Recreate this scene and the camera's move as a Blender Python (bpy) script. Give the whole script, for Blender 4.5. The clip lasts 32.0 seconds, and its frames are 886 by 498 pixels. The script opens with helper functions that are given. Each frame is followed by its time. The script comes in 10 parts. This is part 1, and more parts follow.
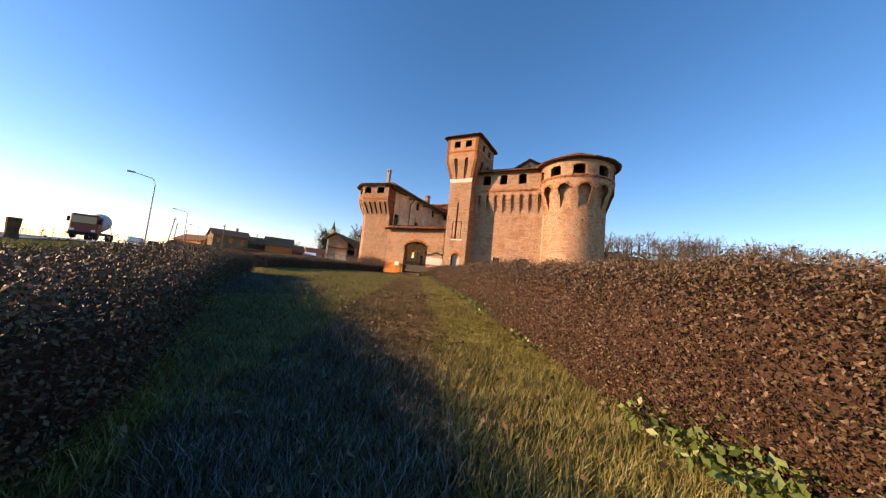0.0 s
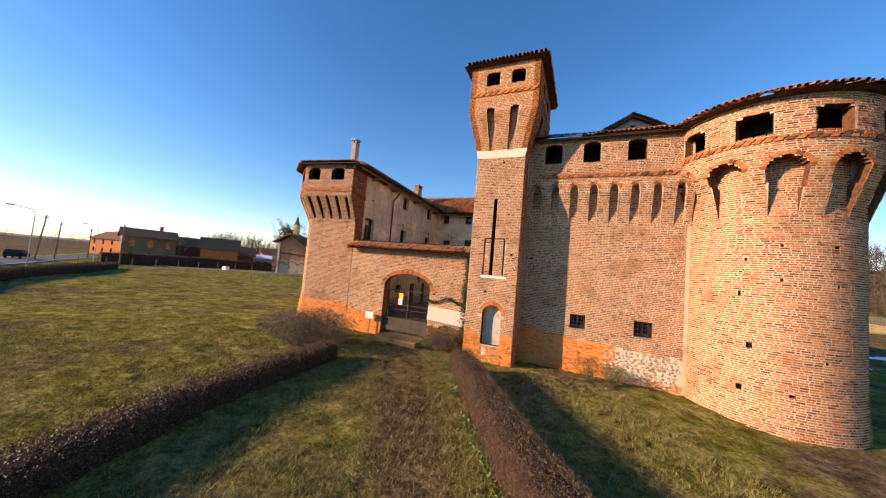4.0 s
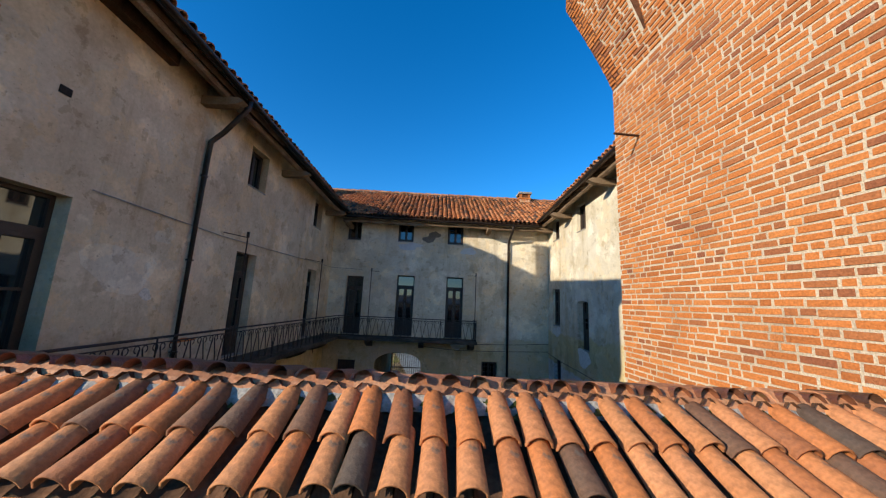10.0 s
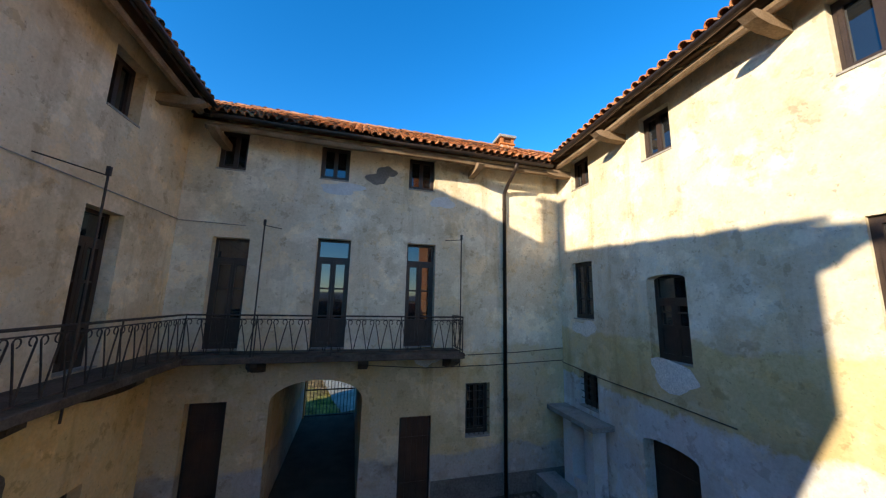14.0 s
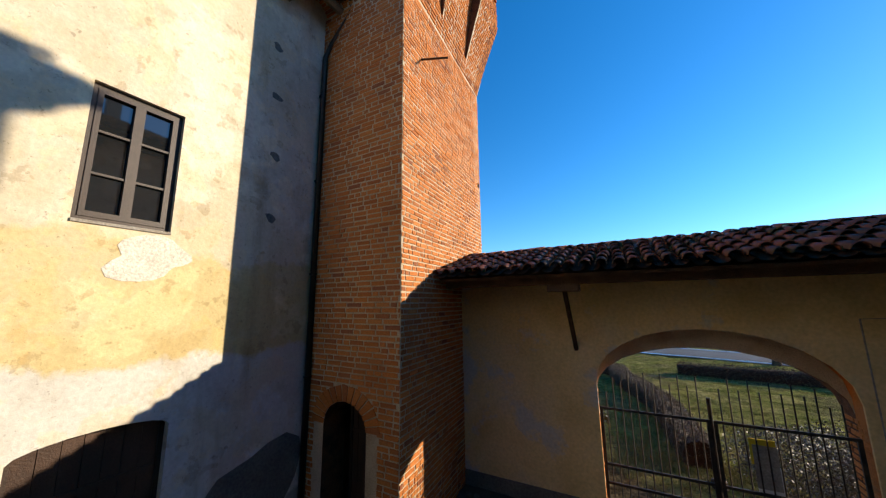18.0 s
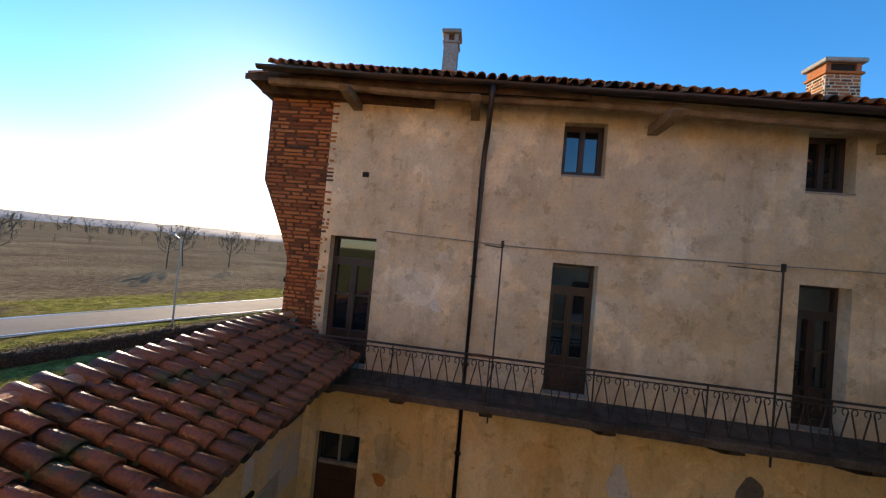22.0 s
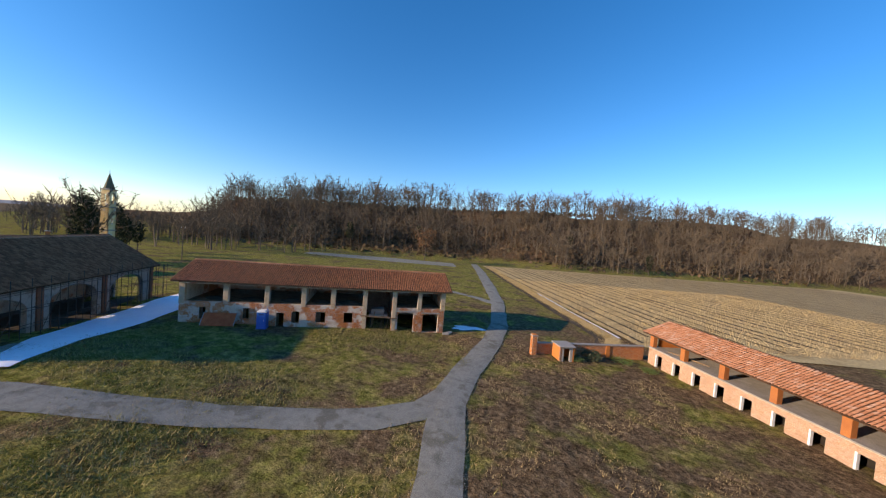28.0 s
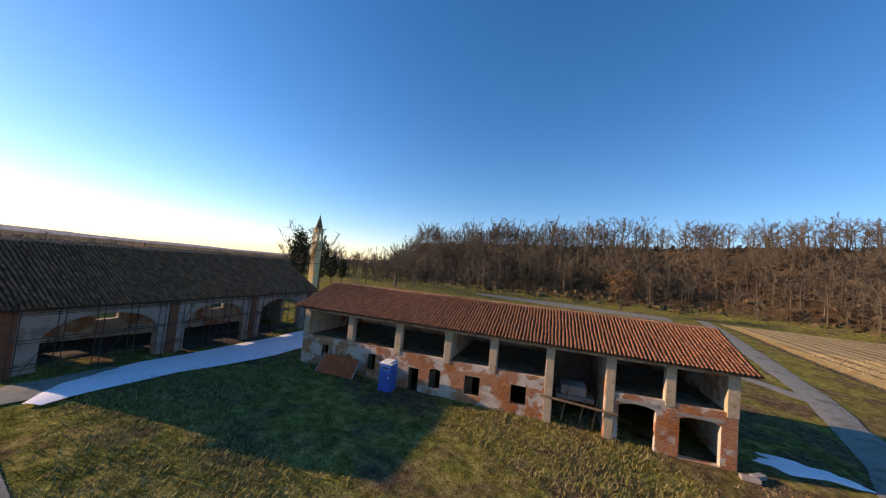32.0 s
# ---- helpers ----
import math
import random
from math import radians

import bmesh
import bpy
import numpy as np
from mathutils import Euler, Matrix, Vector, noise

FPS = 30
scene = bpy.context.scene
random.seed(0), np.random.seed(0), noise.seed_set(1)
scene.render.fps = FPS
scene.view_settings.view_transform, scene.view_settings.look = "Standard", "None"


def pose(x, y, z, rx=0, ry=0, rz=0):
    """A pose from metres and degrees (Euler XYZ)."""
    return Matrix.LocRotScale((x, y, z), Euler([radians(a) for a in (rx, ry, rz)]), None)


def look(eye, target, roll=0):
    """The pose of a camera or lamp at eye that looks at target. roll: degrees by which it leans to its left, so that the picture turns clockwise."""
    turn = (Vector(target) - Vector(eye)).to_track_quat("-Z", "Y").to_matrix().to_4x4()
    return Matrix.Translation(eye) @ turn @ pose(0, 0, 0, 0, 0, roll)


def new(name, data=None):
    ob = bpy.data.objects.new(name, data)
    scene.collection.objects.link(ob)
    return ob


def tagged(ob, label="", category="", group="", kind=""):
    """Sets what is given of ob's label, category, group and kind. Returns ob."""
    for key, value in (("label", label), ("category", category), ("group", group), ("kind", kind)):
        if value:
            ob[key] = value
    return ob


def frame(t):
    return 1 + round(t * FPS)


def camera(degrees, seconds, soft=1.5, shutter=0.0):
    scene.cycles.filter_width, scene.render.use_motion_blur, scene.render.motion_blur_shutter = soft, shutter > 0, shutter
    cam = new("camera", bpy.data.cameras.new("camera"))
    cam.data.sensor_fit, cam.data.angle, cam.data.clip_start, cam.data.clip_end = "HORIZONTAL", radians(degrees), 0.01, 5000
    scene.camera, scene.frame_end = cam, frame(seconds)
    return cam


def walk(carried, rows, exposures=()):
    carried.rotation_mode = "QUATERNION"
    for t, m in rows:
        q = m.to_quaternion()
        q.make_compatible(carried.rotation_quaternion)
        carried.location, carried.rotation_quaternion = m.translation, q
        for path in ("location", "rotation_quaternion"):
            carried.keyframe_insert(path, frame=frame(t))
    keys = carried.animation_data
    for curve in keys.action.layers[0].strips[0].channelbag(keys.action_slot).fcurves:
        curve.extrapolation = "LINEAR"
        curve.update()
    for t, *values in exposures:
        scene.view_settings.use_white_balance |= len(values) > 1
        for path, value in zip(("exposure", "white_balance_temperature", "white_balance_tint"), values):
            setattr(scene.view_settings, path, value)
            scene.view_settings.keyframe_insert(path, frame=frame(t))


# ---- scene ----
cam = camera(107.9, 32.0, soft=1.25)
PATH = [
    (0, (20.714, -33.079, -0.139), (19.788, -31.316, 0.046), 5.7),
    (0.5, (19.516, -31.742, 0.12), (18.625, -29.96, 0.294), 5.3),
    (1, (17.987, -30.248, 0.53), (17.135, -28.447, 0.688), 4.7),
    (1.5, (16.338, -28.522, 1.12), (15.515, -26.707, 1.271), 3.7),
    (2, (14.864, -26.493, 1.893), (14.044, -24.674, 2.035), 3.0),
    (2.5, (13.514, -24.408, 2.772), (12.689, -22.591, 2.903), 2.6),
    (3, (12.317, -22.17, 3.333), (11.484, -20.357, 3.47), 3.3),
    (3.5, (11.08, -19.963, 3.961), (10.251, -18.148, 4.093), 4.2),
    (5.5, (5.3, -12.42, 4.901), (4.755, -10.507, 5.11), 5.9),
    (6, (4.064, -10.878, 5.05), (3.678, -8.928, 5.278), 5.0),
    (6.5, (3.049, -9.455, 5.265), (2.817, -7.485, 5.517), 4.4),
    (7, (2.282, -8.11, 5.488), (2.178, -6.132, 5.764), 4.0),
    (7.5, (1.751, -6.851, 5.673), (1.736, -4.875, 5.981), 4.1),
    (8, (1.354, -5.729, 5.849), (1.381, -3.756, 6.171), 4.1),
    (8.5, (0.918, -4.738, 6.037), (0.974, -2.767, 6.368), 3.5),
    (9, (0.558, -3.823, 6.27), (0.625, -1.854, 6.614), 3.1),
    (9.5, (0.481, -3.187, 6.475), (0.536, -1.217, 6.816), 3.0),
    (10, (0.3, -2.521, 6.604), (0.35, -0.549, 6.931), 2.7),
    (10.5, (0.078, -1.906, 6.705), (0.139, 0.071, 7.003), 2.4),
    (11, (-0.089, -1.279, 6.863), (-0.014, 0.703, 7.12), 2.2),
    (11.5, (-0.187, -0.588, 7.088), (-0.096, 1.399, 7.296), 2.3),
    (12, (-0.222, 0.247, 7.214), (-0.116, 2.235, 7.408), 2.6),
    (12.5, (-0.251, 1.262, 7.102), (-0.117, 3.245, 7.329), 2.8),
    (13, (-0.253, 2.323, 6.847), (-0.065, 4.295, 7.122), 2.8),
    (13.5, (-0.326, 3.203, 6.61), (-0.021, 5.157, 6.907), 1.8),
    (15.5, (-0.538, 5.776, 5.102), (1.039, 6.938, 5.504), 1.2),
    (16, (-0.528, 6.509, 4.947), (1.353, 7.062, 5.342), 0.5),
    (16.5, (-0.339, 6.998, 4.824), (1.621, 6.884, 5.205), -0.0),
    (17, (0.047, 7.266, 4.656), (1.851, 6.501, 5.057), -0.7),
    (17.5, (0.406, 7.415, 4.813), (1.84, 6.064, 5.157), -0.5),
    (18, (0.676, 7.322, 4.865), (1.62, 5.59, 5.194), -0.7),
    (18.5, (1.03, 7.168, 4.818), (1.463, 5.241, 5.128), 0.1),
    (19, (1.25, 6.895, 4.788), (1.282, 4.915, 5.07), 0.8),
    (19.5, (1.321, 6.556, 4.909), (1.041, 4.593, 5.166), 2.0),
    (20, (1.361, 6.171, 5.333), (0.784, 4.27, 5.558), 3.9),
    (20.5, (1.504, 5.734, 5.887), (0.56, 3.982, 6.086), 5.7),
    (21, (1.762, 5.198, 6.492), (0.362, 3.78, 6.664), 6.7),
    (21.5, (1.959, 4.684, 7.09), (0.173, 3.791, 7.212), 6.5),
    (22, (2.002, 4.136, 7.585), (0.012, 3.939, 7.626), 5.2),
    (22.5, (2.272, 3.876, 8.278), (0.331, 4.333, 8.128), 5.0),
    (23, (1.376, 3.421, 8.493), (-0.224, 4.609, 8.323), 2.7),
    (23.5, (0.241, 3.523, 8.635), (-0.849, 5.192, 8.476), -1.0),
    (24, (-0.721, 4.36, 8.995), (-1.308, 6.267, 8.869), -5.5),
    (24.5, (-0.795, 5.882, 9.554), (-1.03, 7.868, 9.532), -6.5),
    (25, (-0.296, 7.562, 10.369), (-0.335, 9.558, 10.481), -3.9),
    (25.5, (0.284, 8.997, 11.273), (0.293, 10.989, 11.453), -0.1),
    (26, (0.672, 10.109, 11.815), (0.632, 12.093, 12.065), 1.7),
    (26.5, (0.922, 11.132, 12.194), (0.77, 13.106, 12.476), 4.5),
    (27.5, (1.15, 16.1, 13.45), (0.75, 18.05, 13.5), 4.9),
    (28.5, (1.6, 21.5, 12.4), (0.996, 23.401, 12.251), 5.1),
    (29, (0.452, 24.417, 11.782), (-0.419, 26.213, 11.656), 5.4),
    (29.5, (-0.699, 27.015, 11.282), (-1.842, 28.654, 11.199), 5.8),
    (30, (-1.884, 29.23, 10.826), (-3.261, 30.68, 10.797), 6.1),
    (30.5, (-3.164, 30.969, 10.39), (-4.706, 32.242, 10.414), 6.0),
    (31, (-4.481, 32.389, 10.068), (-6.103, 33.556, 10.133), 5.6),
    (31.5, (-5.867, 33.703, 9.879), (-7.46, 34.909, 9.973), 5.2),
    (32, (-7.625, 35.316, 9.978), (-9.028, 36.737, 10.097), 5.4),
]
# seconds, stops, white balance
EXPOSURES = [(0, 0.7, 9900, 36), (3, 0.65, 9350, 33), (6, 0.65, 7700, 26), (8, 0.6, 7200, 16), (9, 0.42, 6900, 12), (10, 0.3, 6000, 9), (12, 0.7, 6200, 10), (13, 0.85, 6300, 10), (16, 0.95, 6500, 10), (18, 0.5, 6500, 11), (19, 0.95, 7100, 13), (20, 1.1, 7200, 13), (21, 0.8, 7200, 13), (22, 0.95, 7700, 17), (23, 1.2, 7500, 15), (24, 1.35, 7300, 11), (25, 0.7, 6300, 8), (26, 0.12, 5400, 6), (27, 0.2, 6400, 14), (29, 0.55, 7700, 27), (32, 0.34, 8300, 30)]
walk(cam, [(t, look(eye, target, roll)) for t, eye, target, roll in PATH], EXPOSURES)

# ---- light ----
SUN = Vector((-0.742, -0.530, 0.284)).normalized()
world = bpy.data.worlds.new("sky")
scene.world = world
world.use_nodes = True
wn = world.node_tree
wn.nodes.clear()
sky = wn.nodes.new("ShaderNodeTexSky")
sky.sky_type, sky.sun_disc = "NISHITA", False
sky.sun_elevation = math.asin(SUN.z)
sky.sun_rotation = math.atan2(SUN.x, SUN.y)
sky.altitude, sky.air_density, sky.dust_density, sky.ozone_density = 150, 1.0, 0.15, 4.6
bg = wn.nodes.new("ShaderNodeBackground")
bg.inputs["Strength"].default_value = 0.15
wo = wn.nodes.new("ShaderNodeOutputWorld")
deep = wn.nodes.new("ShaderNodeHueSaturation")      # clear dry winter air
deep.inputs["Saturation"].default_value, deep.inputs["Value"].default_value = 1.24, 1.22
wn.links.new(sky.outputs[0], deep.inputs["Color"])
wn.links.new(deep.outputs[0], bg.inputs[0])
wn.links.new(bg.outputs[0], wo.inputs[0])
sun_data = bpy.data.lights.new("sun", "SUN")
sun_data.energy, sun_data.angle, sun_data.color = 5.0, radians(0.5), (1.0, 0.84, 0.62)
sun = new("sun", sun_data)
sun.matrix_world = look(SUN * 200, (0, 0, 0))


# ---- materials ----
def mat(name, cols, scale=1.5, rough=0.85, bump=0.3, bscale=40, rand="", spread=0.25, metal=0.0, stain=None, stain_scale=0.4, stain_at=0.55, fine=0.3):
    """cols: colours from which noise, or the pieces' own random number (rand: island or object), chooses."""
    m = bpy.data.materials.new(name)
    m.use_nodes = True
    n, l = m.node_tree.nodes, m.node_tree.links
    p = n["Principled BSDF"]
    if rough >= 0.8:
        p.inputs["Specular IOR Level"].default_value = 0.12
    tc = n.new("ShaderNodeTexCoord")
    big = n.new("ShaderNodeTexNoise")
    big.inputs["Scale"].default_value, big.inputs["Detail"].default_value, big.inputs["Roughness"].default_value = scale, 6, 0.6
    l.new(tc.outputs["Object"], big.inputs["Vector"])
    ramp = n.new("ShaderNodeValToRGB")
    els = ramp.color_ramp.elements
    k = len(cols)
    lo, hi = (0.0, 1.0) if rand else (0.32, 0.68)
    while len(els) < k:
        els.new(0.5)
    for i, c in enumerate(cols):
        els[i].position = lo + (hi - lo) * i / max(1, k - 1)
        els[i].color = (*c, 1)
    if rand:
        src = n.new("ShaderNodeNewGeometry").outputs["Random Per Island"] if rand == "island" else n.new("ShaderNodeObjectInfo").outputs["Random"]
        mix = n.new("ShaderNodeMath")
        mix.operation = "MULTIPLY_ADD"
        mix.inputs[1].default_value = spread
        l.new(big.outputs["Fac"], mix.inputs[0])
        sub = n.new("ShaderNodeMath")
        sub.operation = "SUBTRACT"
        sub.inputs[1].default_value = spread * 0.5
        l.new(src, sub.inputs[0])
        l.new(sub.outputs[0], mix.inputs[2])
        l.new(mix.outputs[0], ramp.inputs[0])
    else:
        l.new(big.outputs["Fac"], ramp.inputs[0])
    col = ramp.outputs[0]
    small = n.new("ShaderNodeTexNoise")
    small.inputs["Scale"].default_value, small.inputs["Detail"].default_value = bscale, 5
    l.new(tc.outputs["Object"], small.inputs["Vector"])
    if stain:
        sn = n.new("ShaderNodeTexNoise")
        sn.inputs["Scale"].default_value, sn.inputs["Detail"].default_value, sn.inputs["Roughness"].default_value = stain_scale, 7, 0.62
        l.new(tc.outputs["Object"], sn.inputs["Vector"])
        sr = n.new("ShaderNodeMapRange")
        sr.inputs["From Min"].default_value, sr.inputs["From Max"].default_value = stain_at, stain_at + 0.06
        l.new(sn.outputs["Fac"], sr.inputs["Value"])
        mx = n.new("ShaderNodeMix")
        mx.data_type = "RGBA"
        mx.inputs["B"].default_value = (*stain, 1) if False else (0, 0, 0, 1)
        mx.inputs[7].default_value = (*stain, 1)
        l.new(sr.outputs[0], mx.inputs[0])
        l.new(col, mx.inputs[6])
        col = mx.outputs[2]
    if fine:
        fr = n.new("ShaderNodeMapRange")
        fr.inputs["From Min"].default_value, fr.inputs["From Max"].default_value = 0.25, 0.75
        fr.inputs["To Min"].default_value, fr.inputs["To Max"].default_value = 1 - fine, 1 + fine
        l.new(small.outputs["Fac"], fr.inputs["Value"])
        mul = n.new("ShaderNodeMix")
        mul.data_type, mul.blend_type = "RGBA", "MULTIPLY"
        mul.inputs[0].default_value = 1.0
        l.new(col, mul.inputs[6])
        l.new(fr.outputs[0], mul.inputs[7])
        col = mul.outputs[2]
    l.new(col, p.inputs["Base Color"])
    p.inputs["Roughness"].default_value, p.inputs["Metallic"].default_value = rough, metal
    if bump:
        b = n.new("ShaderNodeBump")
        b.inputs["Strength"].default_value, b.inputs["Distance"].default_value = bump, 0.02
        l.new(small.outputs["Fac"], b.inputs["Height"])
        l.new(b.outputs[0], p.inputs["Normal"])
    return m


BRICKS = [(0.085, 0.05, 0.035), (0.20, 0.07, 0.032), (0.31, 0.105, 0.042), (0.38, 0.13, 0.045), (0.43, 0.15, 0.05), (0.46, 0.175, 0.062), (0.36, 0.135, 0.058), (0.50, 0.21, 0.085)]
M_BRICK = mat("brick_fired", BRICKS, scale=0.5, bscale=55, rand="island", bump=0.5, spread=0.35)
M_BRICK_ONE = mat("brick_fired_single", BRICKS, scale=0.5, bscale=55, rand="object", bump=0.5, spread=0.2)
M_BRICK_RAW = mat("brick_eroded", [(0.40, 0.145, 0.045), (0.60, 0.215, 0.06), (0.68, 0.27, 0.085), (0.52, 0.20, 0.07)], scale=0.8, bscale=30, rand="island", bump=0.8)
M_BRICK_NEW = mat("brick_orange", [(0.37, 0.125, 0.038), (0.47, 0.16, 0.044), (0.52, 0.18, 0.05), (0.54, 0.205, 0.06), (0.25, 0.09, 0.045)], scale=0.5, bscale=50, rand="island", bump=0.45)
M_MORTAR = mat("lime_mortar", [(0.46, 0.37, 0.26), (0.58, 0.49, 0.36), (0.36, 0.27, 0.18)], scale=0.8, bscale=70, bump=0.7)
# Brick painted darker to carry the shade inside openings
M_REVEAL_SHADE = mat("brick_reveal_shaded", [(0.06, 0.032, 0.02), (0.11, 0.05, 0.027), (0.16, 0.068, 0.034), (0.09, 0.05, 0.033)], scale=5, bscale=40, bump=0.6)
M_LIME = mat("white_lime", [(0.62, 0.58, 0.50), (0.74, 0.70, 0.62)], scale=2, bscale=40, bump=0.4)
M_RUBBLE = mat("rubble_stone", [(0.45, 0.38, 0.30), (0.58, 0.52, 0.44), (0.40, 0.22, 0.13), (0.62, 0.57, 0.5)], scale=2, bscale=25, rand="island", bump=0.8)
M_PLASTER_L = mat("plaster_grey_beige", [(0.34, 0.27, 0.20), (0.46, 0.38, 0.29), (0.52, 0.44, 0.35), (0.40, 0.32, 0.24)], scale=0.55, bscale=18, bump=0.35, stain=(0.56, 0.50, 0.42), stain_scale=0.7, stain_at=0.60, fine=0.14)
M_PLASTER_B = mat("plaster_cream", [(0.42, 0.36, 0.25), (0.55, 0.48, 0.34), (0.60, 0.53, 0.40), (0.48, 0.42, 0.32)], scale=0.5, bscale=18, bump=0.3, stain=(0.62, 0.57, 0.47), stain_scale=0.6, stain_at=0.60, fine=0.12)
M_PLASTER_R = mat("plaster_pale_yellow", [(0.58, 0.51, 0.36), (0.66, 0.58, 0.42), (0.70, 0.64, 0.50), (0.60, 0.55, 0.44)], scale=0.45, bscale=18, bump=0.25, stain=(0.66, 0.63, 0.56), stain_scale=0.5, stain_at=0.60, fine=0.10)
M_PLASTER_O = mat("plaster_ochre", [(0.66, 0.48, 0.22), (0.76, 0.58, 0.29), (0.70, 0.57, 0.36)], scale=0.8, bscale=20, bump=0.35, stain=(0.58, 0.54, 0.47), stain_scale=0.9, stain_at=0.54, fine=0.14)
M_WHITEWASH = mat("plaster_whitewash", [(0.50, 0.50, 0.48), (0.62, 0.62, 0.60), (0.56, 0.53, 0.46)], scale=1.2, bscale=20, bump=0.3, stain=(0.24, 0.24, 0.23), stain_scale=0.8, stain_at=0.62, fine=0.12)
M_DAMP = mat("cement_damp_grey", [(0.13, 0.12, 0.11), (0.20, 0.185, 0.165)], scale=1.5, bscale=25, bump=0.3)
TILES = [(0.07, 0.045, 0.03), (0.17, 0.075, 0.035), (0.32, 0.105, 0.032), (0.40, 0.135, 0.036), (0.46, 0.155, 0.042), (0.42, 0.17, 0.06), (0.50, 0.21, 0.08), (0.35, 0.12, 0.038)]
M_TILE = mat("clay_tile", TILES, scale=0.9, bscale=35, rand="island", bump=0.35, rough=0.68, spread=0.4, stain=(0.12, 0.10, 0.075), stain_scale=2.2, stain_at=0.63)
M_TILE_ONE = mat("clay_tile_single", TILES, scale=0.9, bscale=35, rand="object", bump=0.35, rough=0.75, spread=0.3, stain=(0.12, 0.10, 0.075), stain_scale=3, stain_at=0.62)
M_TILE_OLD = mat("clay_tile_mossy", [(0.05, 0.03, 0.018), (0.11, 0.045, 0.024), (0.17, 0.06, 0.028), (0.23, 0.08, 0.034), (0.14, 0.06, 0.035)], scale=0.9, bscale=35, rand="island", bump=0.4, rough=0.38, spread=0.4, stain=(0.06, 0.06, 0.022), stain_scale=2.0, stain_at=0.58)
M_RIDGE = mat("clay_ridge_pale", [(0.30, 0.125, 0.055), (0.42, 0.18, 0.08), (0.50, 0.24, 0.115), (0.36, 0.15, 0.07)], scale=1, bscale=35, rand="island", bump=0.4, rough=0.7)
M_HOUSE = mat("house_plaster_dim", [(0.16, 0.12, 0.065), (0.22, 0.165, 0.09)], scale=0.6, bscale=15, bump=0.2)
M_TILE_RED = mat("clay_tile_red", [(0.18, 0.07, 0.03), (0.29, 0.105, 0.043), (0.36, 0.14, 0.056), (0.24, 0.105, 0.055)], scale=0.6, bscale=30, rand="island", bump=0.3, rough=0.7)
M_TILE_GREY = mat("clay_tile_weathered", [(0.14, 0.072, 0.042), (0.21, 0.108, 0.062), (0.27, 0.15, 0.088)], scale=0.6, bscale=20, rand="island", bump=0.3)
# Channel tiles: the deep shade between cover tiles is put into this colour
M_PAN = mat("clay_channel_shaded", [(0.05, 0.032, 0.02), (0.09, 0.05, 0.03), (0.15, 0.075, 0.04)], scale=2.5, bscale=30, bump=0.4)
M_MOSS = mat("moss", [(0.05, 0.06, 0.015), (0.10, 0.10, 0.03)], scale=8, bscale=60, bump=0.8)
M_WOOD_DARK = mat("wood_dark_aged", [(0.045, 0.028, 0.018), (0.085, 0.05, 0.03), (0.12, 0.075, 0.045)], scale=3, bscale=50, bump=0.4)
M_WOOD_BEAM = mat("wood_beam_grey", [(0.13, 0.085, 0.05), (0.22, 0.15, 0.09), (0.28, 0.20, 0.13)], scale=2, bscale=45, bump=0.5)
M_DOOR = mat("door_brown", [(0.04, 0.02, 0.012), (0.075, 0.036, 0.02)], scale=2, bscale=60, bump=0.25, rough=0.6)
M_FRAME = mat("window_frame_brown", [(0.026, 0.016, 0.012), (0.046, 0.028, 0.02)], scale=4, bscale=60, bump=0.15, rough=0.5)
M_IRON = mat("iron_rusty", [(0.02, 0.016, 0.014), (0.045, 0.032, 0.025), (0.08, 0.047, 0.03)], scale=6, bscale=80, bump=0.3, rough=0.65, metal=0.2)
M_GUTTER = mat("copper_gutter_dark", [(0.035, 0.025, 0.02), (0.06, 0.042, 0.034)], scale=3, bscale=50, bump=0.1, rough=0.4, metal=0.6)
M_SLAB = mat("balcony_stone_dark", [(0.05, 0.04, 0.032), (0.085, 0.07, 0.055), (0.12, 0.10, 0.08)], scale=2.5, bscale=25, bump=0.4)
M_STONE = mat("stone_slab", [(0.22, 0.205, 0.18), (0.34, 0.32, 0.28), (0.28, 0.25, 0.21)], scale=2, bscale=45, bump=0.5)
M_MARBLE = mat("plaque_stone", [(0.48, 0.43, 0.36), (0.60, 0.55, 0.47), (0.54, 0.47, 0.39)], scale=3, bscale=50, bump=0.3)
M_COBBLE = mat("courtyard_cobble", [(0.06, 0.05, 0.045), (0.12, 0.10, 0.09), (0.17, 0.15, 0.13)], scale=6, bscale=30, rand="island", bump=0.6)
M_DIRT = mat("court_dirt", [(0.06, 0.05, 0.04), (0.10, 0.085, 0.065)], scale=2, bscale=40, bump=0.6)
M_WHITE = mat("white_paint", [(0.75, 0.75, 0.74), (0.8, 0.8, 0.79)], scale=3, bump=0.05, rough=0.5, fine=0.05)
M_SNOW = mat("snow", [(0.80, 0.83, 0.88), (0.88, 0.90, 0.93)], scale=1, bscale=8, bump=0.5, rough=0.6, fine=0.06)
M_ASPHALT = mat("asphalt", [(0.09, 0.088, 0.085), (0.13, 0.125, 0.12)], scale=0.3, bscale=30, bump=0.3)
M_GRAVEL = mat("gravel_grey", [(0.15, 0.15, 0.124), (0.255, 0.255, 0.216), (0.195, 0.195, 0.163)], scale=0.8, bscale=32, bump=0.6, fine=0.5, stain=(0.155, 0.148, 0.115), stain_scale=0.35, stain_at=0.56)
M_PATH = mat("trodden_path", [(0.13, 0.09, 0.045), (0.20, 0.145, 0.075), (0.15, 0.125, 0.05)], scale=1.6, bscale=14, bump=0.8)
M_SOIL = mat("ploughed_soil", [(0.05, 0.037, 0.024), (0.085, 0.065, 0.042)], scale=0.2, bscale=3, bump=0.8)
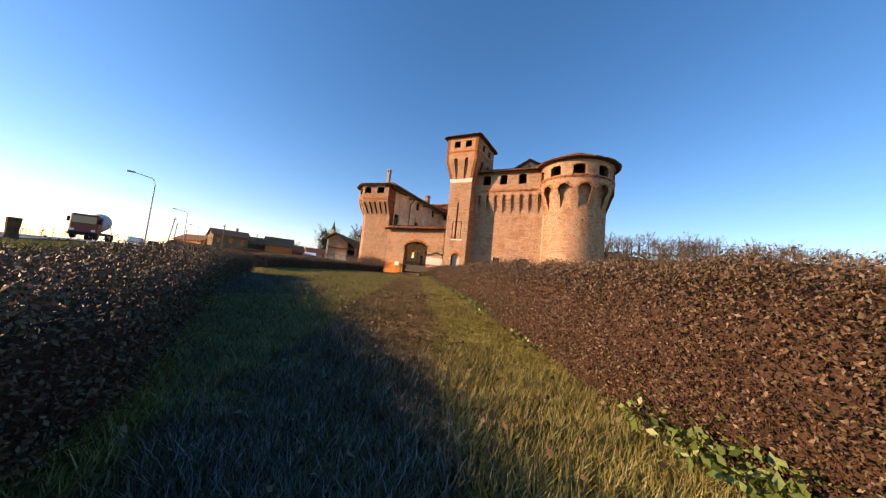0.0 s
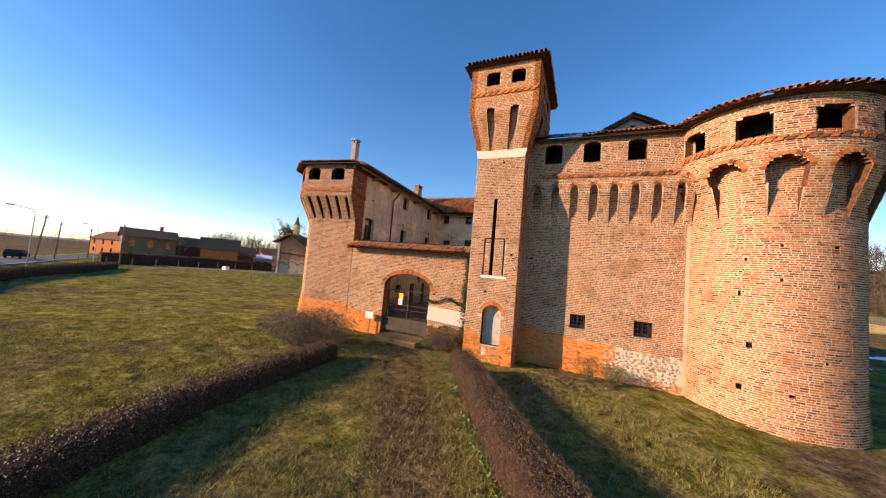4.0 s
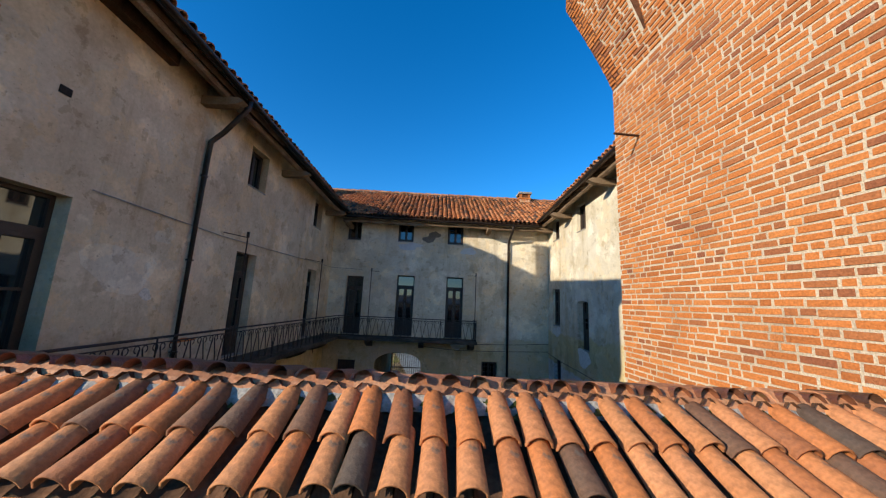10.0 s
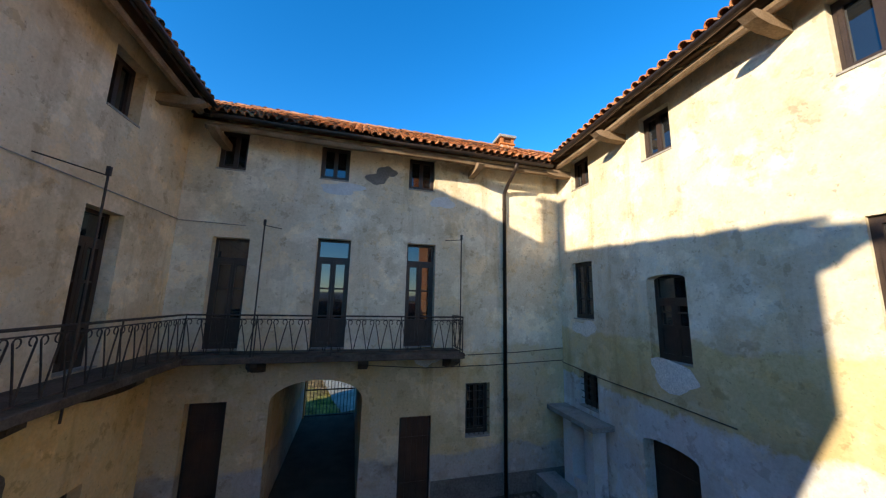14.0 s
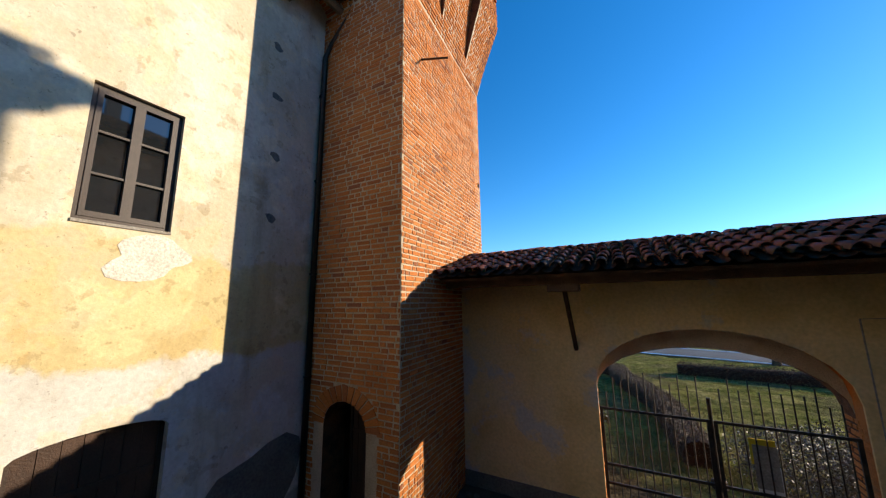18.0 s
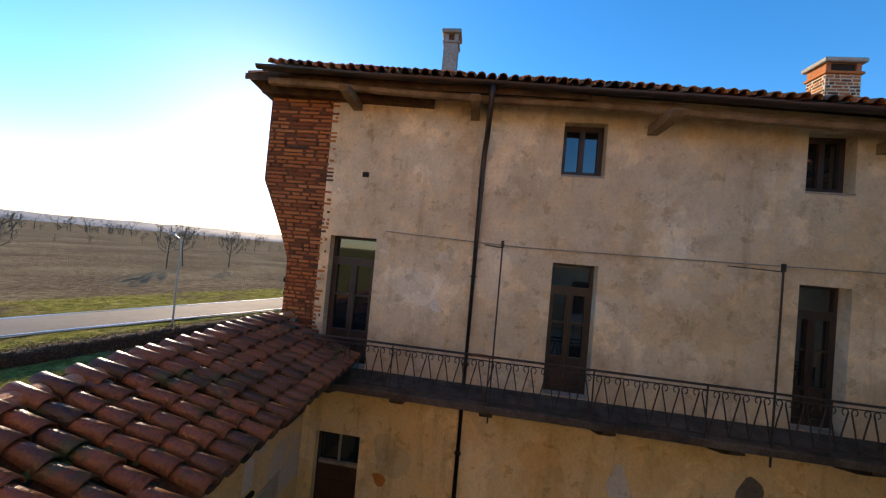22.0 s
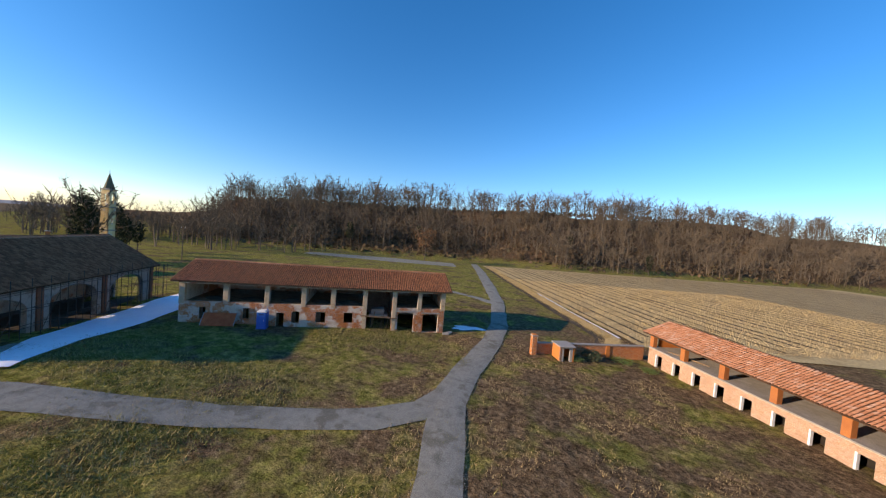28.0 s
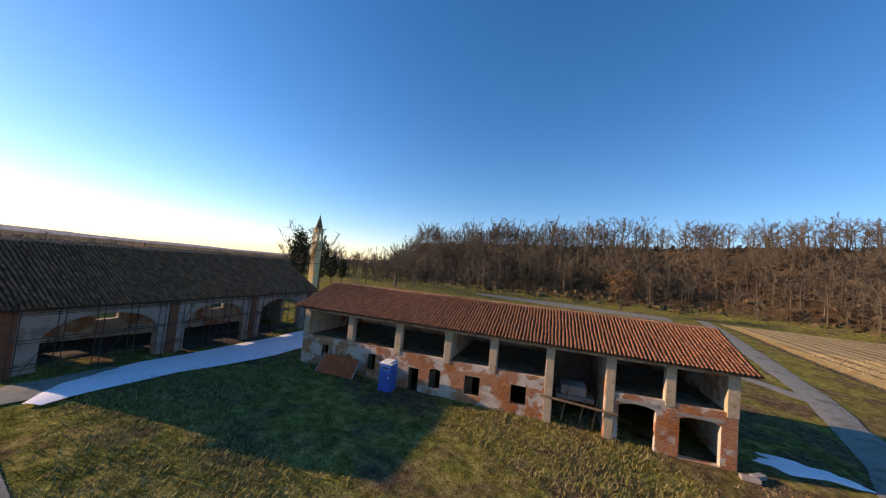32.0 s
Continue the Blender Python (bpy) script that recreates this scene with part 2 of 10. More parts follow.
M_STUBBLE = mat("straw_stubble", [(0.40, 0.29, 0.13), (0.50, 0.37, 0.17), (0.33, 0.23, 0.10)], scale=0.15, bscale=2.5, bump=0.8)
M_BLUE = mat("blue_plastic", [(0.01, 0.11, 0.42), (0.015, 0.14, 0.50)], scale=2, bump=0.05, rough=0.4, fine=0.05)
M_GREYMET = mat("lamp_grey_metal", [(0.30, 0.30, 0.30), (0.40, 0.40, 0.40)], scale=3, bump=0.05, rough=0.45, metal=0.6, fine=0.1)
M_CONC = mat("concrete", [(0.26, 0.24, 0.21), (0.36, 0.335, 0.30)], scale=1.2, bscale=20, bump=0.3)
M_TRUNK = mat("bark", [(0.075, 0.06, 0.045), (0.13, 0.105, 0.08)], scale=4, bscale=20, bump=0.6)
M_TWIG = mat("bare_twigs", [(0.08, 0.064, 0.046), (0.165, 0.132, 0.094), (0.115, 0.086, 0.057)], scale=0.05, bscale=2, rand="island", bump=0)
M_SCRUB = mat("winter_scrub", [(0.075, 0.056, 0.034), (0.15, 0.098, 0.056), (0.11, 0.09, 0.048)], scale=0.05, bscale=2, rand="island", bump=0)
M_EVER = mat("evergreen", [(0.018, 0.026, 0.012), (0.035, 0.045, 0.02)], scale=0.5, bscale=4, rand="island", bump=0)
M_HEDGE = mat("hedge_leaf", [(0.045, 0.026, 0.014), (0.09, 0.046, 0.024), (0.135, 0.07, 0.036), (0.08, 0.056, 0.02), (0.19, 0.12, 0.062), (0.05, 0.05, 0.016), (0.10, 0.056, 0.03)], scale=0.6, bscale=60, rand="island", bump=0.1, rough=0.62)
M_HEDGE_CORE = mat("hedge_twigs", [(0.035, 0.02, 0.014), (0.075, 0.04, 0.026)], scale=5, bscale=50, bump=0.8)
M_IVY = mat("ivy_leaf", [(0.022, 0.035, 0.012), (0.045, 0.065, 0.02), (0.075, 0.085, 0.03)], scale=2, bscale=60, rand="island", bump=0.1, rough=0.4)
M_WEED = mat("weed_leaf", [(0.06, 0.10, 0.02), (0.10, 0.16, 0.03), (0.14, 0.19, 0.05)], scale=1, bscale=60, rand="island", bump=0.1, rough=0.5)
M_BLADE = mat("grass_blade", [(0.095, 0.105, 0.024), (0.20, 0.182, 0.05), (0.30, 0.245, 0.085), (0.40, 0.32, 0.15), (0.135, 0.165, 0.034), (0.25, 0.20, 0.068)], scale=0.35, bscale=3, rand="island", bump=0, spread=0.6)
# Near-black: the shade of interiors is put into this colour
M_DARK = mat("dark_inside_shade", [(0.02, 0.017, 0.015), (0.035, 0.03, 0.025)], scale=1, bump=0.1)
M_RED = mat("red_boards", [(0.42, 0.085, 0.035), (0.55, 0.15, 0.06)], scale=2, bscale=25, bump=0.3)
M_YELLOW = mat("yellow_paint", [(0.75, 0.52, 0.04), (0.8, 0.58, 0.05)], scale=3, bump=0.02, fine=0.05)
M_PLAST_FARM = mat("farm_plaster", [(0.42, 0.36, 0.29), (0.55, 0.49, 0.41), (0.36, 0.25, 0.18)], scale=0.7, bscale=15, bump=0.4, stain=(0.40, 0.19, 0.11), stain_scale=0.45, stain_at=0.53)
M_BARN_TAN = mat("barn_plaster_tan", [(0.36, 0.28, 0.18), (0.48, 0.38, 0.26), (0.42, 0.31, 0.20)], scale=1.1, bscale=16, bump=0.4, stain=(0.34, 0.19, 0.11), stain_scale=0.8, stain_at=0.6)
M_BARN_GREY = mat("barn_plaster_grey", [(0.20, 0.175, 0.145), (0.30, 0.27, 0.23), (0.25, 0.22, 0.18)], scale=0.9, bscale=16, bump=0.4, stain=(0.20, 0.165, 0.13), stain_scale=0.7, stain_at=0.54)
M_BRICK_BROWN = mat("brick_brown_old", [(0.13, 0.058, 0.036), (0.20, 0.085, 0.048), (0.16, 0.078, 0.05)], scale=3, bscale=35, bump=0.6)


def zoned(name, zones, scale=0.6, bscale=18, bump=0.3, fine=0.12, amp=0.5):
    """Plaster coats one above another: zones of (lower edge, colours), from the top down; the edges are ragged."""
    m = bpy.data.materials.new(name)
    m.use_nodes = True
    n, l = m.node_tree.nodes, m.node_tree.links
    p = n["Principled BSDF"]
    tc = n.new("ShaderNodeTexCoord")
    def tex(sc, det=6, r=0.6):
        t = n.new("ShaderNodeTexNoise")
        t.inputs["Scale"].default_value, t.inputs["Detail"].default_value, t.inputs["Roughness"].default_value = sc, det, r
        l.new(tc.outputs["Object"], t.inputs["Vector"])
        return t.outputs["Fac"]
    sep = n.new("ShaderNodeSeparateXYZ")
    l.new(tc.outputs["Object"], sep.inputs[0])
    wob = n.new("ShaderNodeMath")
    wob.operation = "MULTIPLY_ADD"
    wob.inputs[1].default_value = amp * 4
    l.new(tex(0.55, 7, 0.65), wob.inputs[0])
    l.new(sep.outputs[2], wob.inputs[2])
    patch = tex(0.75, 7, 0.62)
    streak = tex(2.3, 6)
    col = None
    for edge, cols in zones:
        ramp = n.new("ShaderNodeValToRGB")
        e = ramp.color_ramp.elements
        while len(e) < len(cols):
            e.new(0.5)
        for i, c in enumerate(cols):
            e[i].position, e[i].color = 0.30 + 0.40 * i / max(1, len(cols) - 1), (*c, 1)
        mixn = n.new("ShaderNodeMath")
        mixn.operation = "MULTIPLY_ADD"
        mixn.inputs[1].default_value = 0.35
        add = n.new("ShaderNodeMath")
        add.operation = "MULTIPLY"
        add.inputs[1].default_value = 0.68
        l.new(patch, add.inputs[0])
        l.new(streak, mixn.inputs[0])
        l.new(add.outputs[0], mixn.inputs[2])
        l.new(mixn.outputs[0], ramp.inputs[0])
        if col is None:
            col = ramp.outputs[0]
        else:
            mr = n.new("ShaderNodeMapRange")
            mr.inputs["From Min"].default_value, mr.inputs["From Max"].default_value = edge + amp * 2 - 0.05, edge + amp * 2 + 0.05
            mr.inputs["To Min"].default_value, mr.inputs["To Max"].default_value = 1, 0
            l.new(wob.outputs[0], mr.inputs["Value"])
            x = n.new("ShaderNodeMix")
            x.data_type = "RGBA"
            l.new(mr.outputs[0], x.inputs[0])
            l.new(col, x.inputs[6])
            l.new(ramp.outputs[0], x.inputs[7])
            col = x.outputs[2]
    # patches of repair, runs of dirt and specks of mould
    def wear(col, sc, lo, hi, f, stretch=1.0):
        mp = n.new("ShaderNodeMapping")
        mp.inputs["Scale"].default_value = (1, 1, stretch)
        l.new(tc.outputs["Object"], mp.inputs[0])
        t = n.new("ShaderNodeTexNoise")
        t.inputs["Scale"].default_value, t.inputs["Detail"].default_value, t.inputs["Roughness"].default_value = sc, 7, 0.62
        l.new(mp.outputs[0], t.inputs["Vector"])
        mr = n.new("ShaderNodeMapRange")
        mr.inputs["From Min"].default_value, mr.inputs["From Max"].default_value = lo, hi
        l.new(t.outputs["Fac"], mr.inputs["Value"])
        x = n.new("ShaderNodeMix")
        x.data_type, x.blend_type = "RGBA", "MULTIPLY"
        x.inputs[7].default_value = (*f, 1)
        l.new(mr.outputs[0], x.inputs[0])
        l.new(col, x.inputs[6])
        return x.outputs[2]
    col = wear(col, 0.8, 0.54, 0.57, (1.16, 1.18, 1.22))
    col = wear(col, 2.2, 0.56, 0.70, (0.78, 0.74, 0.68), 0.12)
    col = wear(col, 1.1, 0.57, 0.66, (0.84, 0.82, 0.79))
    col = wear(col, 1.5, 0.53, 0.555, (1.06, 1.0, 0.90))
    col = wear(col, 0.6, 0.555, 0.585, (0.93, 0.88, 0.81))
    col = wear(col, 3.4, 0.60, 0.63, (0.80, 0.77, 0.73))
    col = wear(col, 9.0, 0.64, 0.70, (0.62, 0.60, 0.58))
    col = wear(col, 26.0, 0.63, 0.68, (0.72, 0.70, 0.67))
    sm = tex(bscale, 5)
    fr = n.new("ShaderNodeMapRange")
    fr.inputs["From Min"].default_value, fr.inputs["From Max"].default_value = 0.25, 0.75
    fr.inputs["To Min"].default_value, fr.inputs["To Max"].default_value = 1 - fine, 1 + fine
    l.new(sm, fr.inputs["Value"])
    mul = n.new("ShaderNodeMix")
    mul.data_type, mul.blend_type = "RGBA", "MULTIPLY"
    mul.inputs[0].default_value = 1.0
    l.new(col, mul.inputs[6])
    l.new(fr.outputs[0], mul.inputs[7])
    l.new(mul.outputs[2], p.inputs["Base Color"])
    p.inputs["Roughness"].default_value = 0.92
    b = n.new("ShaderNodeBump")
    b.inputs["Strength"].default_value, b.inputs["Distance"].default_value = bump, 0.02
    l.new(sm, b.inputs["Height"])
    l.new(b.outputs[0], p.inputs["Normal"])
    return m


M_PLASTER_L = zoned("plaster_west", [(0, [(0.43, 0.325, 0.20), (0.57, 0.455, 0.30), (0.66, 0.55, 0.38), (0.75, 0.65, 0.49)]), (4.7, [(0.62, 0.45, 0.20), (0.74, 0.56, 0.27), (0.77, 0.62, 0.36), (0.68, 0.57, 0.40)]), (1.9, [(0.30, 0.24, 0.17), (0.42, 0.36, 0.27)])], amp=0.25)
M_PLASTER_B = zoned("plaster_north", [(0, [(0.45, 0.37, 0.25), (0.60, 0.51, 0.36), (0.69, 0.61, 0.46), (0.76, 0.70, 0.58)]), (5.0, [(0.54, 0.43, 0.22), (0.63, 0.51, 0.29), (0.58, 0.52, 0.39)]), (2.4, [(0.34, 0.31, 0.25), (0.46, 0.43, 0.37), (0.24, 0.22, 0.19)])], amp=0.3)
M_PLASTER_R = zoned("plaster_east", [(0, [(0.44, 0.37, 0.24), (0.58, 0.50, 0.35), (0.65, 0.59, 0.46), (0.72, 0.68, 0.58)]), (5.6, [(0.52, 0.42, 0.20), (0.60, 0.49, 0.26), (0.58, 0.51, 0.35)]), (4.25, [(0.50, 0.48, 0.43), (0.62, 0.61, 0.57), (0.56, 0.53, 0.46)]), (1.9, [(0.24, 0.23, 0.21), (0.40, 0.39, 0.36)])], amp=0.35)


def glass(name, tint=(0.9, 0.95, 1.0)):
    m = bpy.data.materials.new(name)
    m.use_nodes = True
    p = m.node_tree.nodes["Principled BSDF"]
    p.inputs["Base Color"].default_value = (0.012, 0.014, 0.016, 1)
    p.inputs["Roughness"].default_value = 0.03
    p.inputs["IOR"].default_value = 1.6
    p.inputs["Specular IOR Level"].default_value = 0.9
    return m


M_GLASS = glass("window_glass")


def ground_material():
    m = bpy.data.materials.new("meadow")
    m.use_nodes = True
    n, l = m.node_tree.nodes, m.node_tree.links
    p = n["Principled BSDF"]
    geo = n.new("ShaderNodeNewGeometry")
    def noise_node(scale, detail=6, rough=0.6):
        t = n.new("ShaderNodeTexNoise")
        t.inputs["Scale"].default_value, t.inputs["Detail"].default_value, t.inputs["Roughness"].default_value = scale, detail, rough
        l.new(geo.outputs["Position"], t.inputs["Vector"])
        return t.outputs["Fac"]
    def ramp(fac, stops):
        r = n.new("ShaderNodeValToRGB")
        e = r.color_ramp.elements
        while len(e) < len(stops):
            e.new(0.5)
        for i, (at, c) in enumerate(stops):
            e[i].position, e[i].color = at, (*c, 1)
        l.new(fac, r.inputs[0])
        return r.outputs[0]
    def mix(fac, a, b, mode="MIX"):
        x = n.new("ShaderNodeMix")
        x.data_type, x.blend_type = "RGBA", mode
        if isinstance(fac, float):
            x.inputs[0].default_value = fac
        else:
            l.new(fac, x.inputs[0])
        l.new(a, x.inputs[6])
        l.new(b, x.inputs[7])
        return x.outputs[2]
    green = ramp(noise_node(0.9), [(0.3, (0.115, 0.124, 0.026)), (0.5, (0.20, 0.185, 0.048)), (0.7, (0.315, 0.255, 0.095))])
    brown = ramp(noise_node(1.7), [(0.3, (0.10, 0.072, 0.042)), (0.6, (0.16, 0.115, 0.07)), (0.8, (0.20, 0.15, 0.095))])
    far = n.new("ShaderNodeMapRange")
    far.inputs["From Min"].default_value, far.inputs["From Max"].default_value = 0.50, 0.64
    l.new(noise_node(0.16, 5), far.inputs["Value"])
    col = mix(far.outputs[0], green, brown)
    # the farm's ground is mostly bare brown earth, and the bank is covered with leaf litter
    def band(sock, lo, hi):
        r = n.new("ShaderNodeMapRange")
        r.inputs["From Min"].default_value, r.inputs["From Max"].default_value = lo, hi
        l.new(sock, r.inputs["Value"])
        return r.outputs[0]
    def calc(op, a, b):
        q = n.new("ShaderNodeMath")
        q.operation = op
        for k, v in enumerate((a, b)):
            if isinstance(v, (int, float)):
                q.inputs[k].default_value = v
            else:
                l.new(v, q.inputs[k])
        return q.outputs[0]
    sep = n.new("ShaderNodeSeparateXYZ")
    l.new(geo.outputs["Position"], sep.inputs[0])
    earth = ramp(noise_node(2.6, 8, 0.7), [(0.3, (0.09, 0.06, 0.034)), (0.5, (0.16, 0.108, 0.06)), (0.70, (0.28, 0.20, 0.115))])
    farm = calc("MULTIPLY", band(sep.outputs[1], 22, 32), calc("SUBTRACT", 1.0, band(sep.outputs[1], 75, 100)))
    east = band(sep.outputs[0], -24, 2)
    spots = calc("ADD", noise_node(0.22, 7, 0.65), calc("MULTIPLY", east, 0.16))
    col = mix(calc("MULTIPLY", farm, band(spots, 0.55, 0.67)), col, earth)
    # the trodden way to the gate
    way = calc("ADD", calc("MULTIPLY", calc("SUBTRACT", sep.outputs[0], 17.0), 0.848), calc("MULTIPLY", calc("ADD", sep.outputs[1], 28.0), 0.53))
    wavy = calc("ADD", calc("ABSOLUTE", way, 0.0), calc("MULTIPLY", noise_node(0.7, 6, 0.7), 1.7))
    worn = calc("MULTIPLY", calc("SUBTRACT", 1.0, band(wavy, 1.5, 2.15)), calc("MULTIPLY", band(sep.outputs[1], -40, -34), calc("SUBTRACT", 1.0, band(sep.outputs[1], -1.5, 0.5))))
    straw = ramp(noise_node(3.0, 8, 0.7), [(0.3, (0.085, 0.058, 0.028)), (0.5, (0.15, 0.105, 0.05)), (0.72, (0.24, 0.175, 0.085))])
    col = mix(worn, col, straw)
    # ploughed fields beyond the road, their soil paled to paint in distance haze
    far_side = calc("ADD", calc("MULTIPLY", sep.outputs[0], -0.48), calc("MULTIPLY", sep.outputs[1], -0.88))
    col = mix(band(far_side, 44, 47), col, ramp(noise_node(0.05, 8, 0.7), [(0.3, (0.11, 0.083, 0.055)), (0.5, (0.17, 0.13, 0.083)), (0.7, (0.23, 0.185, 0.115))]))
    litter = ramp(noise_node(0.35, 8, 0.7), [(0.3, (0.075, 0.048, 0.028)), (0.55, (0.14, 0.088, 0.05)), (0.75, (0.22, 0.15, 0.085))])
    col = mix(band(sep.outputs[2], 1.6, 3.5), col, litter)
    fine = n.new("ShaderNodeMapRange")
    fine.inputs["From Min"].default_value, fine.inputs["From Max"].default_value = 0.3, 0.7
    fine.inputs["To Min"].default_value, fine.inputs["To Max"].default_value = 0.3, 1.7
    f = noise_node(9, 8, 0.7)
    l.new(f, fine.inputs["Value"])
    x = n.new("ShaderNodeMix")
    x.data_type, x.blend_type = "RGBA", "MULTIPLY"
    x.inputs[0].default_value = 1.0
    tufts = n.new("ShaderNodeMapRange")
    tufts.inputs["From Min"].default_value, tufts.inputs["From Max"].default_value = 0.35, 0.65
    tufts.inputs["To Min"].default_value, tufts.inputs["To Max"].default_value = 0.5, 1.5
    l.new(noise_node(1.5, 7, 0.7), tufts.inputs["Value"])
    l.new(col, x.inputs[6])
    l.new(calc("MULTIPLY", fine.outputs[0], tufts.outputs[0]), x.inputs[7])
    l.new(x.outputs[2], p.inputs["Base Color"])
    p.inputs["Roughness"].default_value = 0.95
    p.inputs["Specular IOR Level"].default_value = 0.0
    b = n.new("ShaderNodeBump")
    b.inputs["Strength"].default_value, b.inputs["Distance"].default_value = 1.0, 0.16
    l.new(calc("ADD", f, calc("MULTIPLY", noise_node(2.4, 5, 0.6), 1.6)), b.inputs["Height"])
    l.new(b.outputs[0], p.inputs["Normal"])
    return m


M_MEADOW = ground_material()


# ---- helpers of this place ----
def thing(name, label, category, group="", kind="", at=(0, 0, 0), turn=0.0):
    e = new(name)
    e.matrix_world = pose(*at, 0, 0, turn)
    e.empty_display_size = 0.2
    return tagged(e, label, category, group, kind)


def obj(name, verts, faces, material, parent=None, label="", smooth=False):
    me = bpy.data.meshes.new(name)
    me.from_pydata(verts, [], faces)
    me.materials.append(material)
    if smooth:
        me.polygons.foreach_set("use_smooth", [True] * len(me.polygons))
    ob = new(name, me)
    if parent:
        ob.parent = parent
    if label:
        tagged(ob, label)
    return ob


def part(name, bm, material, parent=None, label="", smooth=False):
    bmesh.ops.recalc_face_normals(bm, faces=bm.faces)
    me = bpy.data.meshes.new(name)
    bm.to_mesh(me)
    bm.free()
    me.materials.append(material)
    # sides of openings get the darker brick, recess shade put into colour
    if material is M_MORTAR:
        me.materials.append(M_REVEAL_SHADE)
    if smooth:
        me.polygons.foreach_set("use_smooth", [True] * len(me.polygons))
    ob = new(name, me)
    if parent:
        ob.parent = parent
    if label:
        tagged(ob, label)
    return ob


def box(bm, x0, y0, z0, x1, y1, z1, bevel=0.0, m=None):
    r = bmesh.ops.create_cube(bm, size=1)
    vs = r["verts"]
    for v in vs:
        v.co = Vector(((x0 + x1) / 2 + v.co.x * (x1 - x0), (y0 + y1) / 2 + v.co.y * (y1 - y0), (z0 + z1) / 2 + v.co.z * (z1 - z0)))
        if m:
            v.co = m @ v.co
    if bevel:
        es = list({e for v in vs for e in v.link_edges})
        bmesh.ops.bevel(bm, geom=es, offset=bevel, segments=1, affect="EDGES")
    return vs


def boxpart(name, dims, material, parent=None, label="", bevel=0.0):
    bm = bmesh.new()
    box(bm, *dims, bevel=bevel)
    return part(name, bm, material, parent, label)


def tube(bm, pts, r, sides=8, r_end=None):
    """A bent round bar along the points."""
    pts = [Vector(p) for p in pts]
    rings = []
    for i, p in enumerate(pts):
        d = (pts[min(i + 1, len(pts) - 1)] - pts[max(i - 1, 0)]).normalized()
        a = d.cross(Vector((0, 0, 1)))
        if a.length < 1e-3:
            a = d.cross(Vector((0, 1, 0)))
        a.normalize()
        b = d.cross(a)
        rr = r if r_end is None else r + (r_end - r) * i / (len(pts) - 1)
        rings.append([bm.verts.new(p + rr * (math.cos(t) * a + math.sin(t) * b)) for t in [2 * math.pi * k / sides for k in range(sides)]])
    for q, w in zip(rings, rings[1:]):
        for k in range(sides):
            bm.faces.new((q[k], q[(k + 1) % sides], w[(k + 1) % sides], w[k]))
    bm.faces.new(rings[0][::-1])
    bm.faces.new(rings[-1])


def arch_hole(u0, u1, z0, z1, rise=0.0, n=10):
    """Outline of an opening; z1 is its crown, and its sides end rise lower."""
    if rise <= 0:
        return [(u0, z0), (u1, z0), (u1, z1), (u0, z1)]
    c, w = (u0 + u1) / 2, (u1 - u0) / 2
    pts = [(u0, z0), (u1, z0)]
    for i in range(n + 1):
        a = math.pi * i / n
        pts.append((c + w * math.cos(a), z1 - rise + rise * math.sin(a)))
    return pts


def slab(outline, holes, to3, t0, t1):
    """A wall of that outline with holes through it, from depth t0 to t1; to3(u, z, depth) places it."""
    bm = bmesh.new()
    es = []
    for loop in [outline] + holes:
        vs = [bm.verts.new((u, z, 0)) for u, z in loop]
        es += [bm.edges.new((vs[i], vs[(i + 1) % len(vs)])) for i in range(len(vs))]
    bmesh.ops.triangle_fill(bm, use_beauty=True, use_dissolve=False, edges=es, normal=(0, 0, 1))
    r = bmesh.ops.extrude_face_region(bm, geom=list(bm.faces))
    top = {v for v in r["geom"] if isinstance(v, bmesh.types.BMVert)}
    rim = {(round(u, 4), round(z, 4)) for u, z in outline}
    # sides of holes take slot 1, the shade-darkened brick on mortar walls
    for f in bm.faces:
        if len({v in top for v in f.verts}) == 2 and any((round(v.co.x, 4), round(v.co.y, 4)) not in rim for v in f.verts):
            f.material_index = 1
    for v in bm.verts:
        u, z = v.co.x, v.co.y
        v.co = Vector(to3(u, z, t1 if v in top else t0))
    return bm


def inside(u, z, loop):
    c, n = False, len(loop)
    for i in range(n):
        (a, b), (p, q) = loop[i], loop[(i + 1) % n]
        if (b > z) != (q > z) and u < (p - a) * (z - b) / (q - b) + a:
            c = not c
    return c


def brick_rows(u0, u1, z0, z1, rng, course=0.088, long=0.285, joint=0.029, keep=None):
    """Bricks of a wall in its own plane: u, z, half length, half height."""
    out, row, z = [], 0, z0
    while z + course * 0.6 < z1:
        u = u0 - rng.uniform(0, long)
        while u < u1:
            w = long if rng.random() < 0.6 else long * 0.47
            w *= rng.uniform(0.92, 1.06)
            a, b = max(u, u0), min(u + w, u1)
            if b - a > 0.05:
                c, zc = (a + b) / 2, z + course / 2
                if keep is not None and not (keep(c, zc) and keep(a + 0.02, zc) and keep(b - 0.02, zc)):
                    # cut the brick back to the part that stays clear of the opening
                    ok = [a + (b - a) * (k + 0.5) / 10 for k in range(10) if keep(a + (b - a) * (k + 0.5) / 10, zc)]
                    if not ok or len(ok) == 10:
                        ok = []
                    elif max(ok) - min(ok) > (b - a) / 10 * (len(ok) - 0.5):
                        ok = [p for p in ok if p < c]
                    if ok:
                        a, b = min(ok) - (b - a) / 20, max(ok) + (b - a) / 20
                        c = (a + b) / 2
                    else:
                        a = b
                if b - a > 0.045:
                    out.append((c, zc + rng.uniform(-0.004, 0.004), (b - a) / 2 - joint / 2 * rng.uniform(0.7, 1.4), course / 2 - joint / 2 * rng.uniform(0.8, 1.25)))
            u += w + joint * 0.2
        z += course
        row += 1
    return out


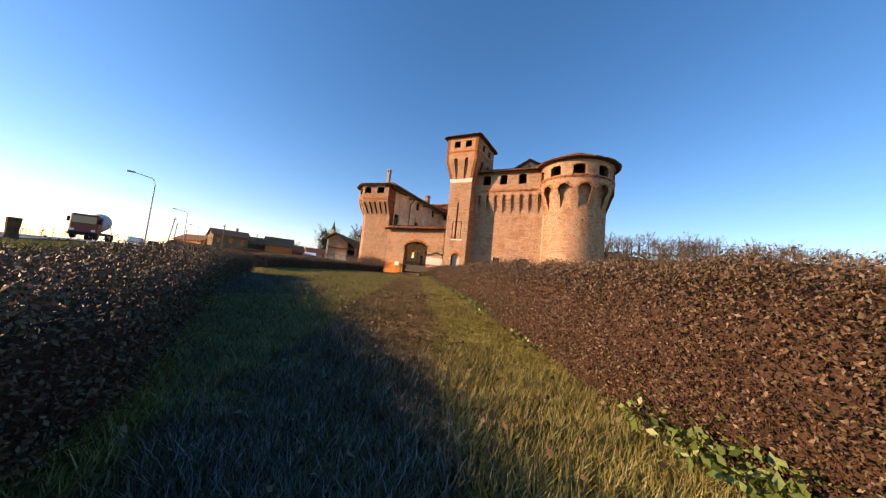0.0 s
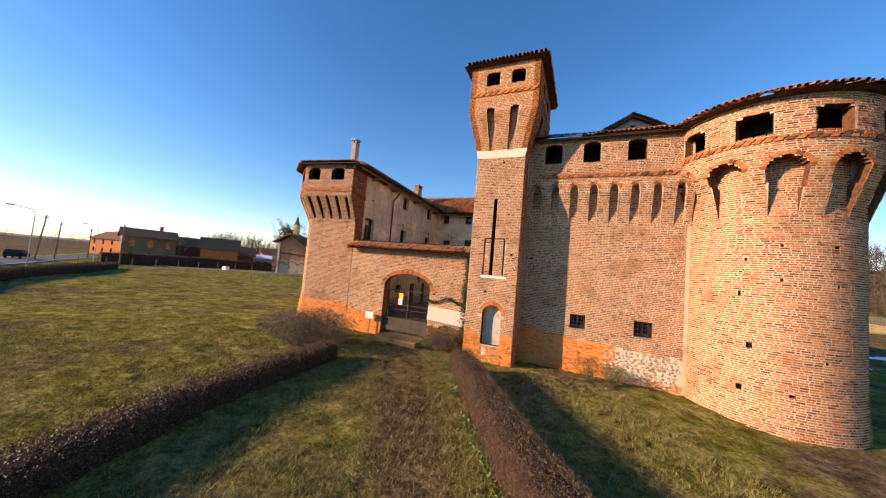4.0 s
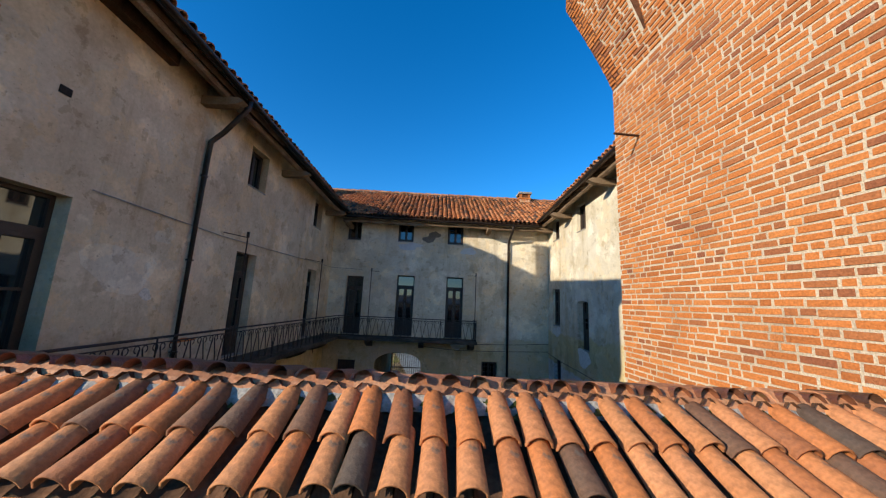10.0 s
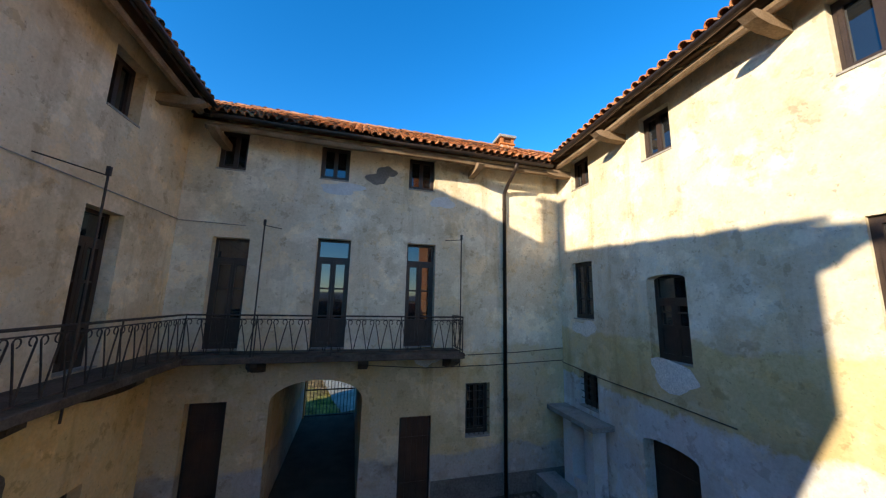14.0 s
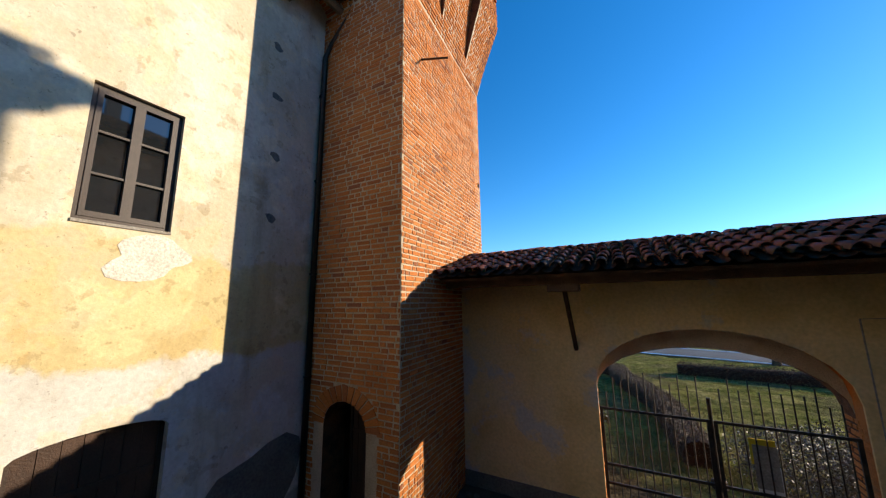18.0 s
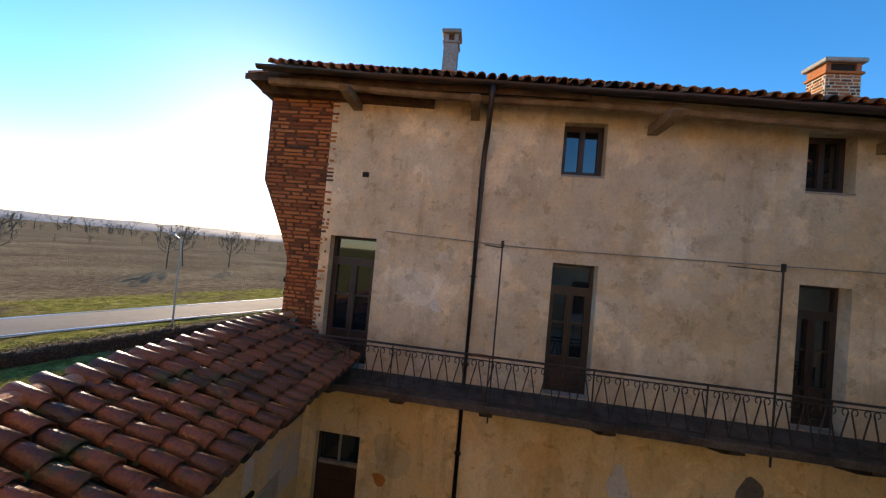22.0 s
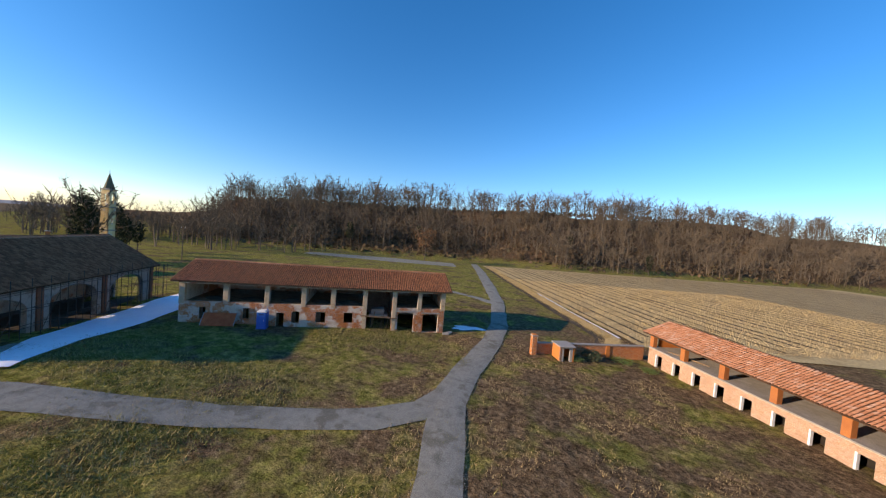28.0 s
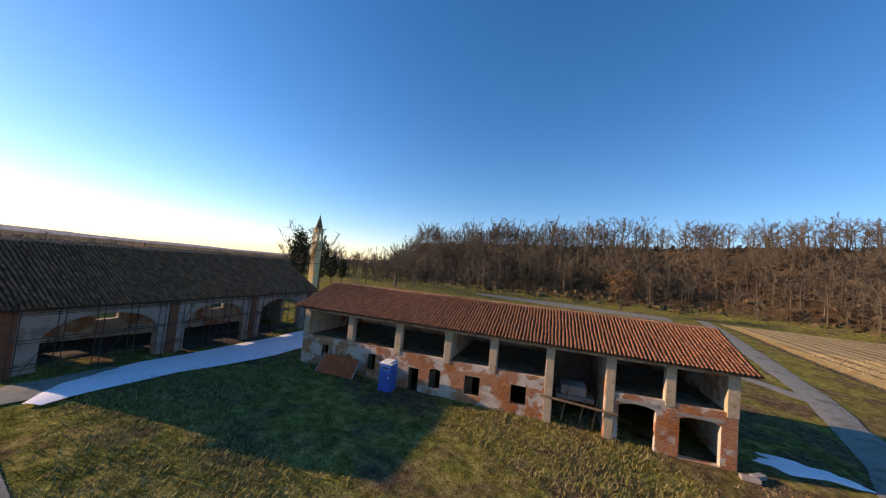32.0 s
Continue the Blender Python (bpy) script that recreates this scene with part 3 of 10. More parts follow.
def brick_mesh(name, bricks, to3, material, parent=None, label="", rng=None, proud=0.012, rough=0.006, kind="stuff"):
    """All the bricks as one mesh of loose bricks: each has a front, four sides and slightly uneven corners."""
    verts, faces = [], []
    for u, z, w, h in bricks:
        d = proud + rng.uniform(-rough, rough)
        k = len(verts)
        j = lambda: rng.uniform(-0.004, 0.004)
        for du, dz in ((-1, -1), (1, -1), (1, 1), (-1, 1)):
            verts.append(to3(u + du * w, z + dz * h, -0.02))
        for du, dz in ((-1, -1), (1, -1), (1, 1), (-1, 1)):
            verts.append(to3(u + du * (w - 0.004) + j(), z + dz * (h - 0.004) + j(), d))
        faces += [(k + 4, k + 5, k + 6, k + 7), (k, k + 1, k + 5, k + 4), (k + 1, k + 2, k + 6, k + 5), (k + 2, k + 3, k + 7, k + 6), (k + 3, k, k + 4, k + 7)]
    ob = obj(name, verts, faces, material, parent, label)
    if kind:
        tagged(ob, kind=kind)
    return ob


# ---- ground ----
KNOTS = [(0, -3, 0.0), (10, -3, -0.1), (17, -6, -0.6), (21, -33, -1.25), (12, -22, -0.75), (6, -10, -0.3), (-10, -3, 0.3), (-22, -12, 0.1), (-40, 0, 0.6), (-40, 29, 1.5), (-33, 31.5, 1.15), (-37, 48, 0.3), (-23, 55, 0.0), (-8, 63, -0.4), (0, 36, 0.1), (15, 46, -0.7), (30, 15, -1.2), (22, 63, -1.0), (40, 85, -1.0), (0, 110, -0.5), (-90, 90, 1.0), (90, 40, -1.5), (60, -40, -1.6), (-40, -60, -0.6), (20, -70, -1.6), (-150, 0, 0.0), (-150, 60, 0.5), (-200, -100, 0.0)]


def ground_z(x, y):
    s = w = 0.0
    for a, b, c in KNOTS:
        k = 1 / ((x - a) ** 2 + (y - b) ** 2 + 30) ** 1.5
        s, w = s + k * c, w + k
    z = s / w
    # the wooded bank north of the farm; it dies away westwards
    n = Vector((x + 60, y - 60))
    along = n.dot(Vector((-0.42, 0.907))) - 98 - 19 * max(0.0, min(1.0, (140 - n.dot(Vector((0.907, 0.42)))) / 45))
    if along > 0:
        side = max(0.0, min(1.0, ((x - 14.9) * 0.6756 + (y + 26.5) * 0.7373) / 26)) * max(0.75, min(1.3, 0.88 + 0.0013 * n.dot(Vector((0.907, 0.42)))))
        z += min(1, along / 85) ** 1.15 * 36 * side
    return z


KN = np.array(KNOTS)
NORTH, EAST = np.array((-0.42, 0.907)), np.array((0.907, 0.42))


def gz(x, y):
    """ground_z for arrays."""
    x, y = np.asarray(x, float), np.asarray(y, float)
    k = 1 / ((x[..., None] - KN[:, 0]) ** 2 + (y[..., None] - KN[:, 1]) ** 2 + 30) ** 1.5
    z = (k * KN[:, 2]).sum(-1) / k.sum(-1)
    n = np.stack([x + 60, y - 60], -1)
    along = np.maximum(0, n @ NORTH - 98 - 19 * np.clip((140 - n @ EAST) / 45, 0, 1))
    side = np.clip(((x - 14.9) * 0.6756 + (y + 26.5) * 0.7373) / 26, 0, 1) * np.clip(0.88 + 0.0013 * (n @ EAST), 0.75, 1.3)
    return z + np.minimum(1, along / 85) ** 1.15 * 36 * side


def ground_sheet():
    step = [-2500, -1600, -1000, -700, -500, -380] + list(range(-300, 301, 12)) + [380, 500, 700, 1000, 1600, 2500]
    xs = np.array(sorted(set(step) | set(range(-60, 61, 4)) | set(np.arange(-44, 26, 0.5).tolist()) | set(np.arange(-6, 25, 0.22).round(3).tolist())), float)
    ys = np.array(sorted(set(step) | set(range(-60, 121, 4)) | set(np.arange(-38, 0, 0.5).tolist()) | set(np.arange(-35, -1, 0.22).round(3).tolist()) | set(np.arange(24, 70, 0.6).tolist())), float)
    gx, gy = np.meshgrid(xs, ys)
    gzz = gz(gx, gy)
    verts = []
    for x, y, z in zip(gx.ravel().tolist(), gy.ravel().tolist(), gzz.ravel().tolist()):
        if abs(x) < 130 and abs(y) < 130:
            z -= 0.05 + 0.06 * noise.noise((x * 0.2, y * 0.2, 0)) + 0.055 * noise.noise((x * 0.9, y * 0.9, 3)) + 0.045 * noise.noise((x * 2.1, y * 2.1, 7)) + 0.07 * noise.noise((x * 1.5 + 5, y * 1.5, 11)) * noise.noise((x * 3.7, y * 3.7, 13)) + 0.03 * noise.noise((x * 3.9, y * 3.9, 17))
        verts.append((x, y, z))
    nx = len(xs)
    faces = [(j * nx + i, j * nx + i + 1, (j + 1) * nx + i + 1, (j + 1) * nx + i) for j in range(len(ys) - 1) for i in range(nx - 1)]
    g = obj("ground", verts, faces, M_MEADOW, smooth=True)
    return tagged(g, "uneven winter meadow of green and straw-brown grass", "ground", kind="structure")


ground = ground_sheet()


def ribbon(name, pts, material, label, category, lift=0.03, widths=None):
    """A road or path laid on the ground along the points (x, y, width)."""
    verts, faces = [], []
    fine = []
    for (a, b, w), (c, d, v) in zip(pts, pts[1:]):
        k = max(2, int(math.hypot(c - a, d - b) / 2.0))
        fine += [(a + (c - a) * i / k, b + (d - b) * i / k, w + (v - w) * i / k) for i in range(k)]
    fine.append(pts[-1])
    for i, (x, y, w) in enumerate(fine):
        p, q = fine[max(0, i - 1)], fine[min(len(fine) - 1, i + 1)]
        d = Vector((q[0] - p[0], q[1] - p[1])).normalized()
        nrm = Vector((-d.y, d.x))
        for k, t in enumerate((-0.5, -0.25, 0, 0.25, 0.5)):
            edge = (noise.noise((x * 0.9, y * 0.9, t * 9)) * 0.25 if abs(t) == 0.5 else 0)
            u = Vector((x, y)) + nrm * (w * t + edge * (1 if t > 0 else -1))
            verts.append((u.x, u.y, ground_z(u.x, u.y) + lift + (0.02 if abs(t) < 0.4 else -0.03)))
    for i in range(len(fine) - 1):
        for k in range(4):
            a = i * 5 + k
            faces.append((a, a + 1, a + 6, a + 5))
    return tagged(obj(name, verts, faces, material, smooth=True), label, category, kind="structure")


# ---- castle: numbers ----
XL, XR, YB = -4.77, 5.72, 12.6        # inner faces of the courtyard
GATE_IN, COURT = 0.66, 1.2
rng = random.Random(5)


def plane_y(y, sign=-1):
    """Wall in an x-z plane; depth counts outwards along sign * y."""
    return lambda u, z, d: (u, y + sign * d, z)


def plane_x(x, sign=1):
    return lambda u, z, d: (x + sign * d, u, z)


# ---- gate wall ----
gate_arch = arch_hole(-2.05, 1.25, -0.4, 4.07, 0.85, 12)
gate_wall = thing("wall_gate", "brick courtyard wall with a round-arched gateway and a tiled coping", "wall", kind="structure")
part("core", slab([(-5.0, -0.6), (4.4, -0.6), (4.4, 5.55), (-5.0, 5.55)], [gate_arch], plane_y(0.0), -0.34, -0.005), M_MORTAR, gate_wall, "lime mortar core of the wall")
part("inner_core", slab([(-5.0, -0.6), (4.4, -0.6), (4.4, 5.55), (-5.0, 5.55)], [arch_hole(-2.04, 1.24, -0.4, 4.42, 0.95, 12)], plane_y(0.0), -0.63, -0.34), M_BRICK_NEW, gate_wall, "brick soffit of the higher inner arch")
part("inner_plaster", slab([(XL - 0.1, 0.9), (4.0, 0.9), (4.0, 5.4), (XL - 0.1, 5.4)], [arch_hole(-2.0, 1.2, 0.0, 4.40, 0.95, 12)], plane_y(GATE_IN), -0.03, 0.0), M_PLASTER_O, gate_wall, "ochre plaster on the courtyard side")
ARCH_OUT = arch_hole(-2.33, 1.53, -1, 4.36, 1.05, 12)


def gate_keep(u, z):
    if inside(u, z, gate_arch):
        return False
    return not (inside(u, z, ARCH_OUT) and z > 3.24)


def worn_top(u):
    """Height up to which frost has eaten the bricks."""
    return 1.5 - 0.07 * (u + 5) + 0.22 * noise.noise((u * 0.9, 1.0, 0)) + 0.14 * noise.noise((u * 3.1, 4.0, 0))


def worn_edge(u0, u1, top, z0=-0.6, n=40):
    return [(u0, z0), (u1, z0)] + [(u1 + (u0 - u1) * k / n, top(u1 + (u0 - u1) * k / n)) for k in range(n + 1)]


gate_bricks = brick_rows(-5.0, 3.95, 0.8, 5.5, rng, keep=lambda u, z: gate_keep(u, z) and z > worn_top(u))
near = [b for b in gate_bricks if b[1] > 4.55 and -1.7 < b[0] < 3.2][:290]
nearset = set(near)
brick_mesh("brickwork", [b for b in gate_bricks if b not in nearset], plane_y(0.0), M_BRICK, gate_wall, "hand-made bricks in wide lime joints", rng)
part("raw_core", slab(worn_edge(-5.0, -2.06, worn_top), [], plane_y(0.0), -0.004, 0.004), M_BRICK_RAW, gate_wall, "powdery orange brick")
part("raw_core", slab(worn_edge(1.26, 3.9, worn_top), [], plane_y(0.0), -0.004, 0.004), M_BRICK_RAW, gate_wall, "powdery orange brick")
brick_mesh("eroded_brickwork", brick_rows(-5.0, 3.95, -0.5, 2.2, rng, joint=0.014, keep=lambda u, z: gate_keep(u, z) and z < worn_top(u) and noise.noise((u * 2.3, z * 5.1, 4.0)) > -0.42), plane_y(0.0), M_BRICK_RAW, gate_wall, "bare orange bricks, worn and crumbling", rng, proud=0.018, rough=0.03)


brick_data = []
for k in range(8):
    w, h = 0.5, 0.5
    vs, j = [], (lambda: rng.uniform(-0.03, 0.03))
    for d in (-0.02, 0.013):
        for a, b in ((-1, -1), (1, -1), (1, 1), (-1, 1)):
            vs.append((a * (w + (j() * 0.4 if d > 0 else 0)), -d, b * (h + (j() if d > 0 else 0))))
    me = bpy.data.meshes.new("brick")
    me.from_pydata(vs, [], [(4, 5, 6, 7), (0, 1, 5, 4), (1, 2, 6, 5), (2, 3, 7, 6), (3, 0, 4, 7)])
    me.materials.append(M_BRICK_ONE)
    brick_data.append(me)
for u, z, w, h in near:
    b = new("brick", rng.choice(brick_data))
    b.parent = gate_wall
    b.matrix_basis = Matrix.Translation((u, rng.uniform(-0.004, 0.004), z)) @ Matrix.Diagonal((2 * w, 1, 2 * h, 1))


def voussoirs(name, cx, cz, w, h, deep, to3, parent, a0=0.12, count=31, material=None):
    """A ring of bricks on edge round an arch of half width w and rise h."""
    verts, faces = [], []
    for i in range(count):
        t0, t1 = (math.pi * (i + 0.10) / count, math.pi * (i + 0.90) / count)
        k = len(verts)
        d = 0.018 + rng.uniform(-0.006, 0.006)
        ring = []
        for t in (t0, t1):
            for r in (0.0, deep * rng.uniform(0.93, 1.02)):
                ring.append((cx + (w + r) * math.cos(t), cz + (h + r) * math.sin(t)))
        quad = [ring[0], ring[1], ring[3], ring[2]]
        verts += [to3(u, z, -0.02) for u, z in quad] + [to3(u, z, d) for u, z in quad]
        faces += [(k + 4, k + 5, k + 6, k + 7), (k, k + 1, k + 5, k + 4), (k + 1, k + 2, k + 6, k + 5), (k + 2, k + 3, k + 7, k + 6), (k + 3, k, k + 4, k + 7)]
    return obj(name, verts, faces, material or M_BRICK_NEW, parent, "ring of bricks set on edge")


voussoirs("arch_ring", -0.4, 3.22, 1.65, 0.85, 0.27, plane_y(0.0), gate_wall, count=47, material=M_BRICK)
# brick reveals of the gateway
for side, x in ((1, -2.05), (-1, 1.25)):
    brick_mesh("gate_jamb", brick_rows(0.02, 0.62, -0.4, 3.2, rng), plane_x(x, side), M_BRICK_NEW, gate_wall, "worn orange brick jamb", rng)

# ---- gate tower ----
TX0, TX1, TY0, TY1 = 3.92, 6.56, -0.85, 3.2
tower = thing("gate_tower", "slender square brick tower with flared top, drawbridge slots and tiled roof", "tower", kind="structure")
slit = [(4.67, 4.44), (4.76, 4.44), (4.76, 6.38), (5.05, 6.38), (5.05, 4.44), (5.25, 4.44), (5.25, 6.38), (5.74, 6.38), (5.74, 4.44), (5.83, 4.44), (5.83, 6.36), (5.75, 6.46), (5.25, 6.46), (5.25, 8.62), (5.05, 8.62), (5.05, 6.46), (4.75, 6.46), (4.67, 6.36)]
niche = arch_hole(4.86, 5.88, 0.75, 2.85, 0.5, 10)
front_holes = [slit, niche]
part("core_front", slab([(TX0, -0.7), (TX1, -0.7), (TX1, 11), (TX0, 11)], front_holes, plane_y(TY0), -0.45, -0.004), M_MORTAR, tower)
boxpart("core_west", (TX0 + 0.004, TY0 + 0.45, -0.7, TX0 + 0.5, TY1 - 0.004, 11), M_MORTAR, tower)
boxpart("core_east", (TX1 - 0.5, TY0 + 0.45, -0.7, TX1 - 0.004, TY1 - 0.004, 11), M_MORTAR, tower)
part("core_north", slab([(TX0 + 0.5, -0.7), (TX1 - 0.5, -0.7), (TX1 - 0.5, 11), (TX0 + 0.5, 11)], [arch_hole(4.5, 5.36, 0.0, 3.3, 0.4, 8)], plane_y(TY1, 1), -0.5, -0.004), M_MORTAR, tower)
boxpart("niche_back", (4.8, TY0 + 0.38, 0.5, 5.95, TY0 + 0.46, 3.0), M_PLASTER_B, tower, "plaster filling of the blind arch")
# near-black sheet: the slots' inner shade as colour
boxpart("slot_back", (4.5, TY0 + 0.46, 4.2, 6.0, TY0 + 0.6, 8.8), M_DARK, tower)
RISE = 10.9


def tower_keep(u, z):
    return not any(inside(u, z, h) for h in front_holes) and not (4.6 < u < 6.0 and 2.2 < z < 3.15 and inside(u, z, arch_hole(4.62, 6.12, 0, 3.1, 0.7, 10)))


tower_worn = lambda u: 1.35 + 0.3 * noise.noise((u * 1.1, 8.0, 0)) + 0.15 * noise.noise((u * 3.7, 6.0, 0))
tb = brick_rows(TX0, TX1, 0.7, RISE, rng, keep=lambda u, z: tower_keep(u, z) and z > tower_worn(u))
brick_mesh("front_brickwork", tb, plane_y(TY0), M_BRICK, tower, "weathered red and dark bricks in pale joints", rng)
for a, b in ((TX0 + 0.01, 4.85), (5.89, TX1 - 0.01)):
    part("raw_core", slab(worn_edge(a, b, tower_worn), [], plane_y(TY0), -0.003, 0.005), M_BRICK_RAW, tower, "powdery orange brick")
brick_mesh("front_base", brick_rows(TX0, TX1, -0.6, 1.8, rng, joint=0.016, keep=lambda u, z: tower_keep(u, z) and z < tower_worn(u) and noise.noise((u * 2.3, z * 5.1, 14.0)) > -0.4), plane_y(TY0), M_BRICK_RAW, tower, "crumbling orange base", rng, proud=0.025, rough=0.035)
brick_mesh("west_brickwork", brick_rows(TY0, TY1, -0.5, RISE, rng, joint=0.019), plane_x(TX0, -1), M_BRICK_NEW, tower, "orange brick side", rng, proud=0.005, rough=0.004)
brick_mesh("east_brickwork", brick_rows(TY0, TY1, -0.5, RISE, rng), plane_x(TX1, 1), M_BRICK, tower, "red brick side", rng)
brick_mesh("north_brickwork", brick_rows(TX0, TX1, 0.4, RISE, rng, joint=0.019, keep=lambda u, z: not inside(u, z, arch_hole(4.3, 5.56, 0, 3.58, 0.6, 10))), plane_y(TY1, 1), M_BRICK_NEW, tower, "orange brick side over the yard", rng, proud=0.005, rough=0.004)
voussoirs("niche_arch", 5.37, 2.35, 0.51, 0.5, 0.24, plane_y(TY0), tower, count=17)
voussoirs("door_arch", 4.93, 2.9, 0.43, 0.4, 0.26, plane_y(TY1, 1), tower, count=15)
boxpart("lime_sill", (4.6, TY0 - 0.03, 4.28, 6.0, TY0 + 0.3, 4.42), M_LIME, tower, "patched white sill")
boxpart("slot_lintel", (4.98, TY0 - 0.02, 8.62, 5.4, TY0 + 0.3, 8.72), M_STONE, tower)
# flared head: a shaft that widens between RISE and FLARE
FL, HEAD, EAVE = 13.35, 15.75, 16.0
GX0, GX1, GY0, GY1 = 3.38, 7.16, -1.42, 3.84


def flare(u, z):
    t = max(0.0, min(1.0, (z - RISE) / (FL - RISE)))
    return t ** 1.1


def head_face(axis, out):
    """to3 for one side of the flared head."""
    if axis == "front":
        return lambda u, z, d: (TX0 + (GX0 - TX0) * flare(u, z) + (u - TX0) / (TX1 - TX0) * ((TX1 - TX0) + (GX1 - GX0 - TX1 + TX0) * flare(u, z)), TY0 + (GY0 - TY0) * flare(u, z) - d, z)
    if axis == "north":
        return lambda u, z, d: (TX0 + (GX0 - TX0) * flare(u, z) + (u - TX0) / (TX1 - TX0) * ((TX1 - TX0) + (GX1 - GX0 - TX1 + TX0) * flare(u, z)), TY1 + (GY1 - TY1) * flare(u, z) + d, z)
    x0, x1, s = (TX0, GX0, -1) if axis == "west" else (TX1, GX1, 1)
    return lambda u, z, d: (x0 + (x1 - x0) * flare(u, z) + s * d, TY0 + (GY0 - TY0) * flare(u, z) + (u - TY0) / (TY1 - TY0) * ((TY1 - TY0) + (GY1 - GY0 - TY1 + TY0) * flare(u, z)), z)


def grid_slab(u0, u1, z0, z1, holes, to3, depth, nz=26, nu=24):
    """A bent wall as small blocks, left open at the holes."""
    bm = bmesh.new()
    us, zs = [u0 + (u1 - u0) * i / nu for i in range(nu + 1)], [z0 + (z1 - z0) * i / nz for i in range(nz + 1)]
    cell = [[not any(inside((us[i] + us[i + 1]) / 2, (zs[j] + zs[j + 1]) / 2, h) for h in holes) for i in range(nu)] for j in range(nz)]
    vf = [[bm.verts.new(to3(u, z, -0.004)) for u in us] for z in zs]
    vb = [[bm.verts.new(to3(u, z, -depth)) for u in us] for z in zs]
    for j in range(nz):
        for i in range(nu):
            if not cell[j][i]:
                continue
            bm.faces.new((vf[j][i], vf[j][i + 1], vf[j + 1][i + 1], vf[j + 1][i]))
            bm.faces.new((vb[j][i], vb[j + 1][i], vb[j + 1][i + 1], vb[j][i + 1]))
            for dj, di, a, b in ((0, -1, (0, 0), (1, 0)), (0, 1, (0, 1), (1, 1)), (-1, 0, (0, 0), (0, 1)), (1, 0, (1, 0), (1, 1))):
                jj, ii = j + dj, i + di
                if not (0 <= jj < nz and 0 <= ii < nu and cell[jj][ii]):
                    p, q = (j + a[0], i + a[1]), (j + b[0], i + b[1])
                    # slot 1: painted recess shade on mortar walls
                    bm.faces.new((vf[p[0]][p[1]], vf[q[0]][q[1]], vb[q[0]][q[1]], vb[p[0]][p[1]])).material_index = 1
    loose = [v for v in bm.verts if not v.link_faces]
    bmesh.ops.delete(bm, geom=loose, context="VERTS")
    return bm


def teeth(name, u0, u1, z, to3, parent, material=None, rows=2, step=0.24):
    """A saw-tooth frieze: slanting bricks in a row."""
    verts, faces = [], []
    n = int((u1 - u0) / step)
    for i in range(n):
        u = u0 + (i + 0.5) * (u1 - u0) / n
        for r in range(rows):
            k = len(verts)
            s = 0.055
            c = (u + (0.08 if r else -0.02), z + r * 0.11)
            quad = [(c[0] - 0.11, c[1] - s), (c[0] + 0.06, c[1] - s), (c[0] + 0.11, c[1] + s), (c[0] - 0.06, c[1] + s)]
            verts += [to3(a, b, -0.02) for a, b in quad] + [to3(a, b, 0.06) for a, b in quad]
            faces += [(k + 4, k + 5, k + 6, k + 7), (k, k + 1, k + 5, k + 4), (k + 1, k + 2, k + 6, k + 5), (k + 2, k + 3, k + 7, k + 6), (k + 3, k, k + 4, k + 7)]
    return obj(name, verts, faces, material or M_BRICK_NEW, parent, "saw-tooth brick frieze")


for side, (u0, u1) in (("front", (TX0, TX1)), ("west", (TY0, TY1)), ("east", (TY0, TY1)), ("north", (TX0, TX1))):
    w = u1 - u0
    slots = [arch_hole(u0 + w * 0.26, u0 + w * 0.38, 11.3, 13.6, 0.12, 6), arch_hole(u0 + w * 0.62, u0 + w * 0.74, 11.3, 13.6, 0.12, 6)]
    wins = [arch_hole(u0 + w * 0.34 - 0.26, u0 + w * 0.34 + 0.26, 14.85, 15.62, 0.12, 6), arch_hole(u0 + w * 0.70 - 0.26, u0 + w * 0.70 + 0.26, 14.85, 15.62, 0.12, 6)]
    f = head_face(side, 1)
    part("head_" + side, grid_slab(u0, u1, RISE, EAVE, wins + slots, f, 0.32, 60, 60), M_MORTAR, tower)
    bed = lambda u, z, d, f=f: f(u, z, d - 0.30 * flare(u, z) - 0.02)
    part("slot_bed", grid_slab(u0 + w * 0.2, u0 + w * 0.8, 11.1, 13.95, [], bed, 0.05, 8, 8), M_MORTAR, tower)
    brick_mesh("bed_brickwork", brick_rows(u0 + w * 0.22, u0 + w * 0.78, 11.1, 13.9, rng), bed, M_BRICK_NEW, tower, "", rng)
    hs = slots + wins
    brick_mesh("head_brickwork", brick_rows(u0, u1, RISE + (0.45 if side == "front" else 0.0), EAVE, rng, keep=lambda u, z, hs=hs: not any(inside(u, z, h) for h in hs)), f, M_BRICK_NEW if side != "east" else M_BRICK, tower, "", rng)
    if side == "front":
        part("lime_band", grid_slab(u0, u1, RISE + 0.02, RISE + 0.45, [[(p[0], p[1]) for p in s] for s in slots], lambda u, z, d, f=f: f(u, z, d + 0.02), 0.05, 6, 40), M_LIME, tower, "white limewashed band")
    teeth("frieze", u0 + 0.1, u1 - 0.1, 14.32, f, tower)
# near-black plate and block paint the shade inside the head
boxpart("head_inside", (GX0 + 0.4, GY0 + 0.4, 14.6, GX1 - 0.4, GY1 - 0.4, 14.7), M_DARK, tower)
boxpart("head_partition", (GX0 + 1.1, GY0 + 1.1, 14.7, GX1 - 1.1, GY1 - 1.1, 16.1), M_DARK, tower)



def out_of_true(root):
    """The tower's west side does not stand square to its front: it spreads towards the yard."""
    for ob in root.children_recursive:
        if ob.type == "MESH":
            for v in ob.data.vertices:
                v.co.x -= 0.06 * max(0.0, v.co.y - TY0) * max(0.0, min(1.3, (TX1 - v.co.x) / (TX1 - TX0)))


out_of_true(tower)

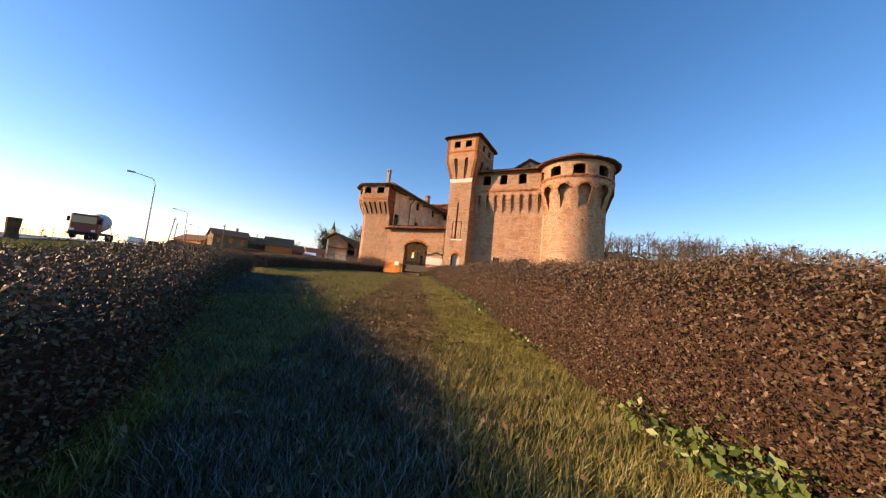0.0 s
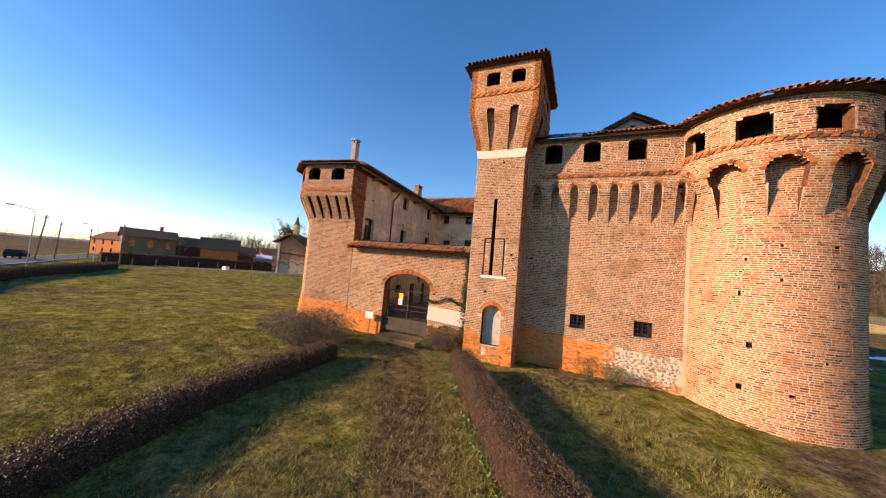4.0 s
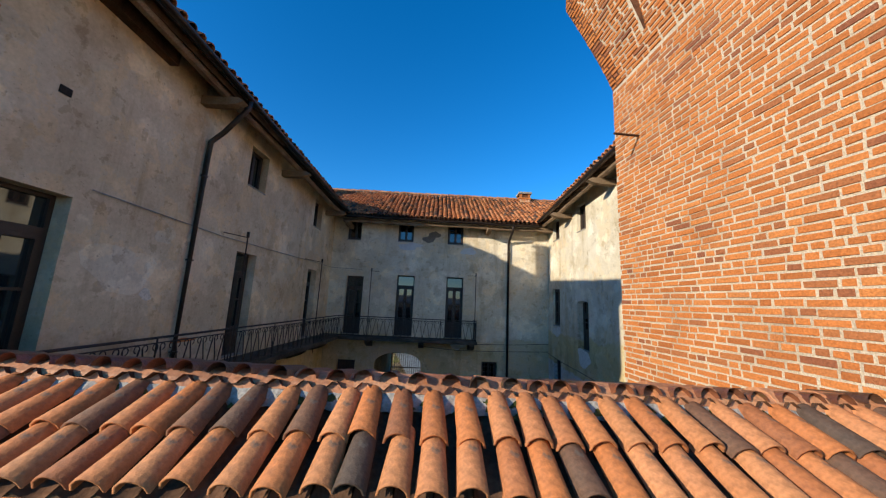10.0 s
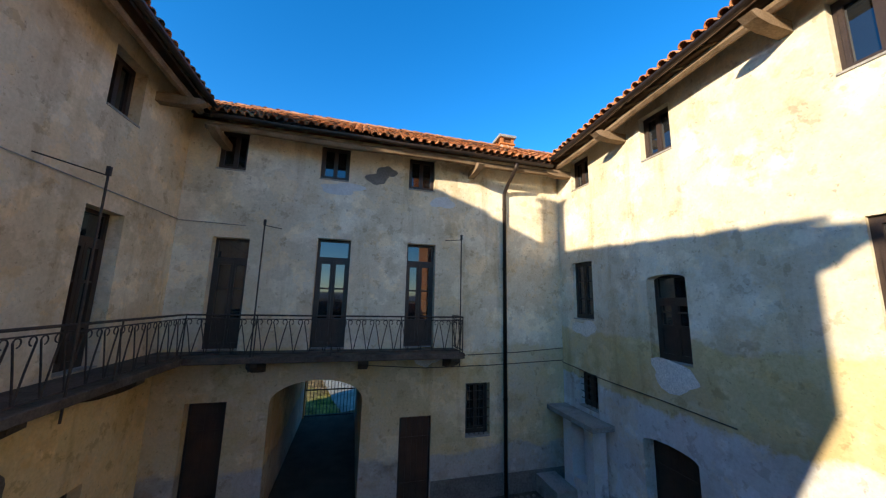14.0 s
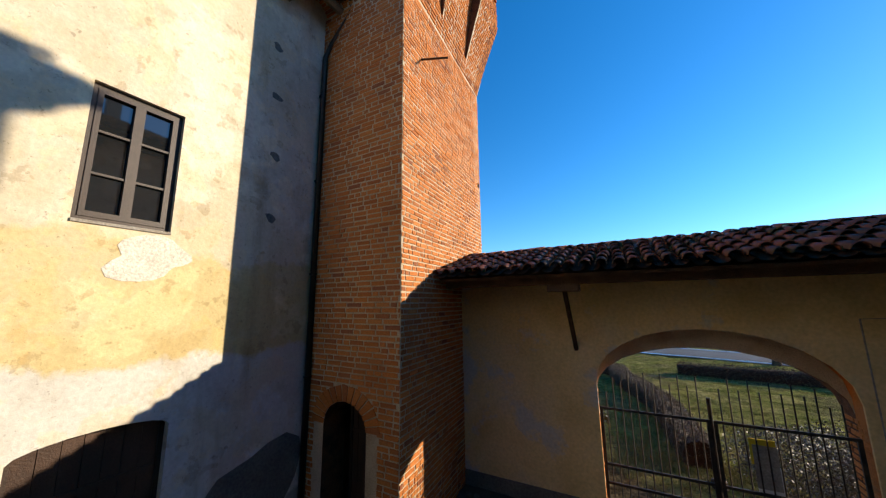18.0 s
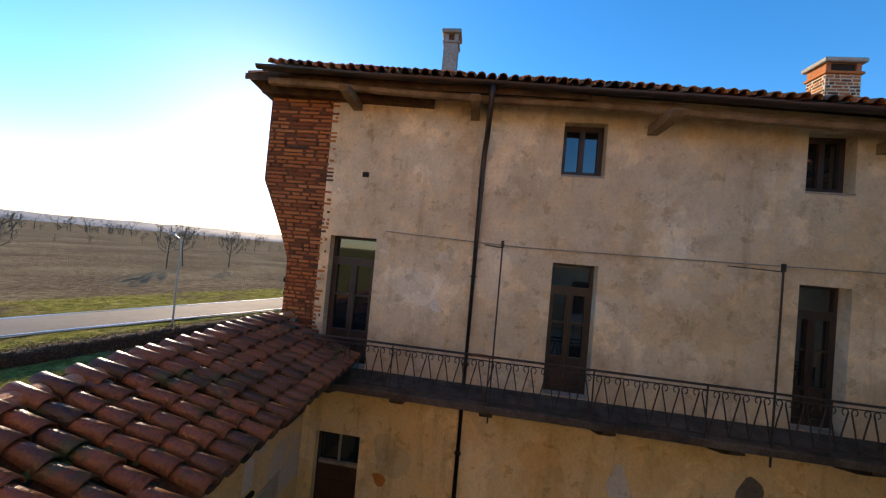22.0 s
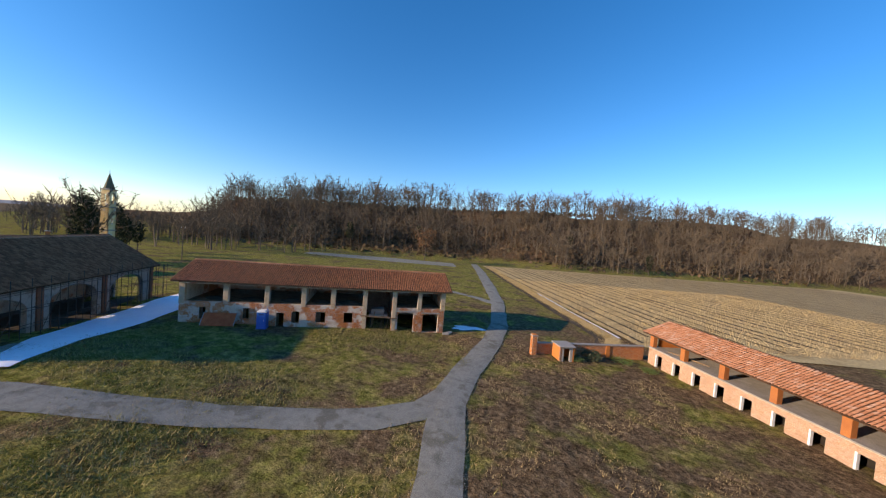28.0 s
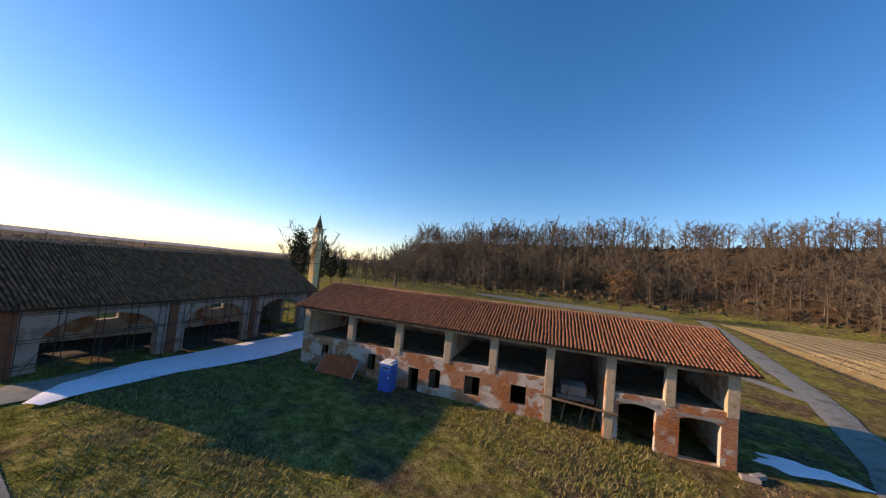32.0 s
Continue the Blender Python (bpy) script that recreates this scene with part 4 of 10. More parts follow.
# ---- curtain wall ----
CY = 0.87
curtain = thing("wall_curtain", "tall brick curtain wall with a gallery on brick corbels", "wall", kind="structure")
cw_x = [(7.45, 8.35), (9.42, 10.25), (11.5, 12.35)]
low_wins = [[(9.19, 2.02), (9.95, 2.02), (9.95, 2.78), (9.19, 2.78)], [(12.15, 2.02), (12.95, 2.02), (12.95, 2.8), (12.15, 2.8)]]
part("core", slab([(6.5, -0.8), (14.5, -0.8), (14.5, 9.75), (6.5, 9.75)], low_wins, plane_y(CY), -0.7, -0.004), M_MORTAR, curtain)
ck = lambda u, z: not any(inside(u, z, h) for h in low_wins)
curtain_worn = lambda u: 1.8 - 0.09 * (u - 6.6) + 0.22 * noise.noise((u * 0.9, 12.0, 0)) + 0.16 * noise.noise((u * 3.3, 15.0, 0))
brick_mesh("brickwork", brick_rows(6.6, 14.2, 0.6, 9.7, rng, keep=lambda u, z: ck(u, z) and z > curtain_worn(u)), plane_y(CY), M_BRICK, curtain, "old red and brown bricks", rng)
part("raw_core", slab(worn_edge(6.6, 11.4, curtain_worn, -0.7), [], plane_y(CY), -0.003, 0.006), M_BRICK_RAW, curtain, "powdery orange brick")
brick_mesh("eroded_base", brick_rows(6.6, 14.2, -0.6, 2.2, rng, joint=0.016, keep=lambda u, z: z < curtain_worn(u) and (u < 11.3 + 0.5 * math.sin(z * 5) or z < 0.05) and noise.noise((u * 2.1, z * 4.6, 21.0)) > -0.3), plane_y(CY), M_BRICK_RAW, curtain, "hollowed orange brick base", rng, proud=0.03, rough=0.05)


def rubble(u0, u1, z0, z1, to3, parent):
    verts, faces = [], []
    z = z0
    while z < z1:
        u = u0 + rng.uniform(0, 0.1)
        while u < u1:
            w, h = rng.uniform(0.06, 0.15), rng.uniform(0.04, 0.075)
            c = len(verts)
            k = 6
            cz = z + rng.uniform(-0.03, 0.03)
            for i in range(k):
                a = 2 * math.pi * i / k + rng.uniform(-0.2, 0.2)
                verts.append(to3(u + w * math.cos(a), cz + h * math.sin(a), -0.03))
            for i in range(k):
                a = 2 * math.pi * i / k + rng.uniform(-0.2, 0.2)
                verts.append(to3(u + 0.75 * w * math.cos(a), cz + 0.75 * h * math.sin(a), 0.05 + rng.uniform(-0.02, 0.03)))
            faces.append(tuple(c + k + i for i in range(k)))
            faces += [(c + i, c + (i + 1) % k, c + k + (i + 1) % k, c + k + i) for i in range(k)]
            u += w * 2 + 0.03
        z += 0.14
    return tagged(obj("rubble", verts, faces, M_RUBBLE, parent, "exposed rubble of pebbles and brick bits"), kind="stuff")


rubble(10.9, 14.0, -0.2, 1.25, plane_y(CY), curtain)
UP = 0.50        # how far the gallery stands out
part("gallery_core", slab([(6.5, 9.66), (14.3, 9.66), (14.3, 12.25), (6.5, 12.25)], [arch_hole(a, b, 10.85, 11.95, 0.16, 6) for a, b in cw_x], plane_y(CY - UP), -0.5, -0.004), M_MORTAR, curtain)
gk = [arch_hole(a, b, 10.85, 11.95, 0.16, 6) for a, b in cw_x]
brick_mesh("gallery_brickwork", brick_rows(6.6, 14.2, 9.74, 12.2, rng, keep=lambda u, z: not any(inside(u, z, h) for h in gk)), plane_y(CY - UP), M_BRICK, curtain, "gallery of red brick", rng)
teeth("frieze", 7.3, 13.6, 10.08, plane_y(CY - UP), curtain, M_BRICK)
# near-black sheets added behind the arches for the gallery's inner shade
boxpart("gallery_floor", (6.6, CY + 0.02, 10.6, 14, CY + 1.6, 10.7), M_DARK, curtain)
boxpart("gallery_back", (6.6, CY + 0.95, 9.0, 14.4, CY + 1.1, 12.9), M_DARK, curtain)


def corbel_rib(parent, u0, u1, y_wall, out, z0, z1, z2, name="corbel"):
    """A brick rib that leans outwards from z0 to z1 and goes straight up to z2."""
    bm = bmesh.new()
    prof = [(0.0, z0)] + [(out * (i / 6) ** 1.15, z0 + (z1 - z0) * i / 6) for i in range(1, 7)] + [(out, z2), (0.0, z2)]
    a = [bm.verts.new((u0, y_wall - d, z)) for d, z in prof]
    b = [bm.verts.new((u1, y_wall - d, z)) for d, z in prof]
    bm.faces.new(a)
    bm.faces.new(b[::-1])
    for i in range(len(prof)):
        j = (i + 1) % len(prof)
        bm.faces.new((a[i], a[j], b[j], b[i]))
    ob = part(name, bm, M_MORTAR, parent)
    to3 = lambda u, z, d: (u, y_wall - (out * min(1, max(0, (z - z0) / (z1 - z0))) ** 1.15) - d, z)
    brick_mesh("rib_bricks", brick_rows(u0, u1, z0 + 0.05, z2, rng, long=0.27), to3, M_BRICK, ob, "", rng, proud=0.01)
    for s, uu in ((-1, u0), (1, u1)):
        rows = [(b0, z, w, h) for b0, z, w, h in brick_rows(0, out, z0 + 0.3, z2, rng) if b0 < out * min(1, max(0, (z - z0) / (z1 - z0))) - 0.05]
        brick_mesh("rib_side", rows, lambda u, z, d, s=s, uu=uu: (uu + s * d, y_wall - u, z), M_BRICK, ob, "", rng, proud=0.006)
    return ob


n_rib, bay = 9, 0.955
for i in range(n_rib):
    u = 6.67 + bay * i
    corbel_rib(curtain, max(6.5, u - 0.28), min(14.35, u + 0.28), CY, UP, 7.55, 9.2, 9.68)
for i in range(n_rib - 1):
    u = 7.15 + bay * i
    part("corbel_arch", slab([(u - 0.2, 9.36), (u - 0.16, 9.54), (u - 0.08, 9.64), (u + 0.08, 9.64), (u + 0.16, 9.54), (u + 0.2, 9.36), (u + 0.2, 9.74), (u - 0.2, 9.74)], [], plane_y(CY - UP), -0.5, 0.004), M_MORTAR, curtain)
    voussoirs("arch_ring", u, 9.44, 0.2, 0.2, 0.13, plane_y(CY - UP), curtain, count=9, material=M_BRICK)
# eaves of the gallery


# ---- tiled roofs ----
def tile_mesh(length=0.44, r0=0.091, r1=0.073, up=0.05, n=6):
    """One half-round cover tile: its low end at the origin, running up +y, with a rim of some thickness."""
    verts, faces = [], []
    for y, r, z in ((0, r0, up), (length, r1, 0.012)):
        for k in range(n + 1):
            a = math.pi * k / n
            verts.append((-r * math.cos(a), y, z + r * 1.0 * math.sin(a)))
    for k in range(n + 1):
        a = math.pi * k / n
        verts.append((-(r0 - 0.017) * math.cos(a), 0.002, up + (r0 - 0.017) * 1.0 * math.sin(a)))
    for k in range(n + 1):
        a = math.pi * k / n
        verts.append((-(r0 - 0.017) * math.cos(a), 0.10, up - 0.008 + (r0 - 0.017) * 1.0 * math.sin(a)))
    m = n + 1
    for k in range(n):
        faces.append((k, k + 1, m + k + 1, m + k))
        faces.append((k + 1, k, 2 * m + k, 2 * m + k + 1))
        faces.append((2 * m + k + 1, 2 * m + k, 3 * m + k, 3 * m + k + 1))
    return verts, faces


TV, TF = tile_mesh()
FAR_V, FAR_F = tile_mesh(n=4)
FAR_V, FAR_F = FAR_V[:15], [f for f in FAR_F if max(f) < 15]
PAN_V = [(-0.105, 0, 0.055), (-0.06, 0, 0.012), (0, 0, 0.0), (0.06, 0, 0.012), (0.105, 0, 0.055), (-0.09, 0.44, 0.03), (-0.05, 0.44, -0.012), (0, 0.44, -0.022), (0.05, 0.44, -0.012), (0.09, 0.44, 0.03)]
PAN_F = [(k, k + 1, k + 6, k + 5) for k in range(4)]
tile_data = bpy.data.meshes.new("tile")
tile_data.from_pydata(TV, [], TF)
tile_data.materials.append(M_TILE_ONE)
tile_data.polygons.foreach_set("use_smooth", [True] * len(tile_data.polygons))


def tile_roof(parent, o, e, s, length, depth, keep=None, material=None, single=None, pitch=0.215, row=0.345, seed=1, far=False, name="roof_tiles", label="rows of half-round clay tiles"):
    """Cover and channel tiles on a slope: o its low corner, e along the eaves, s up the slope."""
    r = random.Random(seed)
    o, e, s = Vector(o), Vector(e).normalized(), Vector(s).normalized()
    n = e.cross(s)
    if n.z < 0:
        n = -n
    verts, faces, singles, slot = [], [], [], []
    cols, rows = int(length / pitch), int(depth / row)
    for i in range(cols + 1):
        drift = r.uniform(-0.012, 0.012)
        for j in range(rows + 1):
            u, d = i * pitch + 0.05, j * row - 0.04
            if keep and not keep(u, d + 0.15):
                continue
            sway = drift + 0.02 * math.sin(j * 0.7 + i) + r.uniform(-0.009, 0.009)
            lift = r.uniform(-0.006, 0.010) + 0.03 * math.sin(u * 0.55 + seed) * math.sin(d * 0.8)
            yaw = r.uniform(-0.045, 0.045)
            c, sn = math.cos(yaw), math.sin(yaw)
            base = o + e * (u + sway) + s * (d + r.uniform(-0.02, 0.02)) + n * (0.045 + lift)
            if single and single(u, d) and len(singles) < 300:
                m = Matrix((( *(e * c + s * sn), 0), (*(s * c - e * sn), 0), (*n, 0), (0, 0, 0, 1))).transposed()
                m.translation = base
                singles.append(m)
            else:
                k = len(verts)
                for x, y, z in (FAR_V if far else TV):
                    p = base + e * (c * x - sn * y) + s * (sn * x + c * y) + n * z
                    verts.append(p[:])
                tf = FAR_F if far else TF
                faces += [tuple(k + q for q in f) for f in tf]
                slot += [0] * len(tf)
            k = len(verts)
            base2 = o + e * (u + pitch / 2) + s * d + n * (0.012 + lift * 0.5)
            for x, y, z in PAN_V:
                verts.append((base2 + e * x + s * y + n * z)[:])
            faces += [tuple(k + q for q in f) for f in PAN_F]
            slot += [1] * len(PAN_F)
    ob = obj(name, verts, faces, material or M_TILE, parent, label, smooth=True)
    # channels get the darker clay that paints the shade in the gaps
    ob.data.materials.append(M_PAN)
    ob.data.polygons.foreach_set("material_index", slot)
    tagged(ob, kind="stuff")
    for m in singles:
        t = new("tile", tile_data)
        t.parent = parent
        t.matrix_parent_inverse = parent.matrix_world.inverted()
        t.matrix_basis = m
    return ob


def ridge_tiles(parent, a, b, seed=2, r=0.165, step=0.47, bed=True, lap=0.03):
    q = random.Random(seed)
    a, b = Vector(a), Vector(b)
    d = (b - a).normalized()
    side = d.cross(Vector((0, 0, 1))).normalized()
    upv = side.cross(d)
    verts, faces = [], []
    k = int((b - a).length / step)
    for i in range(k):
        o = a + d * (i * step) + upv * q.uniform(-0.01, 0.012)
        tw = q.uniform(-0.03, 0.03)
        c = len(verts)
        for y, rr, z in ((0, r, lap), (step * 1.06, r * 0.93, 0.0)):
            for j in range(7):
                t = math.pi * j / 6
                verts.append((o + d * y + side * (-rr * math.cos(t) + tw * y) + upv * (z + rr * 0.75 * math.sin(t)))[:])
        faces += [(c + j, c + j + 1, c + 8 + j, c + 7 + j) for j in range(6)]
        faces.append(tuple(c + j for j in range(7)))
    obj("ridge_tiles", verts, faces, M_RIDGE, parent, "clay ridge tiles", smooth=False)
    if bed:
        bm = bmesh.new()
        tube(bm, [a + upv * -0.02, (a + b) / 2 + upv * -0.02, b + upv * -0.02], 0.13, 6)
        part("ridge_mortar", bm, M_STONE, parent, "grey mortar bed with moss")


def roof_board(name, pts, thick, material, parent):
    """A thin roof deck through the points (a quad or polygon)."""
    bm = bmesh.new()
    vs = [bm.verts.new(p) for p in pts]
    lo = [bm.verts.new((p[0], p[1], p[2] - thick)) for p in pts]
    bm.faces.new(vs)
    bm.faces.new(lo[::-1])
    for i in range(len(pts)):
        j = (i + 1) % len(pts)
        bm.faces.new((vs[i], vs[j], lo[j], lo[i]))
    return part(name, bm, material, parent)


def mortar_bed(parent, x0, x1, y, z, seed=61):
    """Lumpy mortar under the ridge tiles, with cushions of moss on it."""
    q = random.Random(seed)
    verts, faces, k = [], [], int((x1 - x0) / 0.045)
    for i in range(k + 1):
        x = x0 + (x1 - x0) * i / k
        low = 0.215 + 0.05 * noise.noise((x * 5.5, 0, 0)) + q.uniform(-0.012, 0.012)
        for dy, dz in ((-low, -0.11 - 0.02 * noise.noise((x * 9, 4, 0))), (-low * 0.93, -0.055), (-0.15, 0.0), (0.15, 0.0), (low * 0.93, -0.055), (low, -0.11)):
            verts.append((x, y + dy, z + dz + 0.014 * noise.noise((x * 14, dy * 14, 2))))
    for i in range(k):
        faces += [(i * 6 + j, i * 6 + j + 1, i * 6 + j + 7, i * 6 + j + 6) for j in range(5)]
    obj("ridge_mortar", verts, faces, M_STONE, parent, "grey mortar bed under the ridge tiles")
    verts, faces = [], []
    for i in range(150):
        x, r = q.uniform(x0, x1), q.uniform(0.018, 0.055)
        side = q.uniform(0.14, 0.24) * q.choice((-1, -1, 1))
        zc = z - 0.015 - max(0, abs(side) - 0.15) * 0.9
        b = len(verts)
        verts += [(x + r * 1.5 * math.cos(a) * q.uniform(0.7, 1.2), y + side + r * 0.7 * math.sin(a), zc - 0.02) for a in [math.pi * t / 4 for t in range(8)]] + [(x, y + side, zc + r * 0.55)]
        faces += [(b + t, b + (t + 1) % 8, b + 8) for t in range(8)]
    tagged(obj("moss", verts, faces, M_MOSS, parent, "small cushions of moss", smooth=True), kind="stuff")


# coping roof of the gate wall: a short outer slope and a longer inner one
gate_roof = thing("gate_roof", "low tiled roof along the gate wall, mossy towards the yard", "roof", kind="structure")
RY, RZ = 0.16, 5.90
so = Vector((0, RY + 0.58, RZ - 5.52))
tile_roof(gate_roof, (-4.85, -0.58, 5.52), (1, 0, 0), so, 8.75, so.length, keep=lambda u, d: d < 0.6, single=lambda u, d: True, seed=3, row=0.33)
si = Vector((0, RY - 1.98, RZ - 5.32))
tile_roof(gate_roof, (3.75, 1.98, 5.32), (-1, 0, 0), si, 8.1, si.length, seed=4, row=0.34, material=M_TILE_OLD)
verts, faces = [], []
q = random.Random(19)
for k in range(170):
    f = q.uniform(0, 1) ** 1.5
    x, t = -4.3 + 8.0 * (1 - (1 - f) ** 1.0) ** 1.3, q.uniform(0.02, 0.98)
    c, r = Vector((x, 1.98 + (RY - 1.98) * t, 5.32 + (RZ - 5.32) * t + 0.10)), q.uniform(0.025, 0.075)
    b = len(verts)
    verts += [(c.x + r * math.cos(a) * q.uniform(0.7, 1.2), c.y + r * math.sin(a) * q.uniform(0.7, 1.2), c.z - 0.03 - 0.4 * r * math.sin(a)) for a in [math.pi * i / 4 for i in range(8)]] + [(c.x, c.y, c.z + r * 0.5)]
    faces += [(b + i, b + (i + 1) % 8, b + 8) for i in range(8)]
tagged(obj("moss", verts, faces, M_MOSS, gate_roof, "cushions of green moss", smooth=True), kind="stuff")
ridge_tiles(gate_roof, (-4.85, RY, RZ + 0.01), (3.9, RY, RZ + 0.01), 5, r=0.16, step=0.46, bed=False, lap=0.012)
mortar_bed(gate_roof, -4.85, 3.9, RY, RZ + 0.025)
roof_board("outer_deck", [(-4.9, -0.53, 5.52), (3.95, -0.53, 5.52), (3.95, RY, RZ), (-4.9, RY, RZ)], 0.05, M_WOOD_DARK, gate_roof)
roof_board("inner_deck", [(-4.4, 1.92, 5.30), (3.7, 1.92, 5.30), (3.9, RY, RZ), (-4.4, RY, RZ)], 0.05, M_WOOD_DARK, gate_roof)
boxpart("wall_plate", (-4.5, 1.62, 5.14, 3.65, 1.76, 5.28), M_WOOD_DARK, gate_roof, "dark timber beam under the eaves")

# ---- the wings round the courtyard ----
def wing_wall(name, label, outline, holes, to3, material, t=0.45):
    ob = part(name, slab(outline, holes, to3, -t, 0.0), material)
    return tagged(ob, label, "wall", kind="structure")


L_UP = [(5.73, 6.57, 9.44, 10.52), (10.12, 10.92, 9.38, 10.48)]
L_MID = [(0.95, 2.0, 5.02, 7.82), (5.72, 6.6, 5.02, 7.65), (10.13, 10.98, 5.02, 7.65)]
L_LOW = [(1.05, 2.05, COURT, 3.55), (5.8, 6.72, 2.35, 2.95), (8.09, 9.03, COURT, 3.05), (10.28, 11.13, COURT, 3.15)]
B_UP = [(-4.14, -3.42, 9.35, 10.38), (-1.48, -0.74, 9.38, 10.32), (0.89, 1.64, 9.36, 10.31)]
B_MID = [(-4.0, -3.05, 5.02, 7.64), (-1.40, -0.57, 5.02, 7.78), (0.92, 1.72, 5.02, 7.8)]
B_LOW = [(-4.1, -3.15, COURT, 3.9), (0.9, 1.72, COURT, 3.31), (2.66, 3.36, 2.72, 4.06)]
R_UP = [(11.15, 11.9, 9.60, 10.50), (8.70, 9.43, 9.50, 10.52), (5.5, 6.32, 9.42, 10.54)]
R_MID = [(11.2, 12.0, 5.86, 7.42), (8.68, 9.55, 5.15, 6.9), (5.43, 6.31, 5.80, 7.43)]
R_LOW = [(11.2, 11.9, 3.58, 4.45), (8.75, 9.92, COURT, 3.56), (5.2, 6.43, COURT, 3.56)]
hole = lambda q, rise=0.0: arch_hole(q[0], q[1], q[2], q[3], rise, 8)
L_H = [hole(q) for q in L_UP + L_MID + L_LOW]
B_H = [hole(q) for q in B_UP + B_MID + B_LOW] + [arch_hole(-2.15, -0.05, COURT - 0.3, 4.3, 0.5, 12)]
R_H = [hole(q) for q in R_UP] + [hole(R_MID[0]), hole(R_MID[1], 0.1), hole(R_MID[2])] + [hole(R_LOW[0]), hole(R_LOW[1], 0.12), hole(R_LOW[2], 0.12)]
wing_wall("wall_west_wing", "weathered grey-beige plaster wall of the west wing over the yard", [(0.72, 0.4), (YB, 0.4), (YB, 10.72), (0.72, 11.40)], L_H, plane_x(XL, 1), M_PLASTER_L)
wing_wall("wall_north_wing", "patched cream plaster wall of the north wing over the yard", [(XL - 0.4, 0.4), (XR + 0.4, 0.4), (XR + 0.4, 10.56), (XL - 0.4, 10.56)], B_H, plane_y(YB, -1), M_PLASTER_B)
wing_wall("wall_east_wing", "sunlit pale yellow plaster wall of the east wing", [(TY1, 0.4), (YB, 0.4), (YB, 10.6), (TY1, 11.15)], R_H, plane_x(XR, -1), M_PLASTER_R)
# outer walls and rooms behind, so that the wings are closed; the rooms' shade is painted near-black
outer = thing("castle_outer_walls", "plain brick outer walls of the castle wings", "wall", kind="structure")
boxpart("west_outer", (-11.4, 3.0, -0.8, -11.0, 20.0, 10.9), M_BRICK_RAW, outer)
boxpart("north_outer_left", (-11.4, 19.6, -3.0, -2.15, 20.0, 10.4), M_BRICK_RAW, outer)
boxpart("north_outer_right", (-0.05, 19.6, -3.0, 14.4, 20.0, 10.4), M_BRICK_RAW, outer)
boxpart("north_outer_top", (-2.15, 19.6, 4.0, -0.05, 20.0, 10.4), M_BRICK_RAW, outer)
boxpart("east_outer", (14.0, 2.0, -2.0, 14.4, 20.0, 11.0), M_BRICK_RAW, outer)
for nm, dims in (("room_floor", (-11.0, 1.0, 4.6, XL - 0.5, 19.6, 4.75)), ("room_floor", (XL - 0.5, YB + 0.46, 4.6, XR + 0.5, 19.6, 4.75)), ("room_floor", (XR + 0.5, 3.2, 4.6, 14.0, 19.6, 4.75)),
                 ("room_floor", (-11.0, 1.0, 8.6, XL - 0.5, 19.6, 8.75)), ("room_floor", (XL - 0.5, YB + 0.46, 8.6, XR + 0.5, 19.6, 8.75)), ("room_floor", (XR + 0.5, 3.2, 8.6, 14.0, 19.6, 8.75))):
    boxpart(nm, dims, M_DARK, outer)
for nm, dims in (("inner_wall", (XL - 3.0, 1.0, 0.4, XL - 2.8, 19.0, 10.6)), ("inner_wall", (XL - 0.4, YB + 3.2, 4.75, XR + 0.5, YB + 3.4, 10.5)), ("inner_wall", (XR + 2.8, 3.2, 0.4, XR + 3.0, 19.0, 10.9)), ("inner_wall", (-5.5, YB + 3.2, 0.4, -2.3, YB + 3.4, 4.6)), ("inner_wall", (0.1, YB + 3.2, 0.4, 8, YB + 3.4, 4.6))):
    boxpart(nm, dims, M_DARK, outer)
for x in (-2.35, 0.1):
    boxpart("passage_wall", (x - 0.15, YB + 0.3, 0.4, x + 0.15, 19.6, 4.6), M_PLASTER_B, outer, "plastered wall of the passage")
floor_court = tagged(boxpart("floor_court", (XL - 0.2, 0.2, 0.4, XR + 0.2, YB + 0.3, COURT), M_DIRT), "dark damp cobbled courtyard floor", "floor", kind="structure")
grid = thing("passage_grille", "dark iron bar grille closing the far end of the passage", "grille")
for z in (COURT + 0.05, 2.3, 3.2):
    boxpart("rail", (-2.14, 19.5, z, -0.06, 19.54, z + 0.05), M_IRON, grid)
for k in range(15):
    bm = bmesh.new()
    tube(bm, [(-2.08 + k * 0.14, 19.52, COURT - 0.02), (-2.08 + k * 0.14, 19.52, 3.98)], 0.014, 5)
    part("bar", bm, M_IRON, grid)
tagged(boxpart("floor_passage", (-2.2, YB + 0.3, 0.2, -0.05, 20, COURT - 0.02), M_DIRT), "dark floor of the vaulted passage", "floor", kind="structure")

# main roofs
roofs = thing("castle_roof", "hipped roofs of old half-round clay tiles over the wings", "roof", kind="structure")
BE, BR = (11.85, 10.33), (16.0, 12.78)      # north wing: eaves and ridge, y and z
LE, LR = (-4.1, 10.55), (-8.4, 12.8)        # west wing, x and z at its north end; its eaves climb southwards
RE, RR = (5.05, 10.5), (9.4, 12.65)         # east wing
WUP, EUP = 0.048, 0.067
wz = lambda y, z: z + WUP * (11.85 - y)
ez = lambda y, z: z + EUP * (11.85 - y)
sb = Vector((0, BR[0] - BE[0], BR[1] - BE[1]))
kb = lambda u, d: (LE[0] - (d / sb.length) * (LE[0] - LR[0])) < (-8.6 + u) < (RE[0] + (d / sb.length) * (RR[0] - RE[0]))
tile_roof(roofs, (-8.6, BE[0], BE[1]), (1, 0, 0), sb, 18.2, sb.length + 0.1, keep=kb, single=lambda u, d: 7.2 < u < 11.6 and d > 1.0, seed=11)
